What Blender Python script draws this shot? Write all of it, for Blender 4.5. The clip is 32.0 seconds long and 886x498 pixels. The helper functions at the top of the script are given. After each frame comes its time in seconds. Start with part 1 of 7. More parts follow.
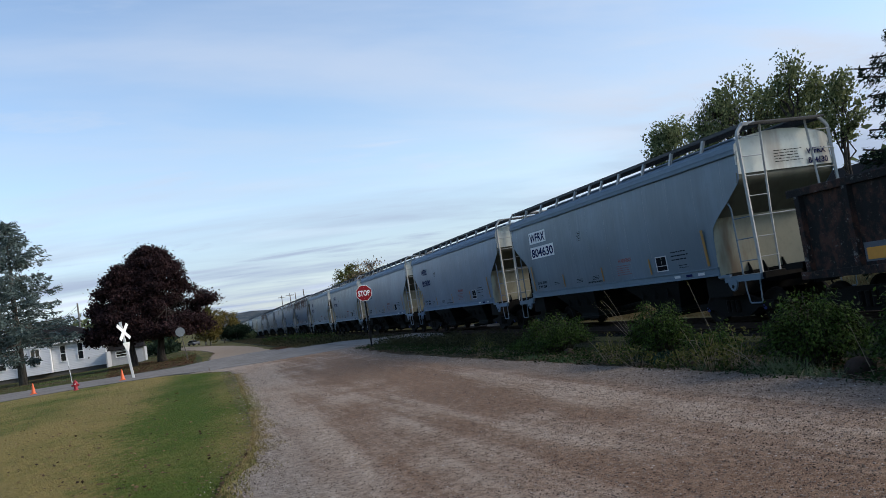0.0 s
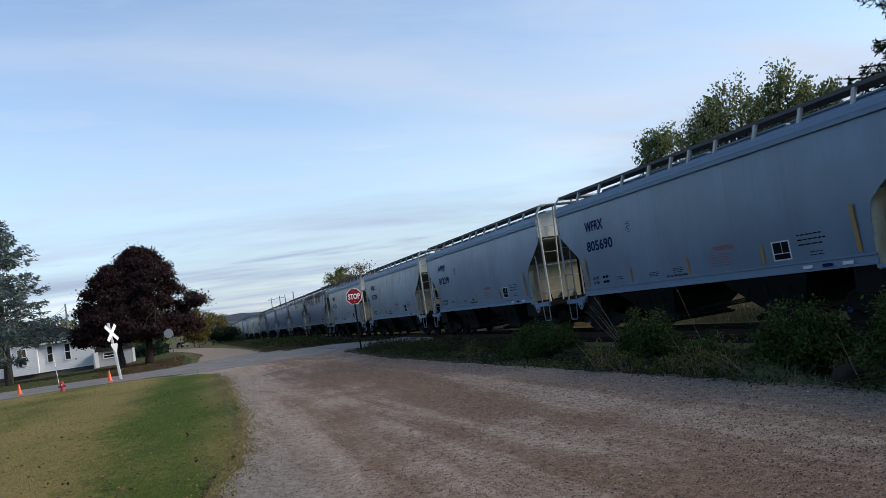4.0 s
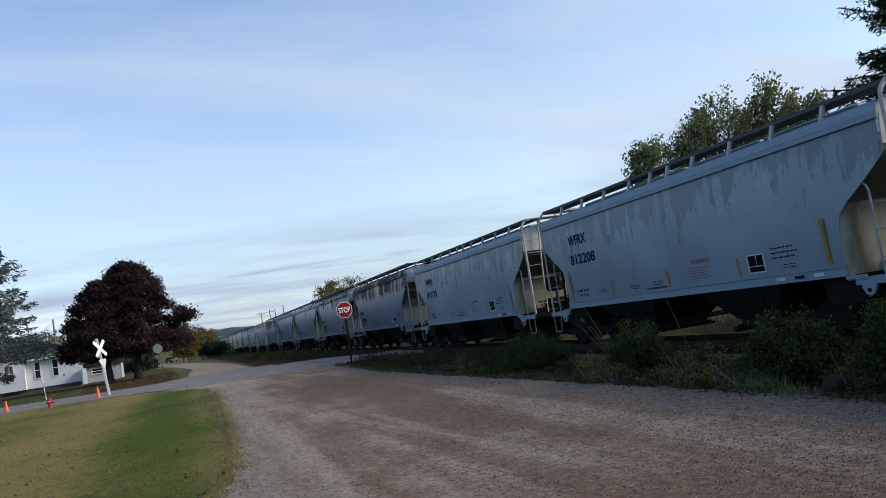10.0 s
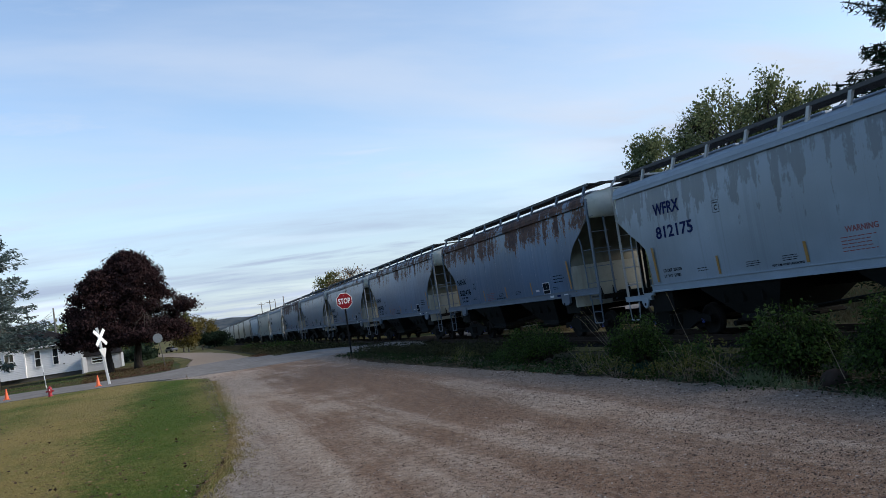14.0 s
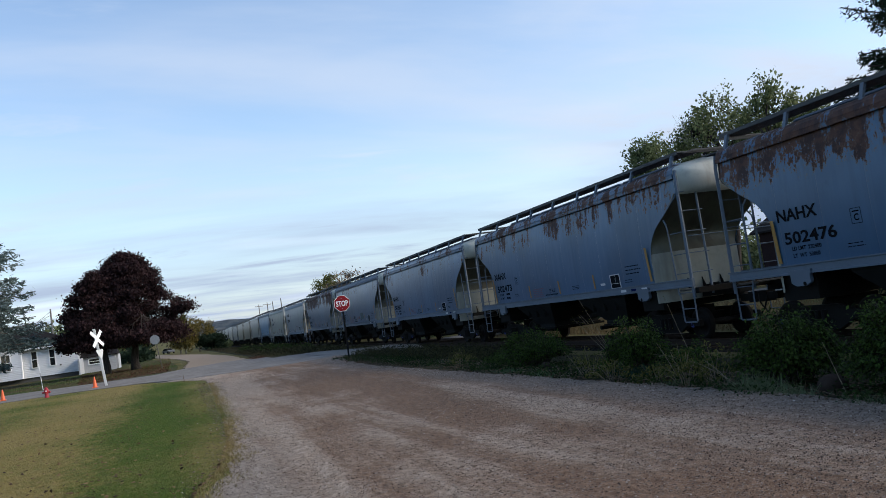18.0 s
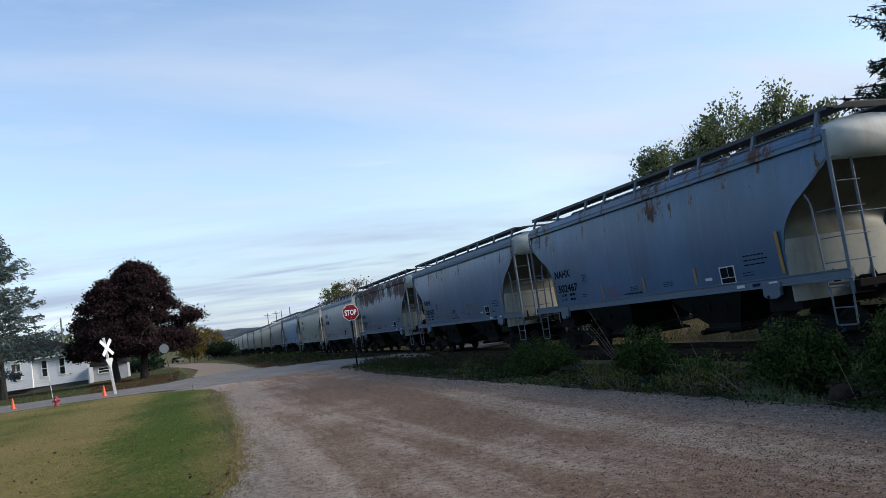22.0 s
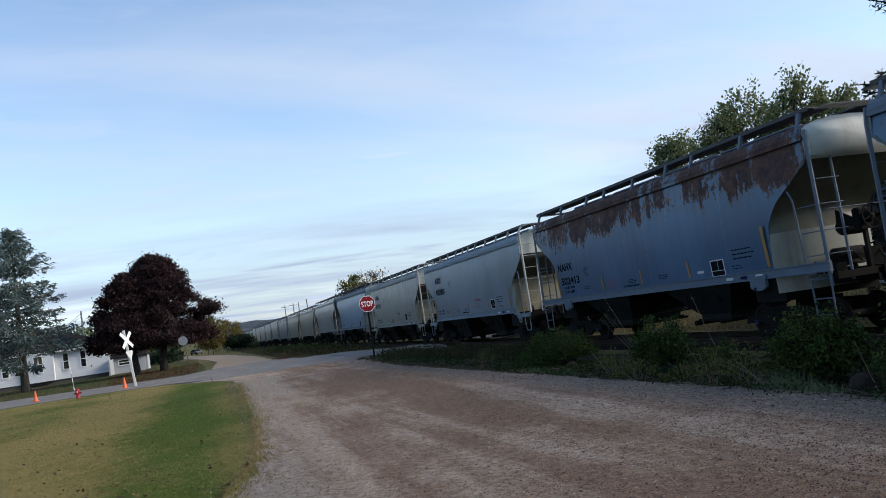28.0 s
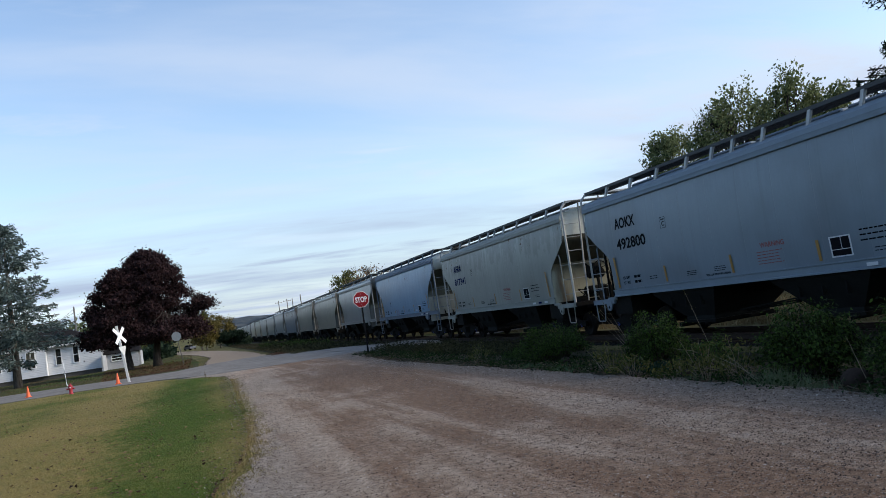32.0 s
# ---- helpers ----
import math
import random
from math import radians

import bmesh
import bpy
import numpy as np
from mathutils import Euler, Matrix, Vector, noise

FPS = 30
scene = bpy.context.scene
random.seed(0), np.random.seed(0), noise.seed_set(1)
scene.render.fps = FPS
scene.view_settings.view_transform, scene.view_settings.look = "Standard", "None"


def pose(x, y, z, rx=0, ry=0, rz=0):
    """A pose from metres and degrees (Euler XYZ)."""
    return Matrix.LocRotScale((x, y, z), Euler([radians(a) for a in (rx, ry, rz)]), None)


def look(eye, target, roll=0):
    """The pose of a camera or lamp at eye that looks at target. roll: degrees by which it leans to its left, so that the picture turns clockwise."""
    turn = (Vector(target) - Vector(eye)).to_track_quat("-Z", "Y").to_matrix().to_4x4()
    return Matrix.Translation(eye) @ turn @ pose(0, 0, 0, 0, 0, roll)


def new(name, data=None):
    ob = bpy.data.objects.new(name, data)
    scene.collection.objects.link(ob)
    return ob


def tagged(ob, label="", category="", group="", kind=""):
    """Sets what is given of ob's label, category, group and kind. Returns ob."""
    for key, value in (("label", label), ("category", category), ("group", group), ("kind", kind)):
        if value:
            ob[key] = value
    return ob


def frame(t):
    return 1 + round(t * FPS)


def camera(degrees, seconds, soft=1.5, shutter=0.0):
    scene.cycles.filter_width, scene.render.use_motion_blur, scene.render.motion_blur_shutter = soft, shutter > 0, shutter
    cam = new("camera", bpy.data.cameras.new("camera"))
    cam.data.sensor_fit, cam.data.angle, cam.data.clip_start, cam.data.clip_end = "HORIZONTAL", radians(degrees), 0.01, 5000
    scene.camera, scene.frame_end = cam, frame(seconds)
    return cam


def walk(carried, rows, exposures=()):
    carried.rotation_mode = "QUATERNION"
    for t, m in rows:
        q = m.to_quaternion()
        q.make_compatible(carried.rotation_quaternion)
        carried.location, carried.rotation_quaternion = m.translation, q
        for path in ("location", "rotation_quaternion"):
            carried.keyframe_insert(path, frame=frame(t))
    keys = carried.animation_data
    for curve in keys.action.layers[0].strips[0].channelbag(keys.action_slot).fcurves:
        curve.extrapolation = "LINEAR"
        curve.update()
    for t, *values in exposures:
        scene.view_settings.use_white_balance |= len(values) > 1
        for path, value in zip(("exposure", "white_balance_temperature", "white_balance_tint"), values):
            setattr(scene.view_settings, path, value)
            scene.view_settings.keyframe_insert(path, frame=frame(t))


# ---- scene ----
# ---------------------------------------------------------------- camera
# One hand-held camera, standing on the gravel 1.6 m above the ground; it only turns.
PATH = [
    (0, 93.706, 9.008, 72.949), (0.5, 93.886, 9.176, 72.764), (1, 94.039, 8.951, 72.56), (1.5, 94.06, 9.035, 72.574),
    (2, 94.035, 8.912, 72.497), (2.5, 94.178, 9.567, 72.398), (3, 93.911, 9.034, 72.269), (3.5, 93.805, 8.505, 72.273),
    (5.5, 94.012, 8.425, 72.102), (6, 93.965, 8.392, 72.071), (6.5, 93.999, 8.703, 72.081), (7, 94.291, 8.572, 71.956),
    (7.5, 94.405, 8.581, 71.747), (8, 94.521, 8.424, 71.643), (8.5, 94.517, 8.21, 71.653), (9, 94.388, 8.293, 71.688),
    (9.5, 94.529, 8.605, 71.701), (10, 94.722, 8.841, 71.533), (10.5, 94.806, 8.911, 71.382), (11, 94.755, 9.169, 71.258),
    (11.5, 94.761, 8.937, 71.153), (12, 94.777, 8.38, 71.109), (12.5, 94.655, 8.207, 71.22), (13, 94.452, 7.866, 71.295),
    (13.5, 94.233, 8.152, 71.428), (14, 94.124, 8.408, 71.525), (14.5, 94.119, 8.014, 71.549), (16.5, 94.226, 8.512, 71.161),
    (17, 94.261, 8.652, 71.099), (17.5, 94.335, 8.671, 71.217), (18, 94.32, 8.102, 71.358), (18.5, 94.292, 7.723, 71.557),
    (19, 94.395, 8.277, 71.72), (19.5, 94.539, 8.42, 71.698), (20, 94.688, 8.463, 71.658), (20.5, 94.909, 8.76, 71.713),
    (21, 95.063, 8.57, 71.789), (21.5, 95.097, 8.61, 71.864), (22, 95.058, 8.076, 71.978), (22.5, 94.917, 8.182, 72.229),
    (23, 94.917, 8.197, 72.419), (23.5, 95.014, 8.352, 72.535), (24, 95.099, 8.241, 72.607), (24.5, 95.177, 8.36, 72.787),
    (25, 95.323, 8.66, 72.966), (25.5, 95.363, 8.408, 73.005), (27.5, 94.705, 8.347, 73.337), (28, 94.569, 8.433, 73.184),
    (28.5, 94.536, 8.695, 73.026), (29, 94.488, 8.747, 72.846), (29.5, 94.457, 8.711, 72.738), (30, 94.361, 9.053, 72.768),
    (30.5, 94.403, 9.002, 72.82), (31, 94.382, 9.221, 72.808), (31.5, 94.287, 8.625, 72.746), (32, 94.191, 8.411, 72.735),
]
cam = camera(58.63, 32.0, soft=0.3, shutter=0.08)
walk(cam, [(t, pose(0, 0, 1.6, rx, ry, rz)) for t, rx, ry, rz in PATH],
     [(0.0, -0.10), (8.0, -0.09), (14.0, -0.05), (19.0, 0.0), (32.0, 0.0)])

# ---------------------------------------------------------------- world and sun
SUN_AZ, SUN_EL = 70.0, 27.0        # degrees from +x towards +y, and above the horizon


def make_world():
    w = bpy.data.worlds.new("sky")
    scene.world = w
    w.use_nodes = True
    nt = w.node_tree
    nt.nodes.clear()
    N = nt.nodes.new
    K = nt.links.new
    out, bg = N("ShaderNodeOutputWorld"), N("ShaderNodeBackground")
    sky = N("ShaderNodeTexSky")
    sky.sky_type, sky.sun_disc = "NISHITA", False
    sky.sun_elevation = radians(SUN_EL)
    sky.sun_rotation = radians(90 - SUN_AZ)
    sky.air_density, sky.dust_density, sky.ozone_density = 1.0, 0.6, 2.0
    scale = N("ShaderNodeVectorMath")
    scale.operation = "SCALE"
    scale.inputs["Scale"].default_value = 0.250
    K(sky.outputs["Color"], scale.inputs[0])
    # high thin cloud: two layers of streaks drawn on a flat ceiling seen in perspective
    geo = N("ShaderNodeTexCoord")
    sep = N("ShaderNodeSeparateXYZ")
    K(geo.outputs["Generated"], sep.inputs[0])
    zc = N("ShaderNodeMath")
    zc.operation = "MAXIMUM"
    zc.inputs[1].default_value = 0.0
    K(sep.outputs["Z"], zc.inputs[0])
    zz = N("ShaderNodeMath")
    zz.operation = "ADD"
    zz.inputs[1].default_value = 0.10
    K(zc.outputs[0], zz.inputs[0])
    div = N("ShaderNodeVectorMath")
    div.operation = "DIVIDE"
    comb = N("ShaderNodeCombineXYZ")
    for i in range(3):
        K(zz.outputs[0], comb.inputs[i])
    K(geo.outputs["Generated"], div.inputs[0])
    K(comb.outputs[0], div.inputs[1])

    def streaks(scale_xyz, turn, detail, lo, hi, seed, rough=0.55):
        mp = N("ShaderNodeMapping")
        mp.inputs["Location"].default_value = seed
        mp.inputs["Rotation"].default_value = (0, 0, radians(turn))
        mp.inputs["Scale"].default_value = scale_xyz
        K(div.outputs[0], mp.inputs[0])
        no = N("ShaderNodeTexNoise")
        no.inputs["Scale"].default_value = 1.0
        no.inputs["Detail"].default_value = detail
        no.inputs["Roughness"].default_value = rough
        no.inputs["Distortion"].default_value = 0.35
        K(mp.outputs[0], no.inputs["Vector"])
        mr = N("ShaderNodeMapRange")
        mr.interpolation_type = "SMOOTHSTEP"
        mr.inputs["From Min"].default_value, mr.inputs["From Max"].default_value = lo, hi
        K(no.outputs["Fac"], mr.inputs["Value"])
        return mr.outputs[0]

    veil = streaks((0.95, 0.32, 1.0), -28, 6, 0.38, 0.72, (3.1, 1.7, 0.0), 0.55)
    puff = streaks((2.2, 0.9, 1.0), -34, 7, 0.48, 0.80, (9.1, 2.6, 0.0), 0.58)
    add = N("ShaderNodeMath")
    add.operation = "MAXIMUM"
    K(veil, add.inputs[0])
    K(puff, add.inputs[1])
    # the cloud thins out to clear blue behind the camera and away from the rails
    side = N("ShaderNodeVectorMath")
    side.operation = "DOT_PRODUCT"
    side.inputs[1].default_value = (-0.6, 0.8, -0.30)
    K(geo.outputs["Generated"], side.inputs[0])
    thin = N("ShaderNodeMapRange")
    thin.interpolation_type = "SMOOTHSTEP"
    thin.inputs["From Min"].default_value, thin.inputs["From Max"].default_value = -0.35, 0.35
    thin.inputs["To Min"].default_value = 0.04
    K(side.outputs["Value"], thin.inputs["Value"])
    low = N("ShaderNodeMapRange")
    low.interpolation_type = "SMOOTHSTEP"
    low.inputs["From Min"].default_value, low.inputs["From Max"].default_value = 0.28, 0.02
    low.inputs["To Min"].default_value, low.inputs["To Max"].default_value = 0.06, 0.60
    K(sep.outputs["Z"], low.inputs["Value"])
    cover = N("ShaderNodeMath")
    cover.operation = "MULTIPLY_ADD"
    cover.inputs[1].default_value = 0.58
    cover.use_clamp = True
    K(add.outputs[0], cover.inputs[0])
    K(low.outputs[0], cover.inputs[2])
    # a broad white sheet of cloud stands beyond the rails
    beyond = N("ShaderNodeVectorMath")
    beyond.operation = "DOT_PRODUCT"
    beyond.inputs[1].default_value = (-0.58, 0.76, 0.28)
    K(geo.outputs["Generated"], beyond.inputs[0])
    sheet = N("ShaderNodeMapRange")
    sheet.interpolation_type = "SMOOTHSTEP"
    sheet.inputs["From Min"].default_value, sheet.inputs["From Max"].default_value = 0.84, 0.99
    sheet.inputs["To Max"].default_value = 0.62
    K(beyond.outputs["Value"], sheet.inputs["Value"])
    torn = streaks((1.4, 0.7, 1.0), -30, 7, 0.34, 0.66, (4.7, 6.3, 0.0), 0.55)
    white = N("ShaderNodeMath")
    white.operation = "MULTIPLY_ADD"
    white.use_clamp = True
    K(sheet.outputs[0], white.inputs[0])
    K(torn, white.inputs[1])
    K(cover.outputs[0], white.inputs[2])
    cov = N("ShaderNodeMath")
    cov.operation = "MULTIPLY"
    K(white.outputs[0], cov.inputs[0])
    K(thin.outputs[0], cov.inputs[1])
    bank = streaks((1.0, 0.5, 1.0), -20, 6, 0.27, 0.54, (1.3, 9.2, 0.0), 0.5)
    tone = N("ShaderNodeMix")
    tone.data_type = "RGBA"
    tone.inputs["A"].default_value = (0.78, 0.88, 1.05, 1)
    tone.inputs["B"].default_value = (0.47, 0.575, 0.765, 1)
    # a grey-blue bank lies low over the horizon
    belt = N("ShaderNodeMapRange")
    belt.interpolation_type = "SMOOTHSTEP"
    belt.inputs["From Min"].default_value, belt.inputs["From Max"].default_value = 0.22, 0.07
    belt.inputs["To Min"].default_value, belt.inputs["To Max"].default_value = 0.25, 1.1
    K(sep.outputs["Z"], belt.inputs["Value"])
    grey = N("ShaderNodeMath")
    grey.operation = "MULTIPLY"
    grey.use_clamp = True
    K(bank, grey.inputs[0])
    K(belt.outputs[0], grey.inputs[1])
    K(grey.outputs[0], tone.inputs["Factor"])
    mix = N("ShaderNodeMix")
    mix.data_type = "RGBA"
    K(cov.outputs[0], mix.inputs["Factor"])
    K(scale.outputs[0], mix.inputs["A"])
    K(tone.outputs["Result"], mix.inputs["B"])
    K(mix.outputs["Result"], bg.inputs["Color"])
    bg.inputs["Strength"].default_value = 0.98
    K(bg.outputs[0], out.inputs["Surface"])


make_world()
lamp = bpy.data.lights.new("sun", "SUN")
lamp.energy, lamp.angle, lamp.color = 3.3, radians(18), (1.0, 0.91, 0.78)
sun = new("sun", lamp)
_d = Vector((math.cos(radians(SUN_EL)) * math.cos(radians(SUN_AZ)), math.cos(radians(SUN_EL)) * math.sin(radians(SUN_AZ)), math.sin(radians(SUN_EL))))
sun.matrix_world = look(_d * 300, (0, 0, 0))


# ---------------------------------------------------------------- mesh helpers
class Mesh:
    """Collects vertices and faces; every shape of one part goes into one of these."""

    def __init__(self):
        self.v, self.f, self.smooth = [], [], False

    def add(self, verts, faces):
        o = len(self.v)
        self.v += [tuple(p) for p in verts]
        self.f += [tuple(o + i for i in q) for q in faces]
        return self

    def box(self, x0, x1, y0, y1, z0, z1):
        v = [(x, y, z) for z in (z0, z1) for y in (y0, y1) for x in (x0, x1)]
        return self.add(v, [(0, 2, 3, 1), (4, 5, 7, 6), (0, 1, 5, 4), (2, 6, 7, 3), (0, 4, 6, 2), (1, 3, 7, 5)])

    def bevel_box(self, x0, x1, y0, y1, z0, z1, b):
        """A box with chamfered vertical and top edges."""
        ring = [(x0 + b, y0), (x1 - b, y0), (x1, y0 + b), (x1, y1 - b), (x1 - b, y1), (x0 + b, y1), (x0, y1 - b), (x0, y0 + b)]
        cx, cy = (x0 + x1) / 2, (y0 + y1) / 2
        top = [(x + (b if x < cx else -b) * 0.8, y + (b if y < cy else -b) * 0.8) for x, y in ring]
        return self.loft([[(x, y, z0) for x, y in ring], [(x, y, z1 - b) for x, y in ring], [(x, y, z1) for x, y in top]], True, True)

    def loft(self, rings, closed=True, caps=False):
        n, o = len(rings[0]), len(self.v)
        for r in rings:
            self.v += [tuple(p) for p in r]
        for j in range(len(rings) - 1):
            for i in range(n if closed else n - 1):
                a, b = o + j * n + i, o + j * n + (i + 1) % n
                self.f.append((a, b, b + n, a + n))
        if caps:
            self.f.append(tuple(o + i for i in reversed(range(n))))
            self.f.append(tuple(o + (len(rings) - 1) * n + i for i in range(n)))
        return self

    def beam(self, p, q, w, h=None, up=(0, 0, 1)):
        """A bar of w by h from p to q."""
        h = h or w
        p, q, up = Vector(p), Vector(q), Vector(up)
        d = (q - p).normalized()
        if abs(d.dot(up)) > 0.95:
            up = Vector((1, 0, 0)) if abs(d.x) < 0.9 else Vector((0, 1, 0))
        s = d.cross(up).normalized()
        u = s.cross(d)
        ring = [s * a * w / 2 + u * b * h / 2 for a, b in ((-1, -1), (1, -1), (1, 1), (-1, 1))]
        return self.loft([[p + c for c in ring], [q + c for c in ring]], True, True)

    def tube(self, pts, radii, n=6, caps=True):
        pts = [Vector(p) for p in pts]
        if not isinstance(radii, (list, tuple)):
            radii = [radii] * len(pts)
        rings = []
        ref = Vector((0.31, 0.93, 0.17))
        for i, p in enumerate(pts):
            d = (pts[min(i + 1, len(pts) - 1)] - pts[max(i - 1, 0)]).normalized()
            s = d.cross(ref)
            if s.length < 0.05:
                s = d.cross(Vector((1, 0, 0)))
            s.normalize()
            u = d.cross(s)
            rings.append([p + (s * math.cos(a) + u * math.sin(a)) * radii[i] for a in (2 * math.pi * k / n for k in range(n))])
        return self.loft(rings, True, caps)

    def prism(self, poly, axis, a, b):
        """poly: points in the two other axes, in order; pulled along axis from a to b."""
        def at(p, c):
            return {"x": (c, p[0], p[1]), "y": (p[0], c, p[1]), "z": (p[0], p[1], c)}[axis]
        return self.loft([[at(p, a) for p in poly], [at(p, b) for p in poly]], True, True)

    def revolve(self, prof, n, centre=(0, 0, 0), axis="z"):
        rings = []
        for k in range(n):
            a = 2 * math.pi * k / n
            r = []
            for rad, h in prof:
                x, y = rad * math.cos(a), rad * math.sin(a)
                p = {"z": (x, y, h), "y": (x, h, y), "x": (h, x, y)}[axis]
                r.append((p[0] + centre[0], p[1] + centre[1], p[2] + centre[2]))
            rings.append(r)
        rings.append(rings[0])
        return self.loft(rings, False)

    def sheet(self, grid, thick):
        """A grid of points (rows of columns) as a closed sheet, thickened by the vector thick."""
        th = Vector(thick)
        r, c = len(grid), len(grid[0])
        o = len(self.v)
        for s in (Vector((0, 0, 0)), th):
            for row in grid:
                self.v += [tuple(Vector(p) + s) for p in row]
        m = r * c
        for j in range(r - 1):
            for i in range(c - 1):
                a = o + j * c + i
                self.f.append((a, a + 1, a + c + 1, a + c))
                self.f.append((a + m, a + m + c, a + m + c + 1, a + m + 1))
        rim = [j * c for j in range(r)] + [(r - 1) * c + i for i in range(1, c)] + [j * c + c - 1 for j in range(r - 2, -1, -1)] + [i for i in range(c - 2, 0, -1)]
        for k in range(len(rim)):
            a, b = o + rim[k], o + rim[(k + 1) % len(rim)]
            n = len(self.v)
            self.v += [self.v[i] for i in (a, b, b + m, a + m)]
            self.f.append((n, n + 1, n + 2, n + 3))
        return self

    def data(self, name, material, smooth=False):
        me = bpy.data.meshes.new(name)
        me.from_pydata(self.v, [], self.f)
        if material:
            me.materials.append(material)
        if smooth:
            me.polygons.foreach_set("use_smooth", [True] * len(me.polygons))
        me.update()
        return me


def part(name, m, material, parent=None, label="", smooth=False, at=None):
    """Links one mesh object under a thing or a part."""
    ob = new(name, m.data(name, material, smooth) if isinstance(m, Mesh) else m)
    if parent is not None:
        ob.parent = parent
    if at is not None:
        ob.matrix_basis = at
    if label:
        ob["label"] = label
    return ob


def thing(name, label, category, at=None, group="", kind=""):
    e = new(name)
    e.empty_display_size = 0.3
    if at is not None:
        e.matrix_basis = at
    return tagged(e, label, category, group, kind)


def outward(me):
    """Makes the normals of a closed mesh agree."""
    bm = bmesh.new()
    bm.from_mesh(me)
    bmesh.ops.recalc_face_normals(bm, faces=bm.faces)
    bm.to_mesh(me)
    bm.free()
    return me


# ---------------------------------------------------------------- materials
class Mat:
    """Short node building for one procedural material, in object space (metres)."""

    def __init__(self, name, rough=0.7, metal=0.0, spec=0.5):
        self.m = bpy.data.materials.new(name)
        self.m.use_nodes = True
        self.nt = self.m.node_tree
        self.b = self.nt.nodes["Principled BSDF"]
        self.b.inputs["Roughness"].default_value = rough
        self.b.inputs["Metallic"].default_value = metal
        self.b.inputs["Specular IOR Level"].default_value = spec
        self.tc = self.nt.nodes.new("ShaderNodeTexCoord")

    def link(self, a, b):
        self.nt.links.new(a, b)

    def node(self, kind):
        return self.nt.nodes.new(kind)

    def coords(self, scale=(1, 1, 1), loc=(0, 0, 0), rot=(0, 0, 0), source="Object"):
        mp = self.node("ShaderNodeMapping")
        mp.inputs["Scale"].default_value = scale
        mp.inputs["Location"].default_value = loc
        mp.inputs["Rotation"].default_value = [radians(a) for a in rot]
        self.link(self.tc.outputs[source], mp.inputs[0])
        return mp.outputs[0]

    def noise(self, scale, detail=4, rough=0.55, vec=None, distort=0.0):
        n = self.node("ShaderNodeTexNoise")
        n.inputs["Scale"].default_value = scale
        n.inputs["Detail"].default_value = detail
        n.inputs["Roughness"].default_value = rough
        n.inputs["Distortion"].default_value = distort
        self.link(vec if vec is not None else self.tc.outputs["Object"], n.inputs["Vector"])
        return n.outputs["Fac"]

    def voronoi(self, scale, vec=None, out="Distance", feature="F1"):
        n = self.node("ShaderNodeTexVoronoi")
        n.feature = feature
        n.inputs["Scale"].default_value = scale
        self.link(vec if vec is not None else self.tc.outputs["Object"], n.inputs["Vector"])
        return n.outputs[out]

    def step(self, v, lo, hi, to=(0, 1)):
        n = self.node("ShaderNodeMapRange")
        n.interpolation_type = "SMOOTHSTEP"
        n.inputs["From Min"].default_value, n.inputs["From Max"].default_value = lo, hi
        n.inputs["To Min"].default_value, n.inputs["To Max"].default_value = to
        self.link(v, n.inputs["Value"])
        return n.outputs[0]

    def math(self, op, a, b=None):
        n = self.node("ShaderNodeMath")
        n.operation = op
        for i, s in enumerate((a, b)):
            if s is None:
                continue
            if isinstance(s, (int, float)):
                n.inputs[i].default_value = s
            else:
                self.link(s, n.inputs[i])
        return n.outputs[0]

    def ramp(self, v, stops):
        n = self.node("ShaderNodeValToRGB")
        e = n.color_ramp.elements
        while len(e) < len(stops):
            e.new(0.5)
        for el, (p, c) in zip(e, stops):
            el.position, el.color = p, (*c, 1)
        self.link(v, n.inputs[0])
        return n.outputs[0]

    def mix(self, fac, a, b, blend="MIX"):
        n = self.node("ShaderNodeMix")
        n.data_type, n.blend_type = "RGBA", blend
        for key, s in (("Factor", fac), ("A", a), ("B", b)):
            if isinstance(s, (int, float)):
                n.inputs[key].default_value = s
            elif isinstance(s, tuple):
                n.inputs[key].default_value = (*s, 1)
            else:
                self.link(s, n.inputs[key])
        return n.outputs["Result"]

    def rand(self):
        return self.node("ShaderNodeObjectInfo").outputs["Random"]

    def island(self):
        return self.node("ShaderNodeNewGeometry").outputs["Random Per Island"]

    def axis(self, which, source="Object"):
        s = self.node("ShaderNodeSeparateXYZ")
        self.link(self.tc.outputs[source], s.inputs[0])
        return s.outputs[which]

    def color(self, c):
        if isinstance(c, tuple):
            self.b.inputs["Base Color"].default_value = (*c, 1)
        else:
            self.link(c, self.b.inputs["Base Color"])
        return self

    def rough(self, v):
        self.link(v, self.b.inputs["Roughness"])
        return self

    def bump(self, v, strength=0.3, dist=0.01):
        n = self.node("ShaderNodeBump")
        n.inputs["Strength"].default_value = strength
        n.inputs["Distance"].default_value = dist
        self.link(v, n.inputs["Height"])
        self.link(n.outputs[0], self.b.inputs["Normal"])
        return self


def plain(name, c, rough=0.6, metal=0.0, vary=0.25, scale=6.0, bump=0.15, spec=0.5):
    """A paint, metal or wood with grain at two scales."""
    m = Mat(name, rough, metal, spec)
    a = m.noise(scale, 5)
    b = m.noise(scale * 9, 3)
    lo = tuple(x * (1 - vary) for x in c)
    hi = tuple(min(1, x * (1 + vary * 0.6)) for x in c)
    m.color(m.mix(m.math("ADD", m.math("MULTIPLY", a, 0.7), m.math("MULTIPLY", b, 0.3)), lo, hi))
    m.bump(b, bump, 0.004)
    return m.m


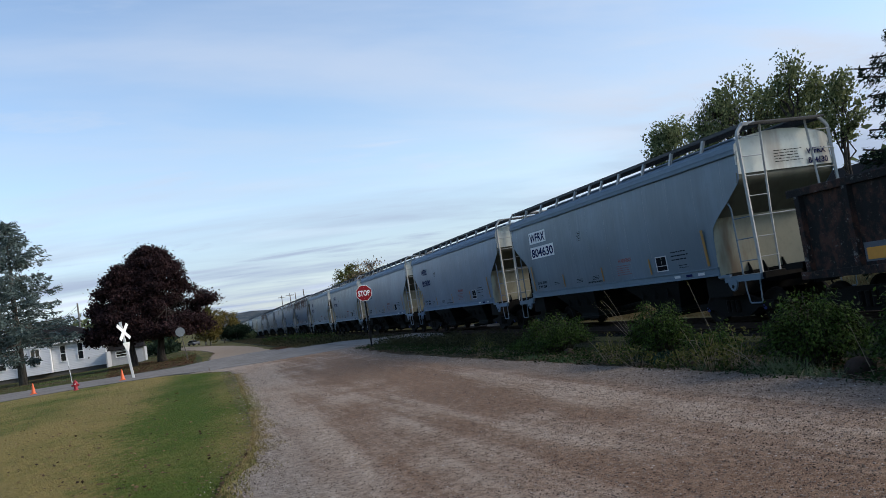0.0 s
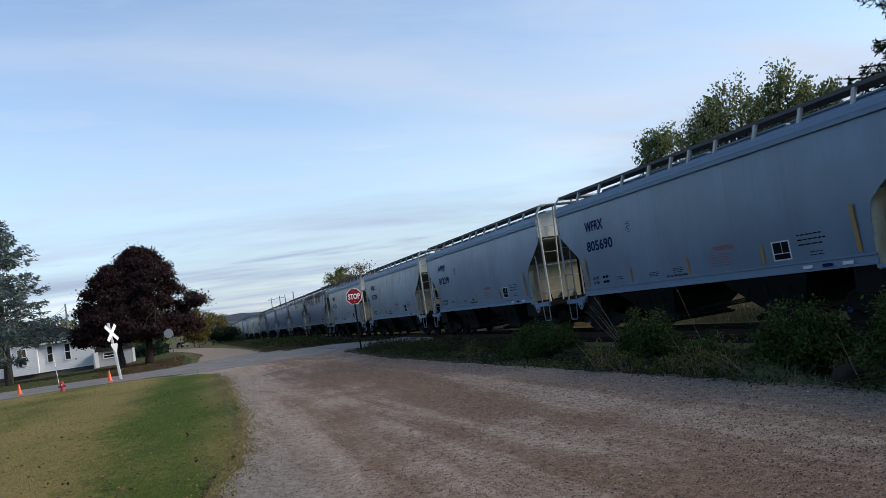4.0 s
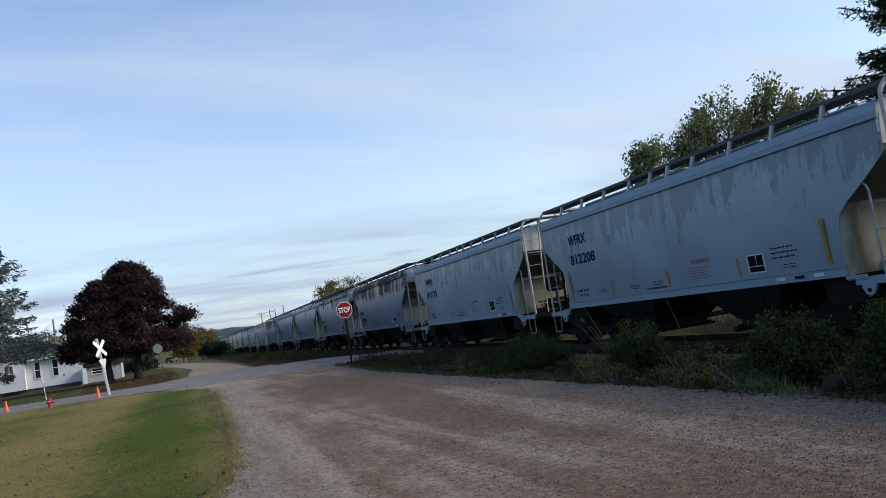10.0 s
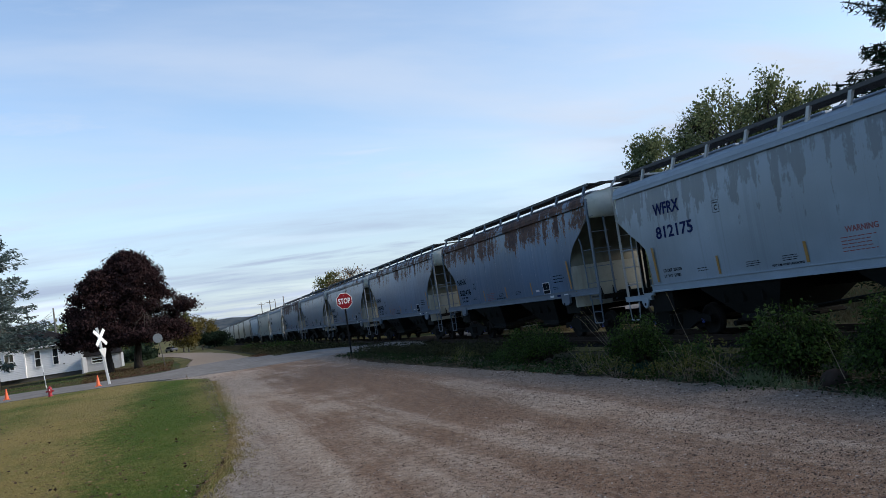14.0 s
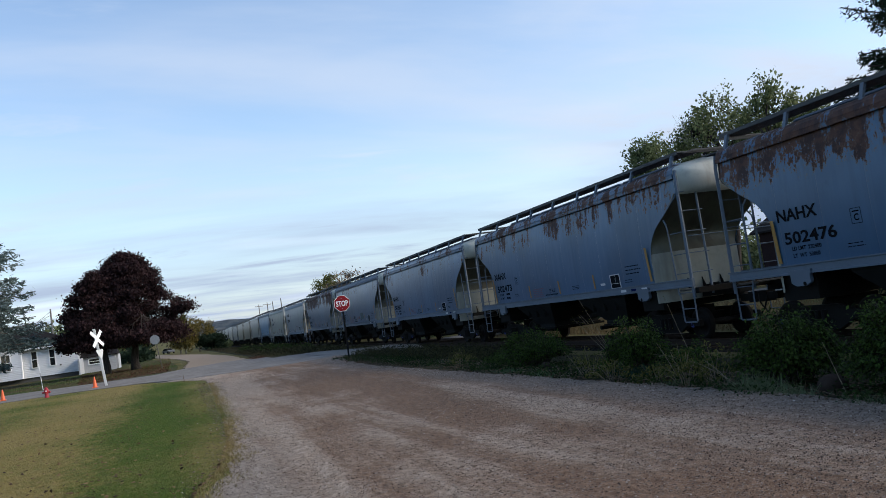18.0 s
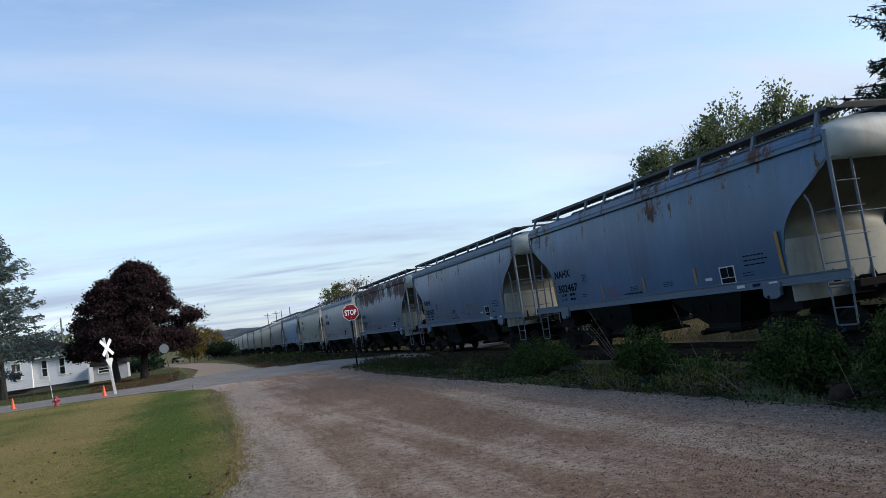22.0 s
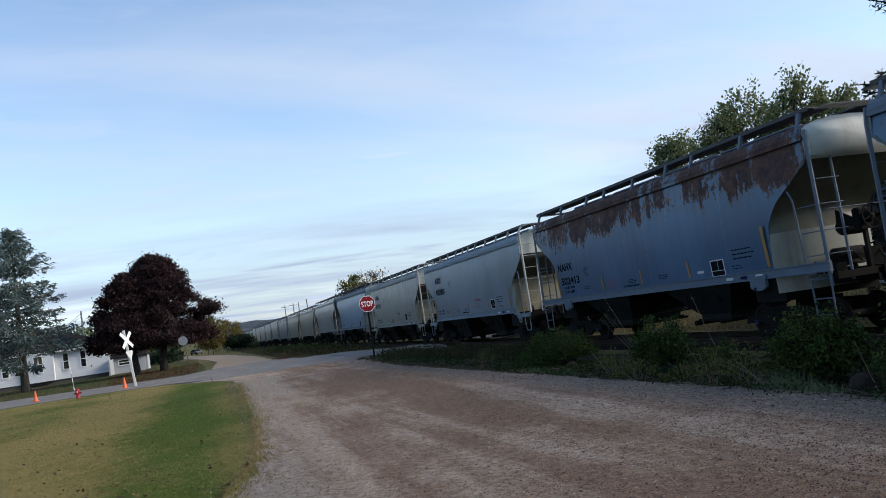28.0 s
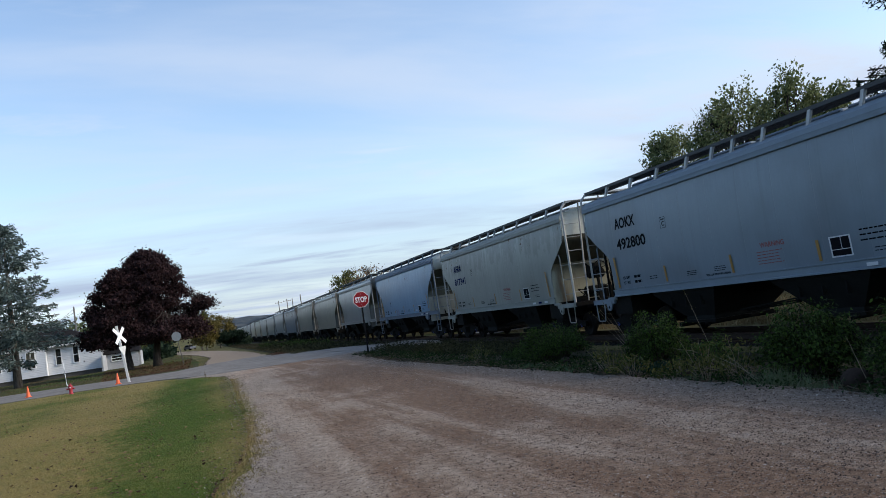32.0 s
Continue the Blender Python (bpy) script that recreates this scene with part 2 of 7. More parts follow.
def car_paint(name, base, streak=0.0, rust=0.0, fade=0.25, seed=0.0, gloss=(0.28, 0.6)):
    """Weathered enamel of a hopper car: faded paint, rain streaks and rust that start under the eave."""
    m = Mat(name, gloss[0], 0.0, gloss[1])
    streak_col = tuple(x * 0.40 for x in base)
    big = m.noise(0.35, 3, vec=m.coords(loc=(seed, 0, seed)))
    fine = m.noise(14, 4, vec=m.coords(loc=(seed, 0, 0)))
    c = m.mix(m.step(big, 0.35, 0.68), tuple(x * (1 - fade) for x in base), tuple(min(1, x * (1 + fade * 0.5)) for x in base))
    c = m.mix(m.math("MULTIPLY", fine, 0.22), c, tuple(x * 0.6 for x in base))
    z = m.axis("Z")
    # pale and dark rain runs
    run = m.noise(1.0, 5, 0.6, m.coords((3.4, 1, 0.24), (seed * 3, 0, 0)))
    gate = m.noise(1.0, 4, 0.65, m.coords((1.7, 1, 1.1), (seed * 5, 0, 3)))
    high = m.step(z, 2.0, 2.7)
    hang = m.math("ADD", m.math("MULTIPLY", run, 0.55), m.math("MULTIPLY", gate, 0.45))
    hang = m.math("ADD", hang, m.step(z, 2.2, 4.2, (-0.12, 0.055)))
    flaw = m.noise(1.0, 4, 0.7, m.coords((7.0, 1, 3.5), (seed, 0, 9)))
    hang = m.math("ADD", hang, m.math("MULTIPLY", m.math("SUBTRACT", flaw, 0.5), 0.16))
    s = m.math("MULTIPLY", m.math("MULTIPLY", m.step(hang, 0.50, 0.55), high), streak)
    c = m.mix(s, c, streak_col)
    s2 = m.math("MULTIPLY", m.step(m.noise(1.0, 4, 0.6, m.coords((6.0, 1, 0.10), (seed * 7, 0, 1))), 0.55, 0.75), 0.22 + 0.25 * streak)
    c = m.mix(s2, c, tuple(x * 0.55 for x in base))
    # weld seams every 1.3 m
    x = m.axis("X")
    w = m.math("ABSOLUTE", m.math("SUBTRACT", m.math("FRACT", m.math("DIVIDE", m.math("ADD", x, 40.0), 1.33)), 0.5))
    seam = m.step(w, 0.0, 0.012, (1, 0))
    c = m.mix(m.math("MULTIPLY", seam, 0.12), c, (0.1, 0.1, 0.1))
    if rust:
        # rust: broad blotches under the eave that break up into specks at their edges
        patch = m.noise(1.0, 3, 0.55, m.coords((0.50, 0, 0.55), (seed * 11, 0, 5)))
        comb = m.noise(1.0, 3, 0.6, m.coords((2.6, 0, 0.14), (seed * 2, 0, 2)))
        speck = m.noise(1.0, 4, 0.75, m.coords((11.0, 1, 6.5), (seed, 0, 2)))
        v = m.math("ADD", m.math("MULTIPLY", m.math("SUBTRACT", patch, 0.5), 2.2), m.math("MULTIPLY", m.math("SUBTRACT", comb, 0.5), 2.7))
        v = m.math("ADD", v, m.math("MULTIPLY", m.math("SUBTRACT", speck, 0.5), 2.1))
        v = m.math("ADD", v, m.step(z, 2.75, 3.75, (-1.1, 0.0)))
        v = m.math("ADD", v, m.step(z, 4.18, 4.30, (0.0, 0.12)))
        v = m.math("ADD", v, 0.58 * rust - 0.60)
        k = m.step(v, 0.0, 0.10)
        tint = m.mix(m.step(m.noise(3.0, 5, 0.7), 0.38, 0.66), (0.038, 0.017, 0.013), (0.090, 0.038, 0.021))
        tint = m.mix(m.math("MULTIPLY", m.step(v, 0.30, 0.02), 0.5), tint, (0.160, 0.078, 0.032))
        olive = m.math("MULTIPLY", m.step(v, -0.30, 0.02), m.step(speck, 0.42, 0.58))
        c = m.mix(m.math("MULTIPLY", olive, 0.35), c, (0.085, 0.075, 0.038))
        c = m.mix(m.math("MULTIPLY", k, 0.93), c, tint)
        m.rough(m.step(k, 0, 1, (gloss[0], 0.85)))
    m.color(c)
    wave = m.noise(1.0, 3, 0.55, m.coords((2.0, 1, 0.30), (seed * 13, 0, 4)))
    rip = m.noise(1.0, 2, 0.5, m.coords((4.6, 1, 0.35), (seed * 17, 0, 2)))
    dent = m.math("ADD", m.noise(0.9, 2), m.math("ADD", m.math("MULTIPLY", wave, 1.1), m.math("MULTIPLY", rip, 0.5)))
    m.bump(m.math("ADD", dent, m.math("MULTIPLY", seam, -0.25)), 0.60, 0.02)
    return m.m


def stained(name, base, stain, amount, seed=0.0):
    """End sheets: pale paint with brown runs from above."""
    m = Mat(name, 0.6)
    run = m.noise(1.0, 4, 0.6, m.coords((0.9, 1.25, 0.20), (seed, seed * 2, 0)))
    c = m.mix(m.math("MULTIPLY", m.step(run, 0.48, 0.66), amount), base, stain)
    c = m.mix(m.math("MULTIPLY", m.step(m.noise(5, 5, 0.65), 0.45, 0.75), 0.35), c, tuple(x * 0.55 for x in base))
    m.color(c)
    m.bump(m.noise(20, 3), 0.12, 0.004)
    return m.m


def gravel_material():
    """Packed gravel: grey-brown fines, reddish lanes worn along the way, and stones of all sizes."""
    m = Mat("packed_gravel", 0.95, 0, 0.10)
    lanes = m.noise(1.0, 4, 0.6, m.coords((0.07, 0.62, 1), (3, 0.4, 0)), 0.5)
    patch = m.noise(0.5, 6, 0.7)
    v = m.math("ADD", m.math("MULTIPLY", lanes, 0.62), m.math("MULTIPLY", patch, 0.45))
    v = m.math("ADD", v, m.step(m.axis("Y"), 1.0, 4.4, (-0.06, 0.08)))
    ruts = m.noise(1.0, 5, 0.65, m.coords((0.10, 2.4, 1), (1, 2.2, 0)), 0.3)
    v = m.math("ADD", v, m.math("MULTIPLY", m.math("SUBTRACT", ruts, 0.5), 0.34))
    red, grey = (0.250, 0.160, 0.106), (0.470, 0.372, 0.290)
    c = m.mix(m.step(v, 0.42, 0.64), grey, red)
    c = m.mix(m.step(m.math("ADD", m.axis("Y"), m.math("MULTIPLY", patch, 1.6)), 6.1, 6.9), c, (0.225, 0.184, 0.154))
    c = m.mix(m.math("MULTIPLY", m.step(m.math("ADD", m.axis("Y"), m.math("MULTIPLY", patch, 1.2)), 2.3, 0.9), 0.75), c, (0.285, 0.246, 0.212))
    clod = m.noise(9, 5, 0.75)
    c = m.mix(m.step(clod, 0.36, 0.64), m.mix(1.0, c, (0.72, 0.69, 0.67), "MULTIPLY"), m.mix(1.0, c, (1.24, 1.24, 1.24), "MULTIPLY"))
    grit = m.noise(70, 3, 0.8)
    c = m.mix(m.step(grit, 0.38, 0.64), m.mix(1.0, c, (0.72, 0.70, 0.68), "MULTIPLY"), m.mix(1.0, c, (1.22, 1.22, 1.22), "MULTIPLY"))
    # hollows painted dark for shade, and pale and dark stones pressed into the fines
    where = m.step(m.noise(1.6, 4, 0.7), 0.36, 0.66, (0.45, 1.0))
    pit = m.math("MULTIPLY", m.step(m.noise(48, 3, 0.75), 0.585, 0.64), where)
    c = m.mix(m.math("MULTIPLY", pit, 0.95), c, (0.036, 0.029, 0.020))
    for scale, part_, tint, amount in ((52, 0, (0.44, 0.38, 0.33), 0.55), (44, 1, (0.045, 0.032, 0.025), 0.8), (27, 2, (0.33, 0.28, 0.24), 0.5)):
        sv = m.node("ShaderNodeSeparateColor")
        m.link(m.voronoi(scale, out="Color"), sv.inputs[0])
        k = m.math("MULTIPLY", m.step(sv.outputs[part_], 0.86, 0.89), m.step(m.voronoi(scale), 0.42, 0.30))
        c = m.mix(m.math("MULTIPLY", k, amount), c, tint)
    m.color(c)
    m.bump(m.math("ADD", m.math("SUBTRACT", m.math("MULTIPLY", clod, 1.1), m.math("MULTIPLY", pit, 0.5)), grit), 0.9, 0.03)
    return m.m


def lawn_band(m, b):
    """Where the lawn is green: a strip along the lane, brown beyond it, greener again far out."""
    y = m.math("ADD", m.axis("Y"), m.math("MULTIPLY", m.math("SUBTRACT", b, 0.5), 1.3))
    k = m.math("SUBTRACT", m.step(y, -2.7, -0.8, (-0.11, 0.17)), m.step(y, -0.45, 0.45, (0.0, 0.16)))
    return m.math("ADD", k, m.step(y, -3.4, -5.4, (0.0, 0.09)))


def grass_ground(name, green, dry, soil, bias=0.0, band=None):
    m = Mat(name, 0.95, 0, 0.05)
    a = m.noise(0.22, 4, 0.6, m.coords((0.6, 1, 1)))
    b = m.noise(3.0, 5, 0.65)
    v = m.math("ADD", m.math("MULTIPLY", a, 0.75), m.math("MULTIPLY", b, 0.25))
    if band:
        v = m.math("ADD", v, lawn_band(m, b))
        v = m.math("ADD", v, m.math("MULTIPLY", m.math("SUBTRACT", m.noise(8.0, 5, 0.75), 0.5), 0.40))
    c = m.mix(m.step(v, 0.32 + bias, 0.66 + bias), dry, green)
    c = m.mix(m.math("MULTIPLY", m.step(m.noise(22, 4, 0.7), 0.48, 0.7), 0.6), c, soil)
    c = m.mix(m.math("MULTIPLY", m.step(m.noise(70, 2), 0.5, 0.8), 0.35), c, tuple(min(1, x * 1.7) for x in dry))
    m.color(c)
    m.bump(m.math("ADD", m.noise(45, 4, 0.7), m.noise(6, 3)), 0.8, 0.05)
    return m.m


def asphalt_material():
    m = Mat("worn_asphalt", 0.95, 0, 0.03)
    c = m.mix(m.step(m.noise(0.8, 5, 0.6), 0.35, 0.7), (0.172, 0.154, 0.136), (0.236, 0.212, 0.190))
    c = m.mix(m.math("MULTIPLY", m.step(m.noise(90, 2), 0.5, 0.75), 0.5), c, (0.26, 0.255, 0.25))
    c = m.mix(m.step(m.noise(2.5, 6, 0.75), 0.62, 0.72), c, (0.12, 0.09, 0.07))
    m.color(c)
    m.bump(m.noise(80, 3), 0.4, 0.01)
    return m.m


def leaf_material(name, dark, light, trans=0.35):
    """Thin leaves: each one its own shade, and some light comes through from behind."""
    m = Mat(name, 0.8, 0, 0.12)
    c = m.mix(m.island(), dark, light)
    m.color(c)
    back = m.node("ShaderNodeBsdfTranslucent")
    m.link(c, back.inputs["Color"])
    mixed = m.node("ShaderNodeMixShader")
    mixed.inputs[0].default_value = trans
    m.link(m.b.outputs[0], mixed.inputs[1])
    m.link(back.outputs[0], mixed.inputs[2])
    m.link(mixed.outputs[0], m.nt.nodes["Material Output"].inputs["Surface"])
    return m.m


def bark_material(name, a, b):
    m = Mat(name, 0.95, 0, 0.2)
    v = m.noise(1.0, 6, 0.7, m.coords((9, 9, 1.6)))
    m.color(m.mix(m.step(v, 0.3, 0.7), a, b))
    m.bump(v, 0.8, 0.03)
    return m.m


GRAVEL = gravel_material()
LAWN = grass_ground("lawn_turf", (0.054, 0.094, 0.015), (0.245, 0.188, 0.070), (0.075, 0.065, 0.028), 0.03, (-3.2, -0.6))
FIELD = grass_ground("dry_field", (0.045, 0.065, 0.020), (0.140, 0.115, 0.050), (0.07, 0.055, 0.03), 0.06)
VERGE = grass_ground("verge_soil", (0.020, 0.030, 0.010), (0.052, 0.040, 0.026), (0.024, 0.019, 0.015))
ASPHALT = asphalt_material()
# ballast base nearly black: the shade under the train is in its colour
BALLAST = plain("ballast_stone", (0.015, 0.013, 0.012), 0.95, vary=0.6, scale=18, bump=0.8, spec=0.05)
STEEL_RAIL = plain("rail_steel", (0.035, 0.024, 0.019), 0.8, 0.1, 0.4, 8, spec=0.1)
TIE_WOOD = plain("creosoted_wood", (0.030, 0.022, 0.017), 0.95, vary=0.5, scale=12, spec=0.05)
# black iron and wheel steel, darkened further for the shade under the cars
BLACK_IRON = plain("near_black_iron", (0.008, 0.0075, 0.007), 0.85, 0.0, 0.5, 10, spec=0.12)
WHEEL_STEEL = plain("shaded_wheel_steel", (0.010, 0.008, 0.007), 0.8, 0.0, 0.5, 10, spec=0.15)
GRATING = plain("galvanised_grating", (0.055, 0.058, 0.062), 0.75, 0.1, 0.3, 15)
LETTER_BLUE = plain("stencil_paint_blue_black", (0.009, 0.014, 0.066), 0.8, vary=0.3, spec=0.06)
LETTER_BLACK = plain("stencil_paint_black", (0.006, 0.006, 0.008), 0.8, vary=0.3, spec=0.06)
LETTER_RED = plain("stencil_paint_red", (0.20, 0.045, 0.045), 0.6, vary=0.3)
STENCIL_WHITE = plain("stencil_panel_white", (0.62, 0.64, 0.66), 0.6, vary=0.12)
REFLECTOR = plain("reflector_amber", (0.30, 0.155, 0.025), 0.5, vary=0.45, scale=9)
WHITE_DECAL = plain("decal_white", (0.50, 0.51, 0.53), 0.5, vary=0.1)
FADED_GREEN = plain("faded_green_scrawl", (0.055, 0.095, 0.105), 0.6, vary=0.35, scale=3)
HOSE_BLUE = plain("bearing_cap_blue", (0.02, 0.04, 0.20), 0.6, spec=0.3)

TRACK_Y = 15.45
RAIL_Z = -0.38
TRUCK_Z, AXLE_Z = RAIL_Z + 0.20, 0.26      # trucks hang with their axles 0.46 m above the rail
BASE = 1.24                               # half the distance between a truck's axles
CAR_L = 17.9
CAR0_X = -33.26 + 7.98     # middle of the first hopper at the start


def run(t):
    """How far the train has rolled after t seconds."""
    return 5.93 * t - 0.0033 * t * t


# ---------------------------------------------------------------- ground and roads
def patch_mesh(outline, z, step=0.0, wobble=0.0, thick=0.05, seed=1):
    """A flat sheet with the outline given, its edge broken up into an uneven line."""
    rnd = random.Random(seed)
    pts = []
    for (x0, y0), (x1, y1) in zip(outline, outline[1:] + outline[:1]):
        d = math.hypot(x1 - x0, y1 - y0)
        n = max(1, int(d / step)) if step else 1
        for i in range(n):
            s = i / n
            o = rnd.uniform(-wobble, wobble)
            pts.append((x0 + (x1 - x0) * s - (y1 - y0) / d * o, y0 + (y1 - y0) * s + (x1 - x0) / d * o))
    bm = bmesh.new()
    vs = [bm.verts.new((x, y, z)) for x, y in pts]
    low = [bm.verts.new((x, y, z - thick)) for x, y in pts]
    f = bm.faces.new(vs)
    for i in range(len(vs)):
        j = (i + 1) % len(vs)
        bm.faces.new((vs[i], low[i], low[j], vs[j]))
    bmesh.ops.triangulate(bm, faces=[f])
    bmesh.ops.recalc_face_normals(bm, faces=bm.faces)
    me = bpy.data.meshes.new("patch")
    bm.to_mesh(me)
    bm.free()
    return me


def structure(name, me, material, label):
    if isinstance(me, Mesh):
        me = me.data(name, material)
    else:
        me.materials.append(material)
    return tagged(new(name, me), label, kind="structure")


def ground_z(y):
    """The land falls half a metre from the lane to the rails and beyond."""
    k = min(1.0, max(0.0, (y - 7.0) / 5.5))
    return -0.06 - 0.53 * k * k * (3 - 2 * k)


def strip(name, x0, x1, y0, y1, lift, material, label, wob=0.0, seed=0):
    """A sheet that follows the fall of the land from y0 to y1."""
    rnd = random.Random(seed)
    m = Mesh()
    nx, ny = max(2, int(abs(x1 - x0) / 1.2)), 12
    rows = []
    for i in range(nx + 1):
        x = x0 + (x1 - x0) * i / nx
        a, b = y0 + rnd.uniform(-wob, wob), y1 + rnd.uniform(-wob, wob)
        row = []
        for j in range(ny + 1):
            y = a + (b - a) * j / ny
            bump = 0.05 * noise.noise((x * 0.9, y * 0.9, seed)) if wob and 0 < j < ny else 0.0
            row.append((x, y, ground_z(y) + lift + bump))
        rows.append(row)
    m.loft(rows, False)
    return structure(name, m, material, label)


def ground():
    # one sheet to the horizon, rising into low hills far off
    n, far = 90, 2600.0
    m = Mesh()
    ax = [math.copysign(abs(u) ** 2.2, u) * far for u in np.linspace(-1, 1, n)]
    ay = sorted(ax + [6.0, 7.0, 7.5, 8.0, 8.5, 9.0, 9.5, 10.0, 10.5, 11.0, 11.5, 12.0, 12.5])
    vs = []
    for y in ay:
        for x in ax:
            d = math.hypot(x, y)
            h = ground_z(y)
            if d > 500:
                k = min(1.0, (d - 500) / 900.0)
                h += k * (12 + 14 * noise.noise((x / 420.0, y / 420.0, 3.1)) + (14 if x < 0 else 0))
            vs.append((x, y, h))
    m.add(vs, [(j * n + i, j * n + i + 1, (j + 1) * n + i + 1, (j + 1) * n + i) for j in range(len(ay) - 1) for i in range(n - 1)])
    structure("ground", m, FIELD, "dry yellow-green autumn field grass to the horizon")
    # the gravel lane, 0.6 to 6.4 m beside the rails, flaring out to the road
    lane = [(30, -0.6), (-6, -0.15), (-9.2, 0.14), (-10.5, 0.42), (-12.9, 0.62), (-16, 0.74), (-21.4, 0.82), (-24, 0.9), (-32, 1.0), (-36, 0.9), (-38.5, 0.2), (-41.0, -1.2),
            (-41.0, 7.6), (-38.5, 7.5), (-36.5, 7.2), (-33, 6.6), (-27, 6.3), (-20, 6.48), (-14, 6.66), (-11, 6.85), (-9, 6.82), (-6, 6.78), (30, 6.8)]
    structure("gravel_road", patch_mesh(lane, 0.0, 0.35, 0.10, 0.08, 3), GRAVEL, "packed reddish-brown gravel lane with loose stones")
    road = [(-45.6, -70), (-45.8, -22), (-46.2, -10), (-46.0, -6), (-43.5, -2.0), (-40.3, 0.2), (-39.2, 2.5), (-39.0, 5), (-39.4, 7.2),
            (-53.9, 7.2), (-58, 5.5), (-60, 3.0), (-58.5, 0.5), (-54.5, -1.6), (-55.5, -4.6), (-58, -9), (-60, -14.6), (-60, -70)]
    structure("road", patch_mesh(road, 0.006, 0.8, 0.08, 0.08, 4), ASPHALT, "worn grey asphalt road crossing the railway")
    ramp = Mesh()
    rows = []
    for k in np.linspace(0, 1, 13):
        y = 7.2 + (TRACK_Y - 1.48 - 7.2) * k
        z = 0.006 - 0.386 * k * k * (3 - 2 * k)
        edge = [(-40.6 - 6.2 * k + o, y, z - d) for o, d in ((1.3, 0.30), (0.5, 0.10), (0.0, 0.0))]
        rows.append(edge + [(-40.6 - 6.2 * k - (10.9 - 2.2 * k) * q, y, z + 0.02 * math.sin(math.pi * q)) for q in np.linspace(0.1, 1, 7)])
    ramp.sheet(rows, (0, 0, -0.30))
    structure("road_ramp", ramp, ASPHALT, "asphalt road falling to the level crossing")
    strip("road_far", -46.8, -55.6, TRACK_Y + 1.5, 80, 0.066, ASPHALT, "asphalt road beyond the railway")
    drive = [(-57.0, 0.2), (-59.5, 4.6), (-66, 4.6), (-82, 4.6), (-110, 3.6), (-150, 1.0), (-260, -8), (-260, -13), (-150, -3.5), (-110, -0.3), (-82, 0.9), (-66, 0.4)]
    structure("gravel_drive", patch_mesh(drive, 0.0, 1.2, 0.15, 0.08, 5), plain("pale_gravel", (0.285, 0.218, 0.160), 0.95, vary=0.45, scale=1.6, bump=0.6, spec=0.1), "pale gravel track running on beyond the road")
    lawn = [(30, 0.3), (-6, 0.35), (-11, 0.8), (-16, 1.0), (-24, 1.15), (-32, 1.2), (-35.5, 1.1), (-38, 0.4), (-40.2, -0.4), (-43.6, -2.3), (-45.9, -6), (-46.0, -10), (-45.6, -22), (-45.4, -70), (30, -70)]
    structure("lawn", patch_mesh(lawn, -0.012, 0.5, 0.14, 0.05, 6), LAWN, "mown lawn, half dried brown and half green")
    yard = [(-54.7, -1.5), (-58, -0.4), (-70, -0.2), (-110, -1.6), (-150, -4.8), (-150, -60), (-59.8, -60), (-59.8, -14.6), (-57.8, -9), (-55.3, -4.6)]
    structure("yard", patch_mesh(yard, -0.02, 0.8, 0.15, 0.04, 7), grass_ground("leafy_turf", (0.046, 0.072, 0.018), (0.078, 0.060, 0.042), (0.050, 0.036, 0.026), -0.02), "shady yard turf strewn with fallen brown leaves")
    strip("verge", 30, -40.9, 6.1, 12.6, 0.03, VERGE, "rough weedy verge between the lane and the rails", 0.12, 8)
    strip("verge", -53.0, -300, 5.4, 12.6, 0.03, VERGE, "rough weedy verge beside the rails beyond the road", 0.2, 9)


ground()


# ---------------------------------------------------------------- railway
def railway():
    m = Mesh()
    b = RAIL_Z - 0.17
    prof = [(-2.9, b - 0.22), (-1.75, b - 0.02), (1.75, b - 0.02), (2.9, b - 0.22)]
    m.loft([[(x, TRACK_Y + y, z) for y, z in prof] for x in (120, -46.7)], False)
    m.loft([[(x, TRACK_Y + y, z) for y, z in prof] for x in (-55.8, -900)], False)
    structure("track_bed", m, BALLAST, "crushed-stone ballast bed under the rails, coloured dark for shade")
    track = thing("railway_track", "single railway track of rusty rails on dark wooden sleepers", "railway track", kind="structure")
    head = [(-0.036, 0.17), (0.036, 0.17), (0.036, 0.135), (0.01, 0.12), (0.01, 0.03), (0.07, 0.012), (0.07, 0.0), (-0.07, 0.0), (-0.07, 0.012), (-0.01, 0.03), (-0.01, 0.12), (-0.036, 0.135)]
    for s in (-1, 1):
        r = Mesh().prism([(TRACK_Y + s * 0.753 + y, z + b) for y, z in head], "x", -900, 120)
        part("rail", r, STEEL_RAIL, track)
    tie = Mesh().bevel_box(-0.115, 0.115, -1.3, 1.3, -0.14, 0.02, 0.012).data("sleeper", TIE_WOOD)
    x = 14.0
    rest = Mesh()
    while x > -200:
        if not -56 < x < -46.6:
            if x > -75:
                part("sleeper", tie, None, track, at=pose(x, TRACK_Y, b - 0.008, 0, 0, random.uniform(-1, 1)))
            else:
                rest.box(x - 0.11, x + 0.11, TRACK_Y - 1.3, TRACK_Y + 1.3, b - 0.1, b + 0.012)
        x -= 0.54
    part("sleepers_far", rest, TIE_WOOD, track)["kind"] = "stuff"
    # wooden crossing panels, flush with the road
    cross = thing("level_crossing", "plank level crossing let into the asphalt road", "level crossing", kind="structure")
    for y0, y1 in ((-1.45, -0.83), (-0.66, -0.24), (-0.21, 0.21), (0.24, 0.66), (0.83, 1.45)):
        part("plank", Mesh().bevel_box(-55.8, -46.7, TRACK_Y + y0, TRACK_Y + y1, b, b + 0.165, 0.01), TIE_WOOD, cross)


railway()


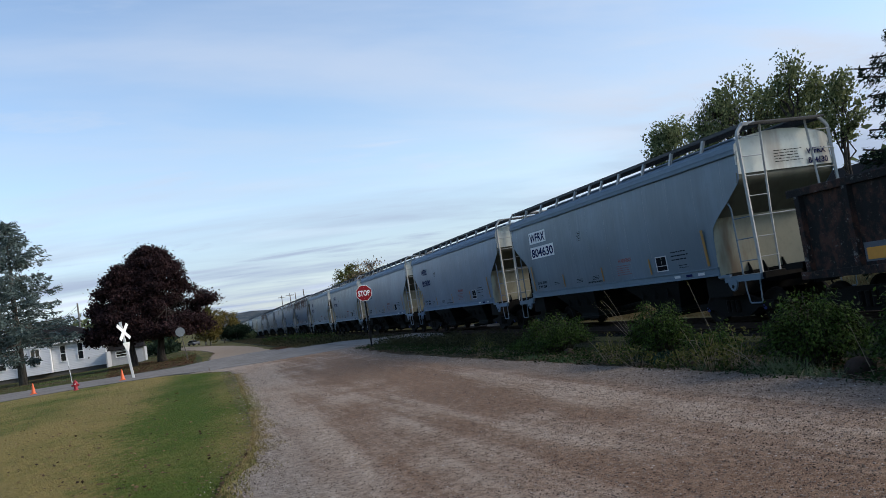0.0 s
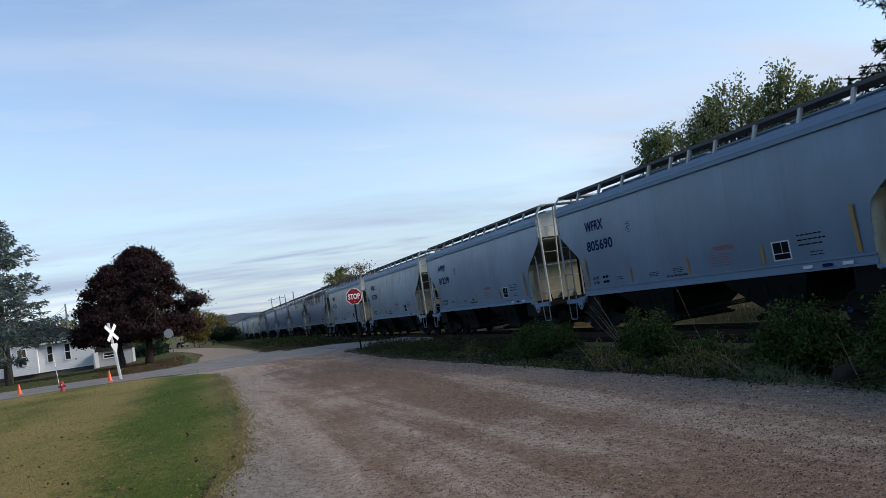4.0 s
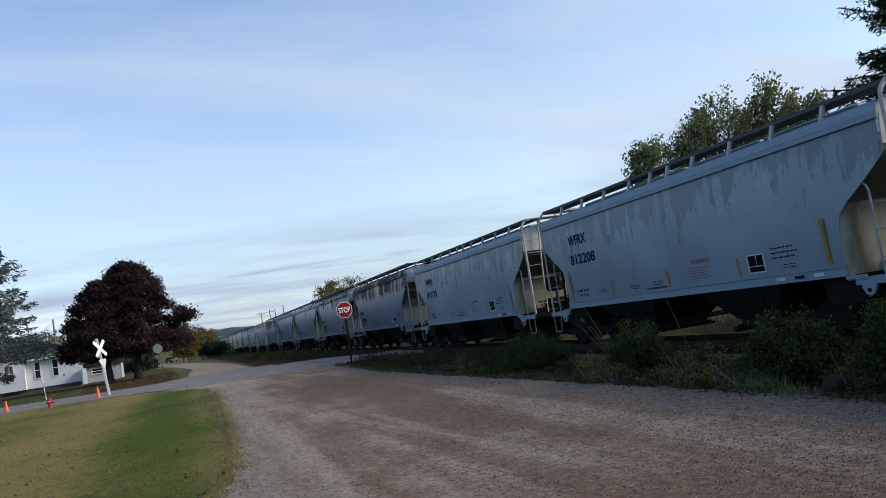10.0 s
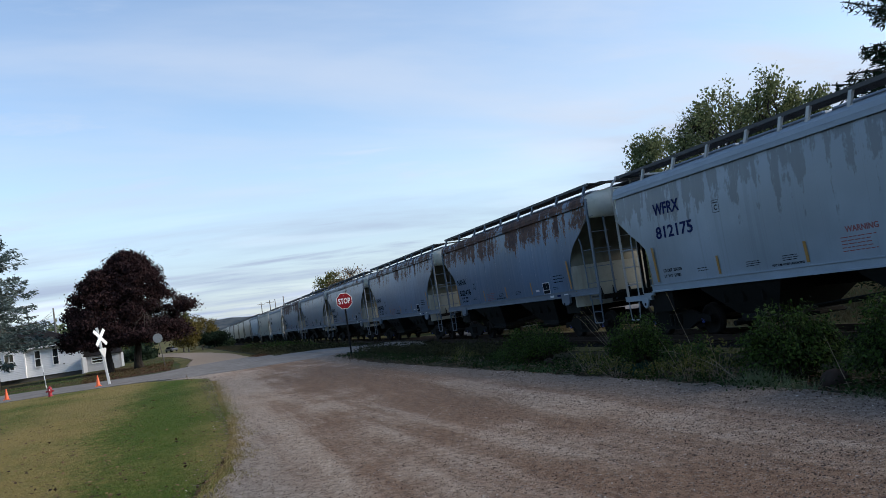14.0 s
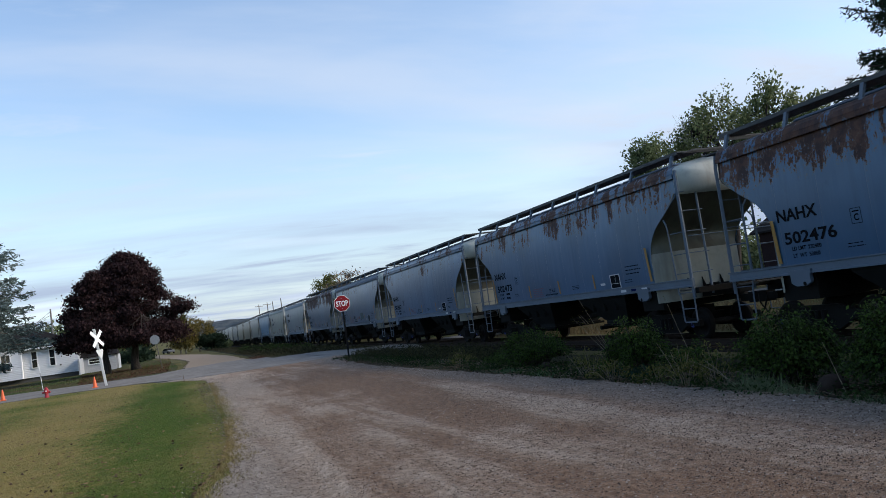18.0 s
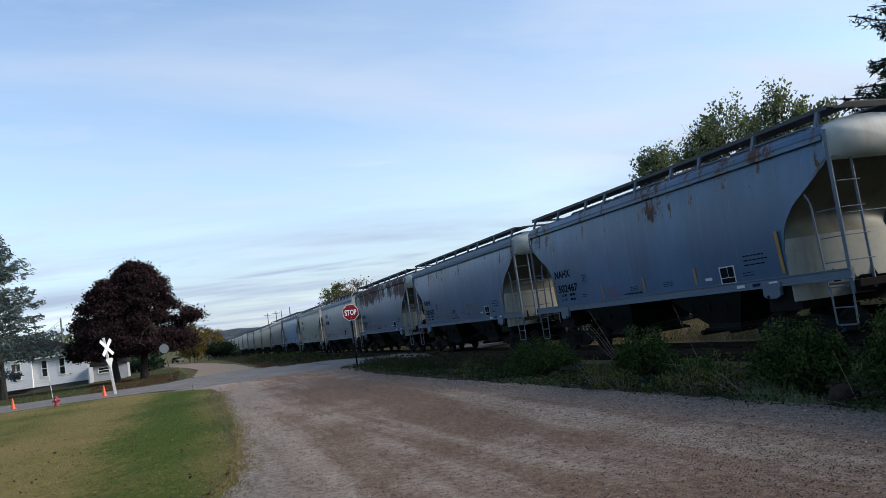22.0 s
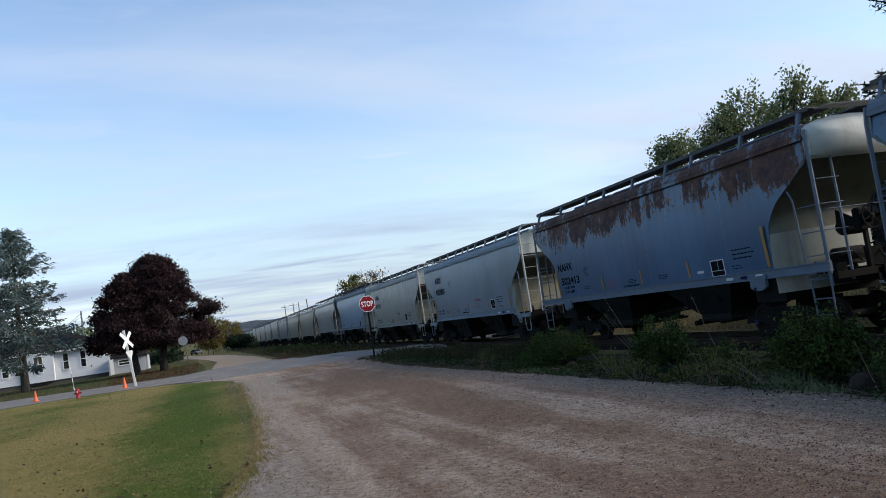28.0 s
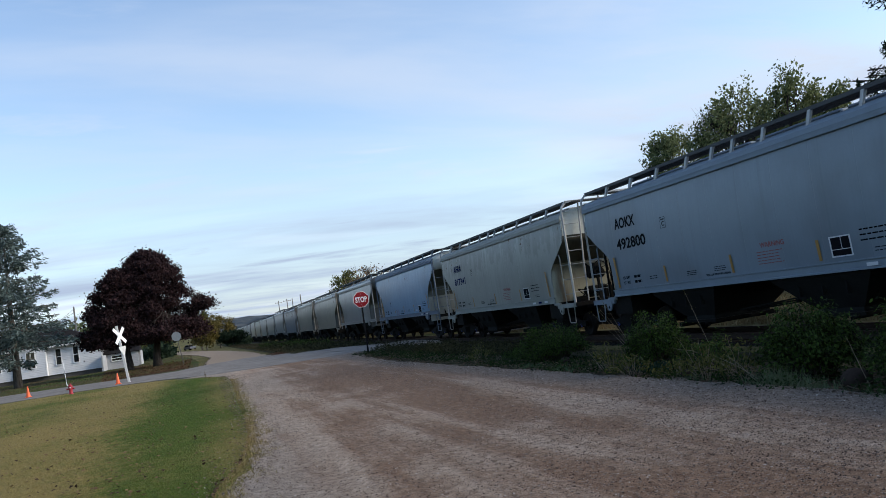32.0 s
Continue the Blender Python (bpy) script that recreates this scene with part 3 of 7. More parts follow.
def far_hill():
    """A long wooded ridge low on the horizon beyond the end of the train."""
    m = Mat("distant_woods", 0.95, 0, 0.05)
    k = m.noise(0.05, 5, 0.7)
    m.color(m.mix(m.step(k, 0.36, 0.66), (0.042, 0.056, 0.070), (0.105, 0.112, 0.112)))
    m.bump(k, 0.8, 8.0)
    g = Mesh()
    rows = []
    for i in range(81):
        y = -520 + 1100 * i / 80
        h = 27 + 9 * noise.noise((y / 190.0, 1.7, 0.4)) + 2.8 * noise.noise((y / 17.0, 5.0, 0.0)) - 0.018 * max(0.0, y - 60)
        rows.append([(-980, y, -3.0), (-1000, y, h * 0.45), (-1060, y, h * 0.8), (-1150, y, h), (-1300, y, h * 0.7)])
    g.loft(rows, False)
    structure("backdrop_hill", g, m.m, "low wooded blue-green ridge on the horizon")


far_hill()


# ---------------------------------------------------------------- hopper cars
def half_len(kind, z):
    """Half the length of the side sheet at height z: full under the eave, cut back above the trucks."""
    if kind == "angular":
        pts = [(0.8, 6.52), (1.95, 6.50), (2.15, 6.52), (2.40, 6.58), (2.67, 6.88), (2.95, 7.30), (3.40, 7.88), (3.50, 7.98), (4.3, 7.98)]
    else:
        pts = [(0.6, 6.36), (1.34, 6.34), (1.90, 6.26), (2.43, 6.38), (2.70, 6.57), (2.95, 6.81), (3.25, 7.30), (3.62, 7.83), (3.70, 7.98), (4.3, 7.98)]
    for (a, u), (b, v) in zip(pts, pts[1:]):
        if a <= z <= b:
            return u + (v - u) * (z - a) / (b - a)
    return pts[-1][1]


def side_y(z, roll=0.0):
    """Half the width of the body at height z: a shallow barrel."""
    return 1.60 - 0.075 * ((z - 2.55) / 1.75) ** 2 - roll * max(0.0, (z - 3.35) / 0.92) ** 2


EAVE, SILL0, SILL1 = 4.27, 1.06, 1.30
ROOF = [(-1.56, 4.25), (-1.575, 4.34), (-1.54, 4.46), (-1.44, 4.55), (-1.05, 4.66), (-0.5, 4.74), (0.0, 4.76)]


def text_mesh(words, size, spacing=1.0):
    """Words in the built-in font, as a thin mesh in the x-z plane that faces -y."""
    c = bpy.data.curves.new("words", "FONT")
    c.body, c.size, c.extrude, c.space_character, c.offset = words, size, 0.0015, spacing, size * 0.024
    c.resolution_u = 3
    ob = bpy.data.objects.new("words", c)
    me = bpy.data.meshes.new_from_object(ob)
    bpy.data.objects.remove(ob)
    bpy.data.curves.remove(c)
    me.transform(Matrix.Rotation(radians(90), 4, "X"))
    return me


def characters(me, name):
    """Cuts a word into one mesh for each of its characters, which stand side by side along x."""
    root = list(range(len(me.vertices)))

    def find(i):
        while root[i] != i:
            root[i] = root[root[i]]
            i = root[i]
        return i
    for e in me.edges:
        a, b = find(e.vertices[0]), find(e.vertices[1])
        root[a] = b
    span = {}
    for v in me.vertices:
        r = find(v.index)
        lo, hi = span.get(r, (9e9, -9e9))
        span[r] = (min(lo, v.co.x), max(hi, v.co.x))
    groups = []
    for r, (lo, hi) in sorted(span.items(), key=lambda q: q[1]):
        if groups and lo < groups[-1][1] - 0.4 * (hi - lo):
            groups[-1][1] = max(groups[-1][1], hi)
            groups[-1][2].add(r)
        else:
            groups.append([lo, hi, {r}])
    out = []
    for lo, hi, rs in groups:
        keep = {}
        m = Mesh()
        for p in me.polygons:
            if find(p.vertices[0]) in rs:
                for i in p.vertices:
                    if i not in keep:
                        keep[i] = len(m.v)
                        m.v.append(tuple(me.vertices[i].co))
                m.f.append(tuple(keep[i] for i in p.vertices))
        out.append(m.data(name, None))
    return out


def hopper_meshes(kind):
    """All the shapes of one kind of hopper car, in the car's space: x along, y across, z up from the ground."""
    H = {}
    zs = [SILL1 - 0.03 + (EAVE + 0.01 - SILL1 + 0.03) * i / 24 for i in range(25)]
    m = Mesh()
    grid = [[(half_len(kind, z) * u, -side_y(z, 0.035 if kind == "round" else 0.012), z) for u in np.linspace(-1, 1, 25)] for z in zs]
    m.sheet(grid, (0, 0.012, 0))
    H["side_panel"] = outward(m.data("side_panel", None, True))
    roof = ROOF + [(-y, z) for y, z in reversed(ROOF[:-1])]
    m = Mesh()
    E = 7.98
    m.loft([[(x, y, z) for y, z in roof] for x in (-E, -E / 2, 0, E / 2, E)], False)
    m.prism([(y, z) for y, z in ((-1.60, 4.20), (-1.60, 4.30), (-1.56, 4.30), (-1.56, 4.20))], "x", -E, E)
    m.prism([(y, z) for y, z in ((1.60, 4.20), (1.60, 4.30), (1.56, 4.30), (1.56, 4.20))], "x", -E, E)
    H["roof"] = m.data("roof", None, False)
    # long roof hatch trough with covers
    H["hatch"] = outward(Mesh().bevel_box(-1.55, 1.55, -0.33, 0.33, 4.72, 4.90, 0.05).data("hatch", None))
    # ends: upper sheet, underside slope, lower bulkhead
    ang = kind == "angular"
    zb = 3.66 if ang else 3.73
    m = Mesh()
    if kind == "angular":
        poly = [(-1.55, zb)] + [(y * 0.995, z) for y, z in roof] + [(1.55, zb)]
        m.prism(poly, "x", E - 0.06, E - 0.01)
    else:
        rings = []
        base = [(-1.55, zb)] + [(y * 0.995, z) for y, z in roof] + [(1.55, zb)]
        cz = 4.1
        for s, dx in ((1.0, 0.0), (0.93, 0.16), (0.75, 0.30), (0.45, 0.38), (0.02, 0.40)):
            rings.append([(E - 0.03 + dx, y * s, cz + (z - cz) * s) for y, z in base])
        m.loft(rings, True)
    H["end_sheet"] = outward(m.data("end_sheet", None, kind != "angular"))
    z1, zlow = (2.63, 0.95) if ang else (2.16, 0.66)

    def swell(y):
        """How far the bulkhead stands out beyond the side sheets' edge."""
        if ang:
            return 0.26 * math.sqrt(max(0.0, 1 - max(0.0, (abs(y) - 1.20) / 0.385) ** 2))
        return 0.60 * math.sqrt(max(0.0, 1 - (y / 1.585) ** 2))
    foot = half_len(kind, 2.0) - 0.03
    cols = [1.58 * math.sin(math.pi / 2 * u) for u in np.linspace(-1, 1, 25)]
    # the slope sheet falls inwards from the end sheet and runs out into the bulkhead
    rows = []
    for q in np.linspace(0, 1, 10):
        z = zb + 0.03 + (z1 - zb - 0.03) * q
        k = q ** 3
        rows.append([(max(min(half_len(kind, z), E - 0.02) - 0.03, foot + k * swell(y)), y, z) for y in cols])
    m = Mesh().sheet(rows, (-0.03, 0, 0.02))
    H["slope_sheet"] = outward(m.data("slope_sheet", None, True))
    rows = []
    for q in np.linspace(0, 1, 12):
        row = []
        for y in cols:
            z = zlow + (z1 + 0.01 - zlow) * q
            row.append((max(half_len(kind, z) - 0.03, foot + swell(y)), y, z))
        rows.append(row)
    m = Mesh().sheet(rows, (-0.04, 0, 0))
    H["bulkhead"] = outward(m.data("bulkhead", None, True))
    # pointed gussets that stiffen the bulkhead's foot
    m = Mesh()
    xf = foot + (0.24 if ang else 0.54)
    m.prism([(xf, 1.0), (xf + 0.20, 1.0), (xf + 0.05, 1.30), (xf, 1.32)], "y", -0.012, 0.012)
    H["gusset"] = outward(m.data("gusset", None))
    m = Mesh()
    m.tube([(7.88, 0.84, 0.90), (7.88, 0.80, 3.50)], 0.055, 8).tube([(7.80, 1.06, 0.90), (7.80, 1.02, 3.45)], 0.045, 8)
    H["slope_post"] = m.data("slope_post", None)
    H["end_plate"] = outward(Mesh().box(8.05, 8.07, -1.52, -0.97, 3.80, 4.34).data("end_plate", None))
    # side sill: a channel that runs out to the platform
    m = Mesh()
    m.prism([(-1.60, SILL0), (-1.645, SILL0), (-1.645, SILL0 + 0.04), (-1.61, SILL0 + 0.05), (-1.61, SILL1 - 0.04), (-1.645, SILL1 - 0.03), (-1.645, SILL1), (-1.53, SILL1), (-1.53, SILL0)], "x", *((-6.52, 6.52) if kind == "angular" else (-8.15, 8.15)))
    H["side_sill"] = outward(m.data("side_sill", None))
    m = Mesh()
    if kind == "angular":
        m.box(6.68, 8.16, -1.60, -1.50, 0.84, 1.00)
        m.box(6.48, 6.98, -1.64, -1.56, 0.98, 1.06)
        pad = [(6.84, 0.90), (7.20, 0.90), (7.20, 0.78), (7.12, 0.64), (7.02, 0.59), (6.92, 0.64), (6.84, 0.78)]
        m.prism(pad, "y", -1.62, -1.56)
        m.box(6.98, 7.95, -1.60, -1.20, 0.96, 1.00)
    else:
        m.prism([(5.35, 1.08), (5.95, 1.08), (5.95, 0.86), (5.80, 0.78), (5.50, 0.78), (5.35, 0.86)], "y", -1.66, -1.56)
        m.box(5.30, 6.00, -1.67, -1.55, 1.06, 1.16)
    H["sill_step"] = outward(m.data("sill_step", None))
    px, py, pz = (7.02, -1.622, 0.72) if kind == "angular" else (5.53, -1.664, 0.83)
    H["pad_hole"] = Mesh().revolve([(0.0, -0.006), (0.05, -0.006), (0.05, 0.0)], 12, (px, py, pz), "y").data("pad_hole", None)
    m = Mesh()
    m.tube([(7.46, -1.55, 0.90), (7.48, -1.56, 0.60), (7.54, -1.56, 0.28), (7.58, -1.56, 0.24), (7.98, -1.56, 0.24), (8.02, -1.56, 0.28), (8.04, -1.56, 0.60), (8.06, -1.55, 0.90)], 0.020, 6)
    if kind == "round":
        m = Mesh()
        m.tube([(7.42, -1.55, SILL0), (7.45, -1.56, 0.24), (7.49, -1.56, 0.21), (7.99, -1.56, 0.21), (8.03, -1.56, 0.24), (8.05, -1.55, SILL0)], 0.022, 6)
        m.tube([(7.44, -1.56, 0.60), (8.04, -1.56, 0.60)], 0.016, 6)
    H["stirrup"] = m.data("stirrup", None)
    # end platform
    m = Mesh()
    m.box(8.10, 8.26, -1.52, 1.52, 0.86, 1.02)
    m.box(6.4, 8.26, -0.36, 0.36, 0.70, 0.98)
    H["end_platform"] = outward(m.data("end_platform", None))
    m = Mesh()
    for i in range(9):
        m.box(7.30 + i * 0.09, 7.33 + i * 0.09, -1.45, 1.45, 0.975, 1.0)
    for y in (-1.45, 0, 1.45):
        m.box(7.3, 8.12, y - 0.015, y + 0.015, 0.95, 0.99)
    H["end_grating"] = m.data("end_grating", None)
    # ladder on the end: two stiles, one bent over the roof, with rungs
    top = 4.95
    if ang:
        H["stile"] = Mesh().tube([(8.12, -1.50, 0.86), (8.10, -1.50, 4.66), (8.09, -1.45, 4.76), (8.08, -1.27, top)], 0.050, 4).data("ladder_stile", None)
        H["stile_in"] = Mesh().tube([(8.12, -0.92, 0.95), (8.12, -0.88, 2.6), (8.12, -0.74, top)], [0.026, 0.034, 0.034], 4).data("ladder_stile", None)
        rungs, low = (1.42, 1.95, 2.50, 3.03, 3.56, 4.08, 4.60), (1.37, 1.95, 2.51)
        bow = [(7.43, -1.54, 0.98), (7.40, -1.54, 2.80), (7.36, -1.54, 2.90), (7.24, -1.52, 3.00)]
    else:
        H["stile"] = Mesh().tube([(8.08, -1.56, 0.74), (8.06, -1.56, 4.10), (8.04, -1.52, 4.42)], 0.052, 4).data("ladder_stile", None)
        H["stile_in"] = Mesh().tube([(8.08, -0.92, 0.80), (8.06, -0.95, 4.40)], 0.036, 4).data("ladder_stile", None)
        rungs, low = (0.90, 1.46, 2.02, 2.64, 3.23, 3.79), (0.90, 1.46, 2.02, 2.64)
        bow = [(7.38, -1.56, 0.84), (7.30, -1.56, 2.78), (7.26, -1.56, 2.95), (7.14, -1.54, 3.10)]
    H["rungs"] = rungs
    H["rung"] = Mesh().tube([(8.13, -1.52, 0), (8.13, -0.86, 0)], 0.014, 5).data("rung", None)
    m = Mesh()
    m.tube(bow, 0.024, 6)
    for zz in low:
        m.tube([(7.42, bow[0][1], zz), (8.10, -1.52, zz)], 0.013, 5)
    H["side_ladder"] = m.data("side_ladder", None)
    m = Mesh()
    m.tube([(8.10, -1.30, top), (8.10, 1.30, top)], 0.060, 4)
    H["end_rail"] = m.data("end_rail", None)
    H["grab_bar"] = Mesh().tube([(8.13, -1.48, 2.50), (8.18, -1.40, 2.50), (8.18, 1.40, 2.50), (8.13, 1.48, 2.50)], 0.014, 5).data("grab_bar", None)
    # running boards of grating, along both sides of the hatch and across the ends
    m = Mesh()
    for dy in np.linspace(0.0, 0.84, 15):
        m.box(-8.0, 8.0, -1.30 + dy - 0.012, -1.30 + dy + 0.012, 4.93, 4.965)
    for i in range(161):
        x = -8.0 + i * 0.1
        m.box(x - 0.016, x + 0.016, -1.30, -0.46, 4.935, 4.962)
    m.box(-8.0, 8.0, -1.325, -1.30, 4.88, 4.975)
    H["running_board"] = m.data("running_board", None)
    H["board_post"] = outward(Mesh().prism([(-1.47, 4.50), (-1.39, 4.55), (-1.24, 4.90), (-1.24, 4.925), (-1.315, 4.925), (-1.335, 4.88)], "x", -0.048, 0.048).data("board_post", None))
    m = Mesh()
    comb = [(7.96, 1.12), (7.96, -1.1)]
    for k in range(9):
        x = 7.96 + k * 0.058
        comb += [(x, -1.1), (x + 0.024, -1.1), (x + 0.024, 1.08), (x + 0.058, 1.08)][1 if k == 0 else 0:4 if k < 8 else 2]
    comb += [(comb[-1][0], 1.12)]
    m.prism(comb, "z", 4.90, 4.93)
    H["end_walk"] = outward(m.data("end_walk", None))
    # discharge hopper
    m = Mesh()
    rings = []
    for hx, hy, z in ((1.62, 1.52, 1.25), (1.56, 1.50, 0.98), (0.78, 1.02, 0.24), (0.70, 0.98, 0.20), (0.70, 0.98, 0.08)):
        rings.append([(-hx, -hy, z), (hx, -hy, z), (hx, hy, z), (-hx, hy, z)])
    m.loft(rings, True, True)
    for x in (-0.75, 0.0, 0.75):
        m.box(x - 0.012, x + 0.012, -1.42, -1.30, 0.55, 1.0)
    H["hopper"] = outward(m.data("hopper", None))
    m = Mesh().box(-0.80, 0.80, -1.05, 1.05, 0.00, 0.08)
    m.tube([(-0.62, -1.30, -0.02), (-0.62, 1.30, -0.02)], 0.075, 10)
    m.tube([(0.62, -1.30, -0.02), (0.62, 1.30, -0.02)], 0.045, 8)
    m.box(0.80, 1.20, -0.12, 0.12, 0.02, 0.08)
    H["gate"] = m.data("gate", None)
    m = Mesh()
    for k in range(3):
        m.tube([(-1.15, -0.55 - 0.10 * k, 0.22 + 0.03 * k), (1.30, -0.80 - 0.06 * k, 0.40 + 0.05 * k)], 0.022, 6)
    m.revolve([(0.0, 1.28), (0.075, 1.28), (0.075, 1.36), (0.03, 1.38), (0.0, 1.38)], 12, (0, -0.86, 0.45), "x")
    H["brake_rod"] = m.data("brake_rod", None)
    H["center_sill"] = outward(Mesh().box(-8.3, 8.3, -0.19, 0.19, 0.72, 1.05).data("center_sill", None))
    m = Mesh()
    m.box(8.2, 8.62, -0.12, 0.12, 0.60, 0.80)
    m.prism([(8.60, -0.17), (8.82, -0.17), (8.97, -0.05), (8.93, 0.02), (8.80, -0.02), (8.78, 0.10), (8.92, 0.16), (8.85, 0.20), (8.60, 0.15)], "z", 0.55, 0.85)
    H["coupler"] = outward(m.data("coupler", None))
    # trucks
    m = Mesh()
    fr = [(-1.15, 0.52), (-1.15, 0.72), (-0.8, 0.76), (-0.42, 0.92), (0.42, 0.92), (0.8, 0.76), (1.15, 0.72), (1.15, 0.52), (0.72, 0.56), (0.40, 0.34), (-0.40, 0.34), (-0.72, 0.56)]
    m.prism([(x * 1.41, z - 0.31) for x, z in fr], "y", -1.10, -0.98)
    for x in (-0.2, 0.0, 0.2):
        m.revolve([(0.0, 0.46), (0.07, 0.46), (0.07, 0.80), (0.0, 0.80)], 8, (x, -1.13, -0.31))
    H["side_frame"] = outward(m.data("side_frame", None))
    m = Mesh()
    for x in (-0.38, 0.38):
        m.box(x - 0.05, x + 0.05, -0.85, 0.85, 0.12, 0.26)
    m.box(-0.62, 0.62, -0.10, 0.10, 0.22, 0.34)
    H["brake_beam"] = m.data("brake_beam", None)
    m = Mesh()
    m.box(-0.55, 0.55, -1.5, 1.5, 0.45, 1.08)
    m.prism([(-1.3, 1.08), (1.3, 1.08), (0.45, 0.62), (-0.45, 0.62)], "y", -0.06, 0.06)
    H["body_bolster"] = outward(m.data("body_bolster", None))
    H["bolster"] = outward(Mesh().box(-0.22, 0.22, -1.05, 1.05, 0.18, 0.50).box(-0.3, 0.3, -0.5, 0.5, 0.45, 0.75).data("bolster", None))
    m = Mesh()
    for s in (-1, 1):
        y0 = s * 0.70
        prof = [(0.09, y0 - s * 0.05), (0.10, y0 + s * 0.10), (0.16, y0 + s * 0.075), (0.33, y0 + s * 0.035), (0.37, y0 + s * 0.085), (0.45, y0 + s * 0.085), (0.46, y0 - s * 0.02), (0.485, y0 - s * 0.05), (0.37, y0 - s * 0.05), (0.33, y0 + s * 0.0), (0.16, y0 - s * 0.05), (0.09, y0 - s * 0.05)]
        m.revolve(prof, 28, (0, 0, 0), "y")
    m.revolve([(0.0, -1.08), (0.085, -1.08), (0.085, 1.08), (0.0, 1.08)], 12, (0, 0, 0), "y")
    H["wheelset"] = outward(m.data("wheelset", None, True))
    m = Mesh()
    for s in (-1, 1):
        for k in range(3):
            a = 2 * math.pi * k / 3
            m.box(0.045 * math.cos(a) - 0.015, 0.045 * math.cos(a) + 0.015, s * 1.10 - 0.012, s * 1.10 + 0.012, 0.045 * math.sin(a) - 0.015, 0.045 * math.sin(a) + 0.015)
        m.revolve([(0.0, s * 1.095), (0.075, s * 1.095), (0.085, s * 1.07)], 12, (0, 0, 0), "y")
    H["axle_cap"] = m.data("axle_cap", None)
    # brake wheel on a post with its gear
    m = Mesh()
    by, bz = -0.38, 2.20
    ring = [(8.40, 0.29 * math.cos(a) + by, bz + 0.29 * math.sin(a)) for a in np.linspace(0, 2 * math.pi, 25)]
    m.tube(ring, 0.020, 5, False)
    for k in range(6):
        a = 2 * math.pi * k / 6 + 0.3
        m.tube([(8.38, by, bz), (8.40, by + 0.28 * math.cos(a), bz + 0.28 * math.sin(a))], 0.014, 5)
    m.revolve([(0.0, 8.20), (0.13, 8.20), (0.15, 8.28), (0.10, 8.38), (0.0, 8.42)], 14, (0, by, bz), "x")
    m.bevel_box(7.98, 8.20, by - 0.20, by + 0.20, bz - 0.28, bz + 0.24, 0.04)
    m.prism([(7.45, bz + 0.30), (7.98, bz + 0.02), (7.98, bz - 0.18), (7.40, bz - 0.10)], "y", by - 0.12, by - 0.09)
    m.beam((8.12, by, 0.95), (8.12, by, bz - 0.2), 0.09)
    m.revolve([(0.0, -1.05), (0.15, -1.05), (0.20, -0.98), (0.20, -0.42), (0.15, -0.35), (0.0, -0.35)], 14, (7.45, 0.6, 2.05), "y")
    m.tube([(8.2, by + 0.15, bz), (8.25, by + 0.42, bz + 0.12), (8.2, by + 0.52, bz - 0.4), (8.1, by + 0.4, 1.0)], 0.018, 5)
    m.box(7.42, 7.80, -1.1, -0.78, 0.95, 1.22).box(7.50, 7.74, 0.1, 0.42, 1.0, 1.5)
    m.tube([(7.6, -0.9, 1.2), (7.8, -0.6, 1.5), (8.0, -0.5, 1.2)], 0.022, 5)
    H["brake_wheel"] = m.data("brake_wheel", None)
    m = Mesh()
    m.revolve([(0.0, -0.5), (0.12, -0.5), (0.2, -0.42), (0.2, 0.42), (0.12, 0.5), (0.0, 0.5)], 14, (7.1, 0.0, 1.38), "y")
    m.box(6.95, 7.25, -0.35, 0.35, 1.12, 1.25)
    m.tube([(7.1, -0.5, 1.45), (7.3, -0.9, 1.5), (7.9, -0.95, 1.25)], 0.02, 5)
    m.tube([(7.1, 0.4, 1.5), (7.5, 0.5, 1.6), (7.95, 0.2, 1.2)], 0.02, 5)
    H["air_tank"] = m.data("air_tank", None, True)
    m = Mesh()
    m.tube([(8.35, 0.32, 0.75), (8.5, 0.34, 0.42), (8.75, 0.30, 0.22), (8.95, 0.22, 0.32)], 0.025, 6)
    H["air_hose"] = m.data("air_hose", None)
    return H


def flip(end):
    return pose(0, 0, 0) if end > 0 else pose(0, 0, 0, 0, 0, 180)


def paint_over(ob, material):
    """Gives one car's part its own paint on a shared mesh."""
    if not ob.data.materials:
        ob.data.materials.append(material)
    ob.material_slots[0].link = "OBJECT"
    ob.material_slots[0].material = material
    return ob


MESHES = {k: hopper_meshes(k) for k in ("angular", "round")}
ENDS = [stained("end_paint_pale", (0.57, 0.59, 0.54), (0.22, 0.12, 0.06), 0.45, 1.0), stained("end_paint_cream", (0.255, 0.238, 0.168), (0.125, 0.075, 0.038), 0.85, 4.0),
        stained("end_paint_grey_cream", (0.43, 0.44, 0.40), (0.18, 0.11, 0.06), 0.45, 3.0)]
LADDER = plain("ladder_grey", (0.36, 0.36, 0.35), 0.6, vary=0.3, scale=4)
# slope sheets: olive darkened for the shade under the overhang, with brown runs
SLOPE = stained("slope_sheet_shaded", (0.086, 0.085, 0.060), (0.040, 0.031, 0.022), 0.6, 2.0)
# round cars' bulkheads: cream dimmed for the next car's shade, plus brown runs
LOWER_ROUND = stained("lower_sheet_shaded_cream", (0.25, 0.25, 0.212), (0.11, 0.08, 0.05), 0.55, 6.0)
# far cars' end paint, darkened for the shade in the gaps between cars
END_SHADED = stained("end_paint_shaded", (0.085, 0.080, 0.070), (0.05, 0.036, 0.026), 0.5, 8.0)
# hoppers and brake rods: grey darkened for the deep shade under the cars
UNDER = plain("underside_shade_grey", (0.013, 0.014, 0.014), 0.85, vary=0.6, scale=3, spec=0.10)
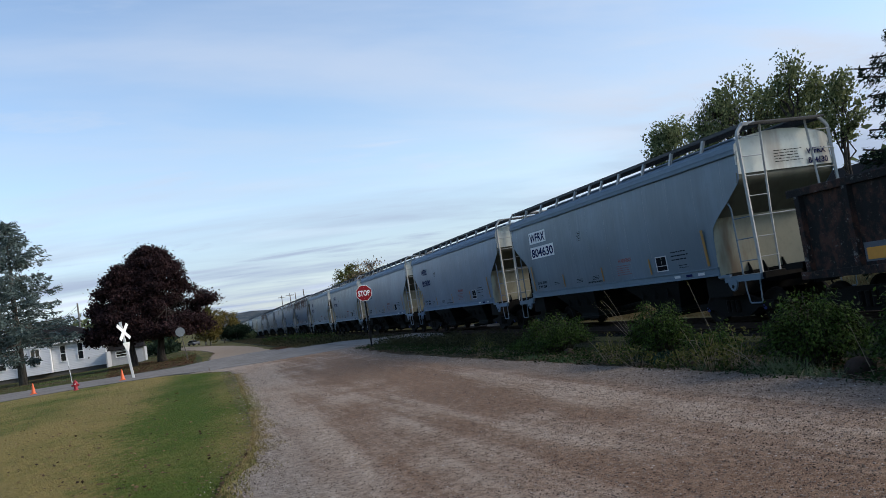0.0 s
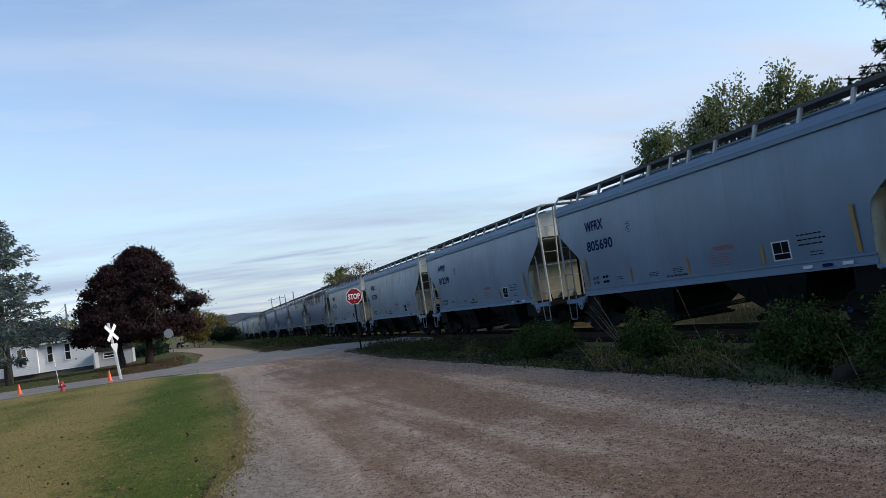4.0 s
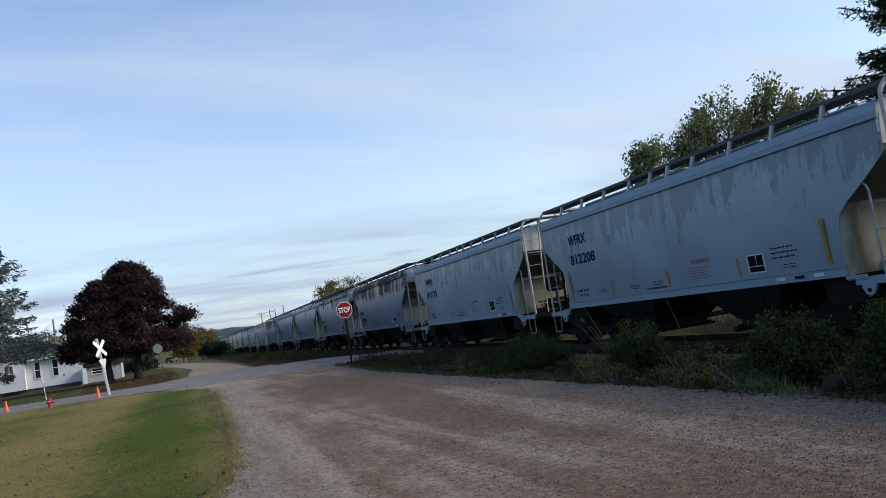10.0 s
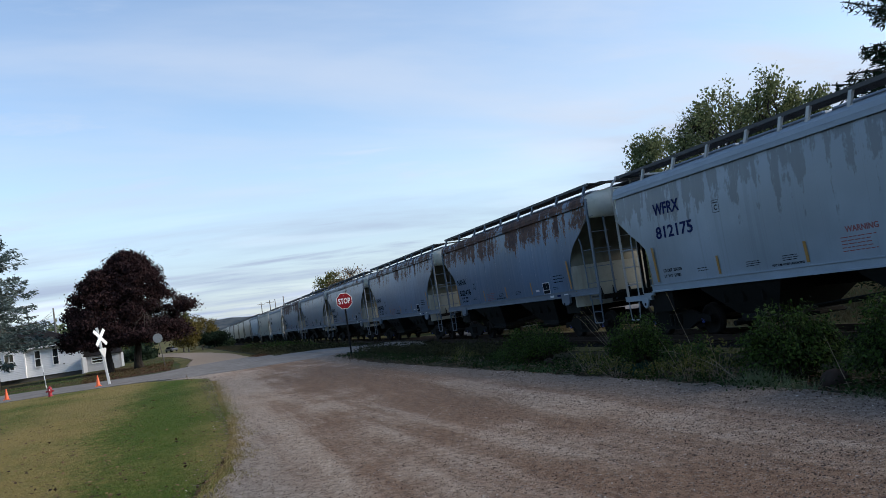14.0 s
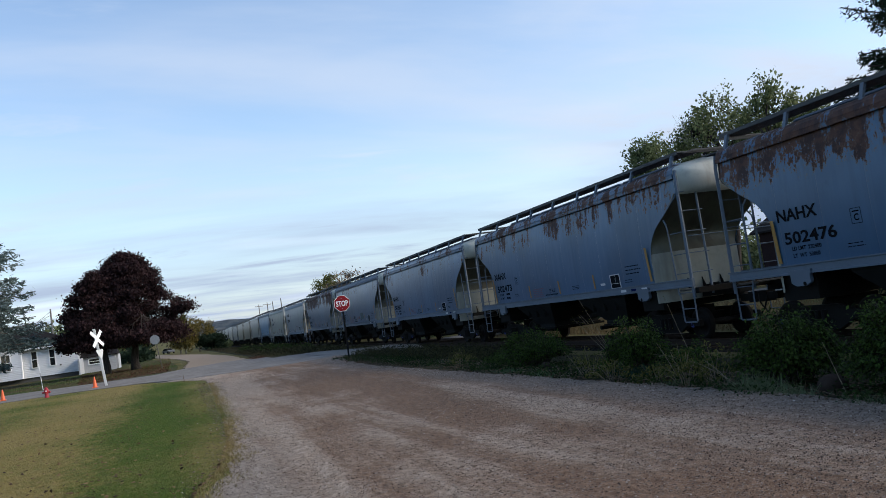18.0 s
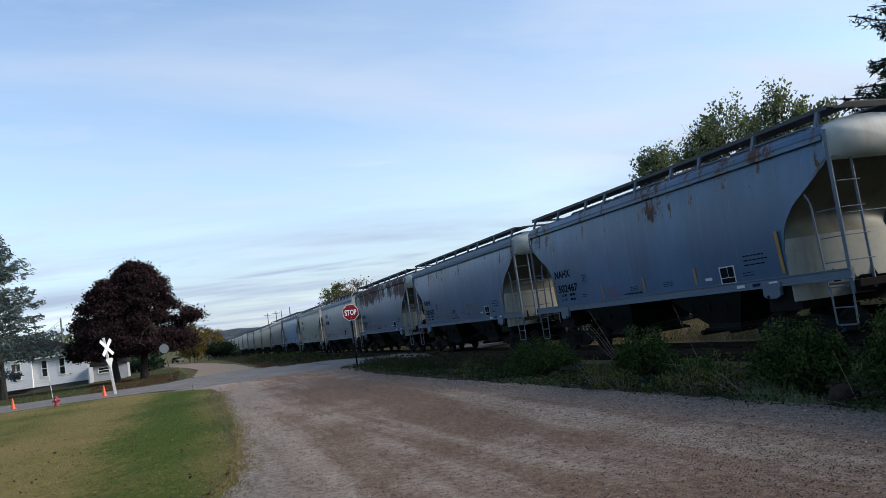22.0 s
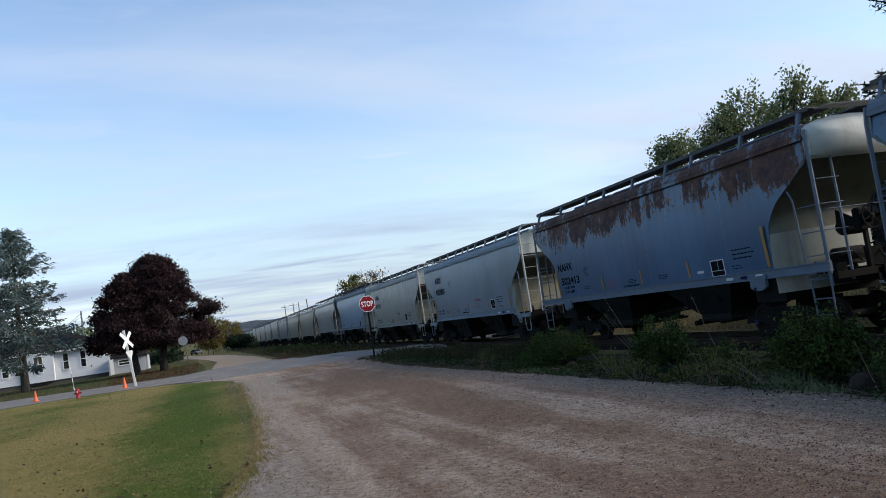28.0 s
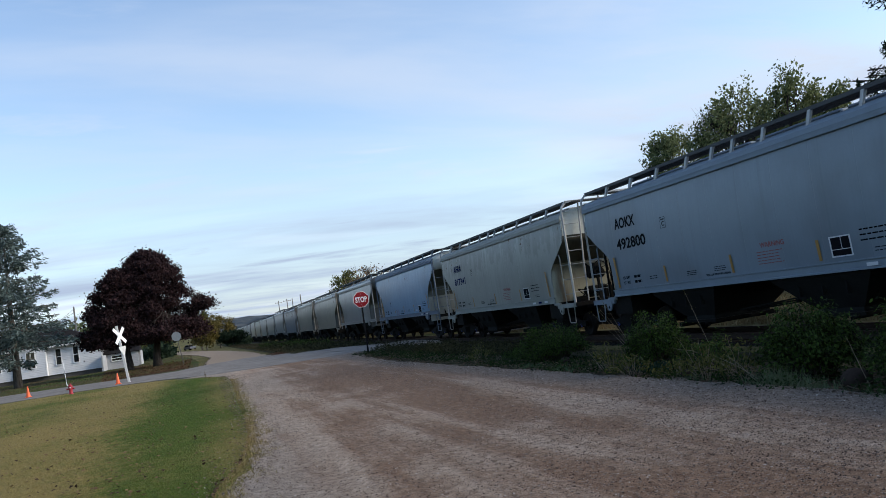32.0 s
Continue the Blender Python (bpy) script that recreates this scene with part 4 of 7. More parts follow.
STRIPE = Mesh().box(-0.045, 0.045, -0.004, 0.0, 0.0, 0.50).data("reflector", REFLECTOR)
LONG_STRIPE = Mesh().box(-0.055, 0.055, -0.004, 0.0, 0.0, 1.05).data("reflector", REFLECTOR)


def decal(name, me, material, car, x, z, dz=0.0, label=""):
    """Sets flat lettering on the side sheet, following its barrel shape."""
    y = -side_y(z) - 0.004
    slope = math.degrees(math.atan((side_y(z + 0.1) - side_y(z - 0.1)) / 0.2))
    ob = part(name, me, None, car, label, at=pose(x, y, z + dz, slope, 0, 0))
    return paint_over(ob, material)


def bars_mesh(w, rows, h=0.035, gap=0.03, seed=0):
    """Small print too far to read: rows of short bars."""
    rnd = random.Random(seed)
    m = Mesh()
    for r in range(rows):
        x = 0.0
        z = -r * (h + gap)
        end = w * rnd.uniform(0.75, 1.0)
        while x < end:
            l = rnd.uniform(0.08, 0.20)
            m.box(x, min(end, x + l), -0.002, 0.0, z, z + h)
            x += l + 0.03
    return m.data("small_print", None)


PRINT = [bars_mesh(0.62, 3, 0.018, 0.035, 1), bars_mesh(0.95, 5, 0.020, 0.055, 2), bars_mesh(0.5, 2, 0.020, 0.05, 3), bars_mesh(0.95, 3, 0.032, 0.085, 4)]
WARN = text_mesh("WARNING", 0.18)
VENT = text_mesh("VENT CAR WHEN UNLOADING", 0.075)
LIMITS = {"804630": ("233400", "52500"), "812299": ("233900", "52100"), "812208": ("234100", "51900"), "812175": ("234100", "51900"),
          "502476": ("232400", "53860"), "502413": ("232600", "53200")}
DIGIT_BARS = bars_mesh(0.46, 1, 0.085, 0.0, 5)
SCRAWL = bars_mesh(0.62, 3, 0.045, 0.022, 7)
FADED = Mesh().box(0, 1.0, -0.002, 0, 0, 0.46).data("faded_patch", None)
STICKER = Mesh().box(0, 0.30, -0.003, 0, 0, 0.075).data("sticker", None)
PLATE_C = text_mesh("C", 0.2)
FRAME_C = Mesh().box(-0.14, 0.14, -0.002, 0, -0.17, -0.158).box(-0.14, 0.14, -0.002, 0, 0.158, 0.17).box(-0.14, -0.13, -0.002, 0, -0.158, 0.158).box(0.13, 0.14, -0.002, 0, -0.158, 0.158).box(-0.09, 0.09, -0.002, 0, 0.085, 0.115).data("frame", None)
ACI = Mesh().box(-0.31, 0.31, -0.002, 0, -0.24, 0.24).data("panel_border", None)
ACI_IN = Mesh().box(-0.27, 0.02, -0.003, -0.001, -0.06, 0.21).box(0.035, 0.27, -0.003, -0.001, -0.06, 0.21).box(-0.27, 0.27, -0.003, -0.001, -0.21, -0.075).data("panel", None)


POSTS = (-6.42, -4.82, -3.25, -1.66, -0.45, 0.45, 1.66, 3.25, 4.82, 6.42)
POSTS_ROUND = (-7.72, -5.57, -3.34, -1.98, 0.0, 1.98, 3.34, 5.57, 7.72)
LOW = ("bolster", "coupler", "air_hose", "stirrup")


def hopper_car(kind, paint, trim, end_mat, lower_mat, label, marks=None, near=True, blue=True, boxed=False, brake=False, rusty=False):
    """One covered hopper; its origin is on the ground at the middle of the car."""
    H = MESHES[kind]
    car = thing("hopper_car", label, "hopper car", group="covered hopper cars of the train")

    dz = 0.16 if kind == "round" else 0.0
    bars = trim if kind == "round" or not near else LADDER

    def P(name, key, material, at=None, parent=None, lab=""):
        if dz and parent is None and key not in LOW:
            at = pose(0, 0, dz) @ (at or Matrix())
        return paint_over(part(name, H[key], None, parent or car, lab, at=at), material)

    for e in (1, -1):
        P("side_panel", "side_panel", paint, flip(e))
    P("roof", "roof", paint if rusty else trim)
    for e in (1, -1):
        f = flip(e)
        P("end_sheet", "end_sheet", end_mat, f, lab="pale end sheet")
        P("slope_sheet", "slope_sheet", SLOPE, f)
        P("bulkhead", "bulkhead", lower_mat, f, lab="cream bulkhead with rust runs")
        P("side_sill", "side_sill", trim, f)
        P("running_board", "running_board", GRATING, f, lab="galvanised grating walkway")
        P("end_platform", "end_platform", BLACK_IRON, f)
        P("coupler", "coupler", BLACK_IRON, f)
        for s in (1, -1):
            g = f @ Matrix.Diagonal((1, s, 1, 1))
            P("ladder_stile", "stile", bars, g)
            P("ladder_stile", "stile_in", bars, g)
            P("sill_step", "sill_step", trim, g)
            if near:
                for z in H["rungs"]:
                    P("rung", "rung", bars, g @ pose(0, 0, z))
                P("side_ladder", "side_ladder", trim, g)
                P("stirrup", "stirrup", trim, g)
                P("pad_hole", "pad_hole", BLACK_IRON, g)
        if near:
            P("grab_bar", "grab_bar", LADDER if kind == "angular" else trim, f)
            P("end_grating", "end_grating", GRATING, f)
            for y in (-0.78, -0.28, 0.38):
                P("gusset", "gusset", BLACK_IRON, f @ pose(0, y, 0))
            if kind == "angular":
                P("end_rail", "end_rail", LADDER, f)
                if e < 0:
                    P("slope_post", "slope_post", BLACK_IRON, f)
            else:
                P("end_plate", "end_plate", end_mat, f, lab="pale plate at the ladder's head")
            P("end_walk", "end_walk", GRATING, f)
            P("air_hose", "air_hose", BLACK_IRON, f)
    for x in (-4.9, -1.65, 1.65, 4.9):
        P("hatch", "hatch", trim, pose(x, 0, 0))
    for x in (-2.75, 2.75):
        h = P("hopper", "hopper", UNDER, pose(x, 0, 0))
        if near:
            P("gate", "gate", BLACK_IRON, parent=h)
    P("center_sill", "center_sill", BLACK_IRON)
    if near:
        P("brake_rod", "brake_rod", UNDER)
    for e in (1, -1):
        for x in (POSTS if kind == "angular" else POSTS_ROUND):
            P("board_post", "board_post", LADDER if kind == "angular" and near else trim, flip(e) @ pose(x, 0, 0))
    if brake and near:
        P("brake_wheel", "brake_wheel", BLACK_IRON)
        P("air_tank", "air_tank", BLACK_IRON)
    wheels = []
    for x in (-6.25, 6.25) if kind == "angular" else (-5.87, 5.87):
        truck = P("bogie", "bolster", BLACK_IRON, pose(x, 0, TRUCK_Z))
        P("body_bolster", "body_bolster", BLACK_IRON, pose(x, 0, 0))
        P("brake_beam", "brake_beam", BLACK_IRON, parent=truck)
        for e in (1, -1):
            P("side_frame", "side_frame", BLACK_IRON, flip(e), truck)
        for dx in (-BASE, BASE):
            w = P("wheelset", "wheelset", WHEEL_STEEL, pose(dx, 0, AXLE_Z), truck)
            wheels.append((w, dx))
            if near:
                P("axle_cap", "axle_cap", HOSE_BLUE, pose(dx, 0, AXLE_Z), truck)
    if near:
        rd = kind == "round"
        for x in (-2.65, -0.02, 2.65) if rd else (-3.27, -0.1, 3.06):
            part("reflector", STRIPE, None, car, at=pose(x, -1.577, 1.36 + dz, 4, 0, 0))
        for x in (-6.27, 6.12) if rd else (-6.15, 6.08):
            part("reflector", LONG_STRIPE, None, car, at=pose(x, -1.582, 1.36 + dz, 4, 0, 0))
        ink = LETTER_BLUE if blue else LETTER_BLACK
        warn = LETTER_RED
        put = lambda n, me, mt, x, z: decal(n, me, mt, car, x, z, dz)
        known = LIMITS.get(marks[1]) if marks else None
        for k, (words, z) in enumerate((("LD LMT", 1.62), ("LT  WT", 1.45))):
            line = text_mesh(words + ("  " + known[k] if known else ""), 0.13)
            for one in characters(line, "stencil_letter"):
                put("stencil_letter", one, LETTER_BLACK, -5.83, z)
            if not known:
                put("stencil_bar", DIGIT_BARS, LETTER_BLACK, -5.13, z)
        if marks and marks[1] == "502472":
            put("faded_patch", FADED, FADED_GREEN, 1.25, 1.55)
            put("scrawl", SCRAWL, LETTER_BLACK, -1.25, 1.78)
            put("scrawl", SCRAWL, LETTER_RED, 0.35, 1.72)
        cx, cz = (-3.84, 2.16) if rd else (-1.46, 3.17) if boxed else (-2.99, 3.17)
        put("plate_mark", FRAME_C, LETTER_BLACK, cx, cz)
        put("plate_letter", PLATE_C, LETTER_BLACK, cx - 0.07, cz - 0.10)
        if rd:
            put("small_print", PRINT[1], LETTER_RED, -2.35, 1.66)
        else:
            put("warning_word", WARN, warn, 1.12, 1.90)
            put("small_print", PRINT[1], warn, 0.95, 1.78)
        put("vent_notice", VENT, LETTER_BLACK, -1.3, 1.36)
        put("small_print", PRINT[0], LETTER_BLACK, -0.9, 1.58)
        put("small_print", PRINT[0], LETTER_BLACK, 1.0 if rd else -2.2, 1.56)
        put("small_print", PRINT[2], LETTER_BLACK, -4.2, 1.58)
        px, pz = (4.02, 1.52) if rd else (3.72, 1.64)
        put("inspection_panel", ACI, WHITE_DECAL, px, pz)
        put("inspection_field", ACI_IN, LETTER_BLACK, px, pz)
        put("small_print", PRINT[3], LETTER_BLACK, 4.75 if rd else 4.30, 1.92)
        put("small_print", PRINT[2], LETTER_BLACK, 4.62, 1.50)
        if rd:
            put("sticker", STICKER, WHITE_DECAL, 3.05, 1.44)
        for x, mt in ((4.4, WHITE_DECAL), (5.0, LETTER_BLUE), (5.6, WHITE_DECAL)):
            paint_over(part("sticker", STICKER, None, car, at=pose(x, -1.648, 1.13 + dz)), mt)
        if marks:
            letters, number = marks
            lines = ((-6.12, 2.34, 1.25), (-5.99, 1.79, 1.57)) if rd else ((-5.95, 3.42, 1.50), (-5.92, 2.78, 2.12)) if boxed else ((-5.87, 3.34, 1.30), (-5.87, 2.64, 1.80))
            for words, (x, zz, w), nm in ((letters, lines[0], "reporting_letter"), (number, lines[1], "reporting_digit")):
                me = text_mesh(words, 0.60)
                lo, hi = min(v.co.x for v in me.vertices), max(v.co.x for v in me.vertices)
                top = max(v.co.z for v in me.vertices)
                me.transform(Matrix.Diagonal((w / (hi - lo), 1, (0.28 if rd else 0.35) / top, 1)) @ Matrix.Translation((-lo, 0, 0)))
                if boxed:
                    put("stencil_panel", Mesh().box(-0.08, w + 0.08, -0.001, 0.0, -0.07, 0.42).data("stencil_panel", None), STENCIL_WHITE, x, zz)
                for one in characters(me, nm):
                    ob = put(nm, one, ink, x, zz)
                    ob.matrix_basis = ob.matrix_basis @ pose(0, -0.004, 0)
            for words, zz in ((letters, 3.98), (number, 3.72)):
                me = text_mesh(words, 0.22)
                me.transform(Matrix.Rotation(radians(90), 4, "Z"))
                xe = 8.0 if not rd else 8.2
                paint_over(part("end_mark", me, None, car, at=pose(xe, 0.75, zz + dz)), ink)
            if not rd:
                paint_over(part("small_print", PRINT[1], None, car, at=pose(8.0, -0.35, 4.15, 0, 0, 90)), LETTER_BLACK)
    return car, wheels


def peeling_paint():
    """Old black paint that flakes off in patches, with red-brown rust and pale primer under it."""
    m = Mat("gondola_peeling_paint", 0.8, 0, 0.2)
    a = m.noise(2.2, 6, 0.7, m.coords((1, 1, 0.7)))
    b = m.noise(9.0, 6, 0.75)
    c = m.mix(m.step(a, 0.46, 0.62), (0.012, 0.011, 0.011), (0.060, 0.028, 0.020))
    c = m.mix(m.math("MULTIPLY", m.step(b, 0.58, 0.66), 0.6), c, (0.11, 0.075, 0.055))
    c = m.mix(m.math("MULTIPLY", m.step(m.noise(4.0, 5, 0.7), 0.60, 0.68), 0.6), c, (0.20, 0.20, 0.20))
    m.color(c)
    m.bump(m.math("ADD", a, b), 0.6, 0.02)
    return m.m


def gondola():
    """The old gondola ahead of the hoppers."""
    rusty = peeling_paint()
    car = thing("gondola_car", "old black gondola car with peeling rusty sides", "gondola car")
    for e in (1, -1):
        f = flip(e)
        part("side_panel", outward(Mesh().box(-7.6, 7.6, -1.50, -1.46, 0.80, 2.75).data("side_panel", rusty)), None, car, at=f)
        part("top_chord", outward(Mesh().bevel_box(-7.75, 7.75, -1.60, -1.42, 2.72, 2.90, 0.02).data("top_chord", rusty)), None, car, at=f)
        part("side_sill", outward(Mesh().box(-7.7, 7.7, -1.60, -1.44, 0.72, 0.90).data("side_sill", rusty)), None, car, at=f)
        post = outward(Mesh().prism([(-0.11, -1.50), (-0.07, -1.62), (0.07, -1.62), (0.11, -1.50)], "z", 0.9, 2.72).data("side_post", rusty))
        for i in range(11):
            part("side_post", post, None, car, at=f @ pose(-7.4 + i * 1.48, 0, 0))
        part("end_wall", outward(Mesh().box(7.55, 7.65, -1.46, 1.46, 0.80, 2.85).data("end_wall", rusty)), None, car, at=f)
        part("end_platform", Mesh().box(7.7, 8.3, -1.5, 1.5, 1.0, 1.15), BLACK_IRON, car, at=f)
        part("coupler", MESHES["angular"]["coupler"], None, car, at=f)
        lad = Mesh()
        for k in range(5):
            lad.tube([(7.72, -1.52, 1.2 + 0.36 * k), (7.72, -1.05, 1.2 + 0.36 * k)], 0.015, 5)
        lad.tube([(7.7, -1.5, 1.0), (7.7, -1.5, 2.8)], 0.025, 5).tube([(7.7, -1.05, 1.0), (7.7, -1.05, 2.8)], 0.025, 5)
        part("ladder", lad, rusty, car, at=f)
    part("floor", Mesh().box(-7.6, 7.6, -1.46, 1.46, 1.05, 1.15), rusty, car)
    part("center_sill", MESHES["angular"]["center_sill"], None, car)
    patch = Mesh().box(-5.78, -4.95, -1.506, -1.502, 0.98, 1.40).data("panel_border", plain("chalk_blue_patch", (0.10, 0.11, 0.13), 0.8, vary=0.6))
    part("patch_panel", patch, None, car, "chalky blue-grey patch panel")
    part("orange_panel", Mesh().box(-5.72, -5.05, -1.51, -1.506, 1.02, 1.28), plain("orange_panel_paint", (0.62, 0.26, 0.03), 0.6), car, "orange painted panel")
    wheels = []
    H = MESHES["angular"]
    for x in (-6.3, 6.3):
        truck = part("bogie", H["bolster"], None, car, at=pose(x, 0, TRUCK_Z))
        for e in (1, -1):
            part("side_frame", H["side_frame"], None, truck, at=flip(e))
        for dx in (-BASE, BASE):
            wheels.append((part("wheelset", H["wheelset"], None, truck, at=pose(dx, 0, AXLE_Z)), dx))
    return car, wheels


def build_train():
    """The cars in order; each entry: the car, its wheelsets, the place of its middle at the start."""
    wf = "light grey covered hopper car with blue reporting marks"
    spec = [
        ("angular", (0.104, 0.145, 0.186), 0.15, 0.0, ("WFRX", "804630"), True, True, "grey covered hopper car with black marks on white stencil panels"),
        ("angular", (0.118, 0.164, 0.228), 0.10, 0.0, ("WFRX", "805690"), True, False, wf),
        ("angular", (0.150, 0.194, 0.256), 0.12, 0.0, ("WFRX", "812299"), True, False, wf),
        ("angular", (0.195, 0.236, 0.285), 0.75, 0.0, ("WFRX", "812208"), True, False, "light grey covered hopper car with dark rain streaks"),
        ("angular", (0.219, 0.249, 0.292), 0.95, 0.0, ("WFRX", "812175"), True, False, "light grey covered hopper car with heavy dark streaks"),
        ("round", (0.033, 0.086, 0.168), 0.2, 1.38, ("NAHX", "502476"), False, False, "blue-grey covered hopper car with rust along its top"),
        ("round", (0.033, 0.086, 0.168), 0.15, 0.85, ("NAHX", "502473"), False, False, "blue-grey covered hopper car with rust spots"),
        ("round", (0.033, 0.086, 0.168), 0.15, 0.55, ("NAHX", "502467"), False, False, "blue-grey covered hopper car with slight rust"),
        ("round", (0.033, 0.086, 0.168), 0.10, 0.48, ("NAHX", "502472"), False, False, "blue-grey covered hopper car with faded sides"),
        ("round", (0.033, 0.086, 0.168), 0.15, 1.48, ("NAHX", "502413"), False, False, "blue-grey covered hopper car with broad rust patches"),
        ("angular", (0.150, 0.176, 0.208), 0.05, 0.0, ("AOKX", "492800"), False, False, "clean light grey covered hopper car with black marks"),
        ("angular", (0.225, 0.215, 0.190), 0.45, 0.1, ("AFRA", "817341"), True, False, "tan-grey weathered covered hopper car"),
        ("round", (0.095, 0.190, 0.300), 0.1, 0.1, None, False, False, "blue covered hopper car"),
    ]
    out = [(*gondola(), CAR0_X + 8.95 + 8.35)]
    far = [car_paint("far_paint_a", (0.130, 0.152, 0.175), 0.5, 0, seed=21), car_paint("far_paint_b", (0.075, 0.105, 0.15), 0.2, 0.6, seed=22),
           car_paint("far_paint_c", (0.165, 0.162, 0.145), 0.4, 0.2, seed=23), car_paint("far_paint_d", (0.15, 0.17, 0.19), 0.8, 0, seed=24)]
    for i in range(30):
        if i < len(spec):
            kind, base, streak, rust, marks, blue, boxed, label = spec[i]
            base = (base[0] * 0.91, base[1], base[2] * 1.05) if kind == "angular" else (base[0] * 0.98, base[1] * 1.06, base[2] * 1.06)
            paint = car_paint("car_paint_%s" % "abcdefghijklmnop"[i], base, streak, rust, 0.2, 3.0 + 1.7 * i, (0.34, 0.48) if kind == "angular" else (0.32, 0.44))
            trim = plain("car_trim_%s" % "abcdefghijklmnop"[i], tuple(x * 1.05 for x in base) if kind == "angular" else (0.082, 0.112, 0.155), 0.6, vary=0.3, scale=2)
            car, wheels = hopper_car(kind, paint, trim, ENDS[0 if kind == "angular" else 2], ENDS[1] if kind == "angular" else LOWER_ROUND, label, marks, True, blue, boxed, i in (3, 4, 9, 11), rust > 0.5)
        else:
            kind = "round" if i % 4 == 1 else "angular"
            paint = far[(i * 7 + i // 3) % 4]
            car, wheels = hopper_car(kind, paint, paint, END_SHADED, END_SHADED, "weathered grey covered hopper car far down the train", near=False)
        out.append((car, wheels, CAR0_X - CAR_L * i))
    return out


TRAIN = build_train()


# ---------------------------------------------------------------- plants
def leaf_mesh(name, pts, length, width, rng, material, lean=None, fold=0.25, flat=False, level=0.0):
    """One small folded leaf at every point of pts, turned at random, all in one mesh."""
    pts = np.asarray(pts, float)
    n = len(pts)
    d = rng.normal(size=(n, 3))
    if lean is not None:
        d = d * 0.7 + np.asarray(lean)
    d /= np.linalg.norm(d, axis=1)[:, None] + 1e-9
    if flat:                   # lying leaves
        d[:, 2] *= 0.15
        d /= np.linalg.norm(d, axis=1)[:, None] + 1e-9
    s = np.cross(d, rng.normal(size=(n, 3)) * (0.25 if flat else 1.0) + (np.array([0, 0, 1.0]) if flat else 0.0))
    if level:                  # blades turned to the sky
        s = np.cross(d, rng.normal(size=(n, 3)) * (1 - level) + np.array([0, 0, 1.0]))
    s /= np.linalg.norm(s, axis=1)[:, None] + 1e-9
    u = np.cross(d, s)
    k = rng.uniform(0.65, 1.35, size=(n, 1))
    l, w = length * k / 2, width * k / 2
    v = np.stack([pts - d * l, pts + s * w + u * w * fold, pts + d * l, pts - s * w + u * w * fold], 1).reshape(-1, 3)
    f = np.arange(4 * n).reshape(-1, 4)
    me = bpy.data.meshes.new(name)
    me.from_pydata(v.tolist(), [], f.tolist())
    me.materials.append(material)
    me.update()
    return me


def limb_points(a, b, sag, rng, n=6, wob=0.06):
    """A wavy line from a to b that bows upwards by sag."""
    a, b = np.asarray(a, float), np.asarray(b, float)
    L = np.linalg.norm(b - a)
    out = []
    for i in range(n + 1):
        s = i / n
        p = a + (b - a) * s + np.array([0, 0, sag * math.sin(math.pi * s)])
        if 0 < i < n:
            p = p + rng.normal(size=3) * wob * L * 0.4
        out.append(tuple(p))
    return out


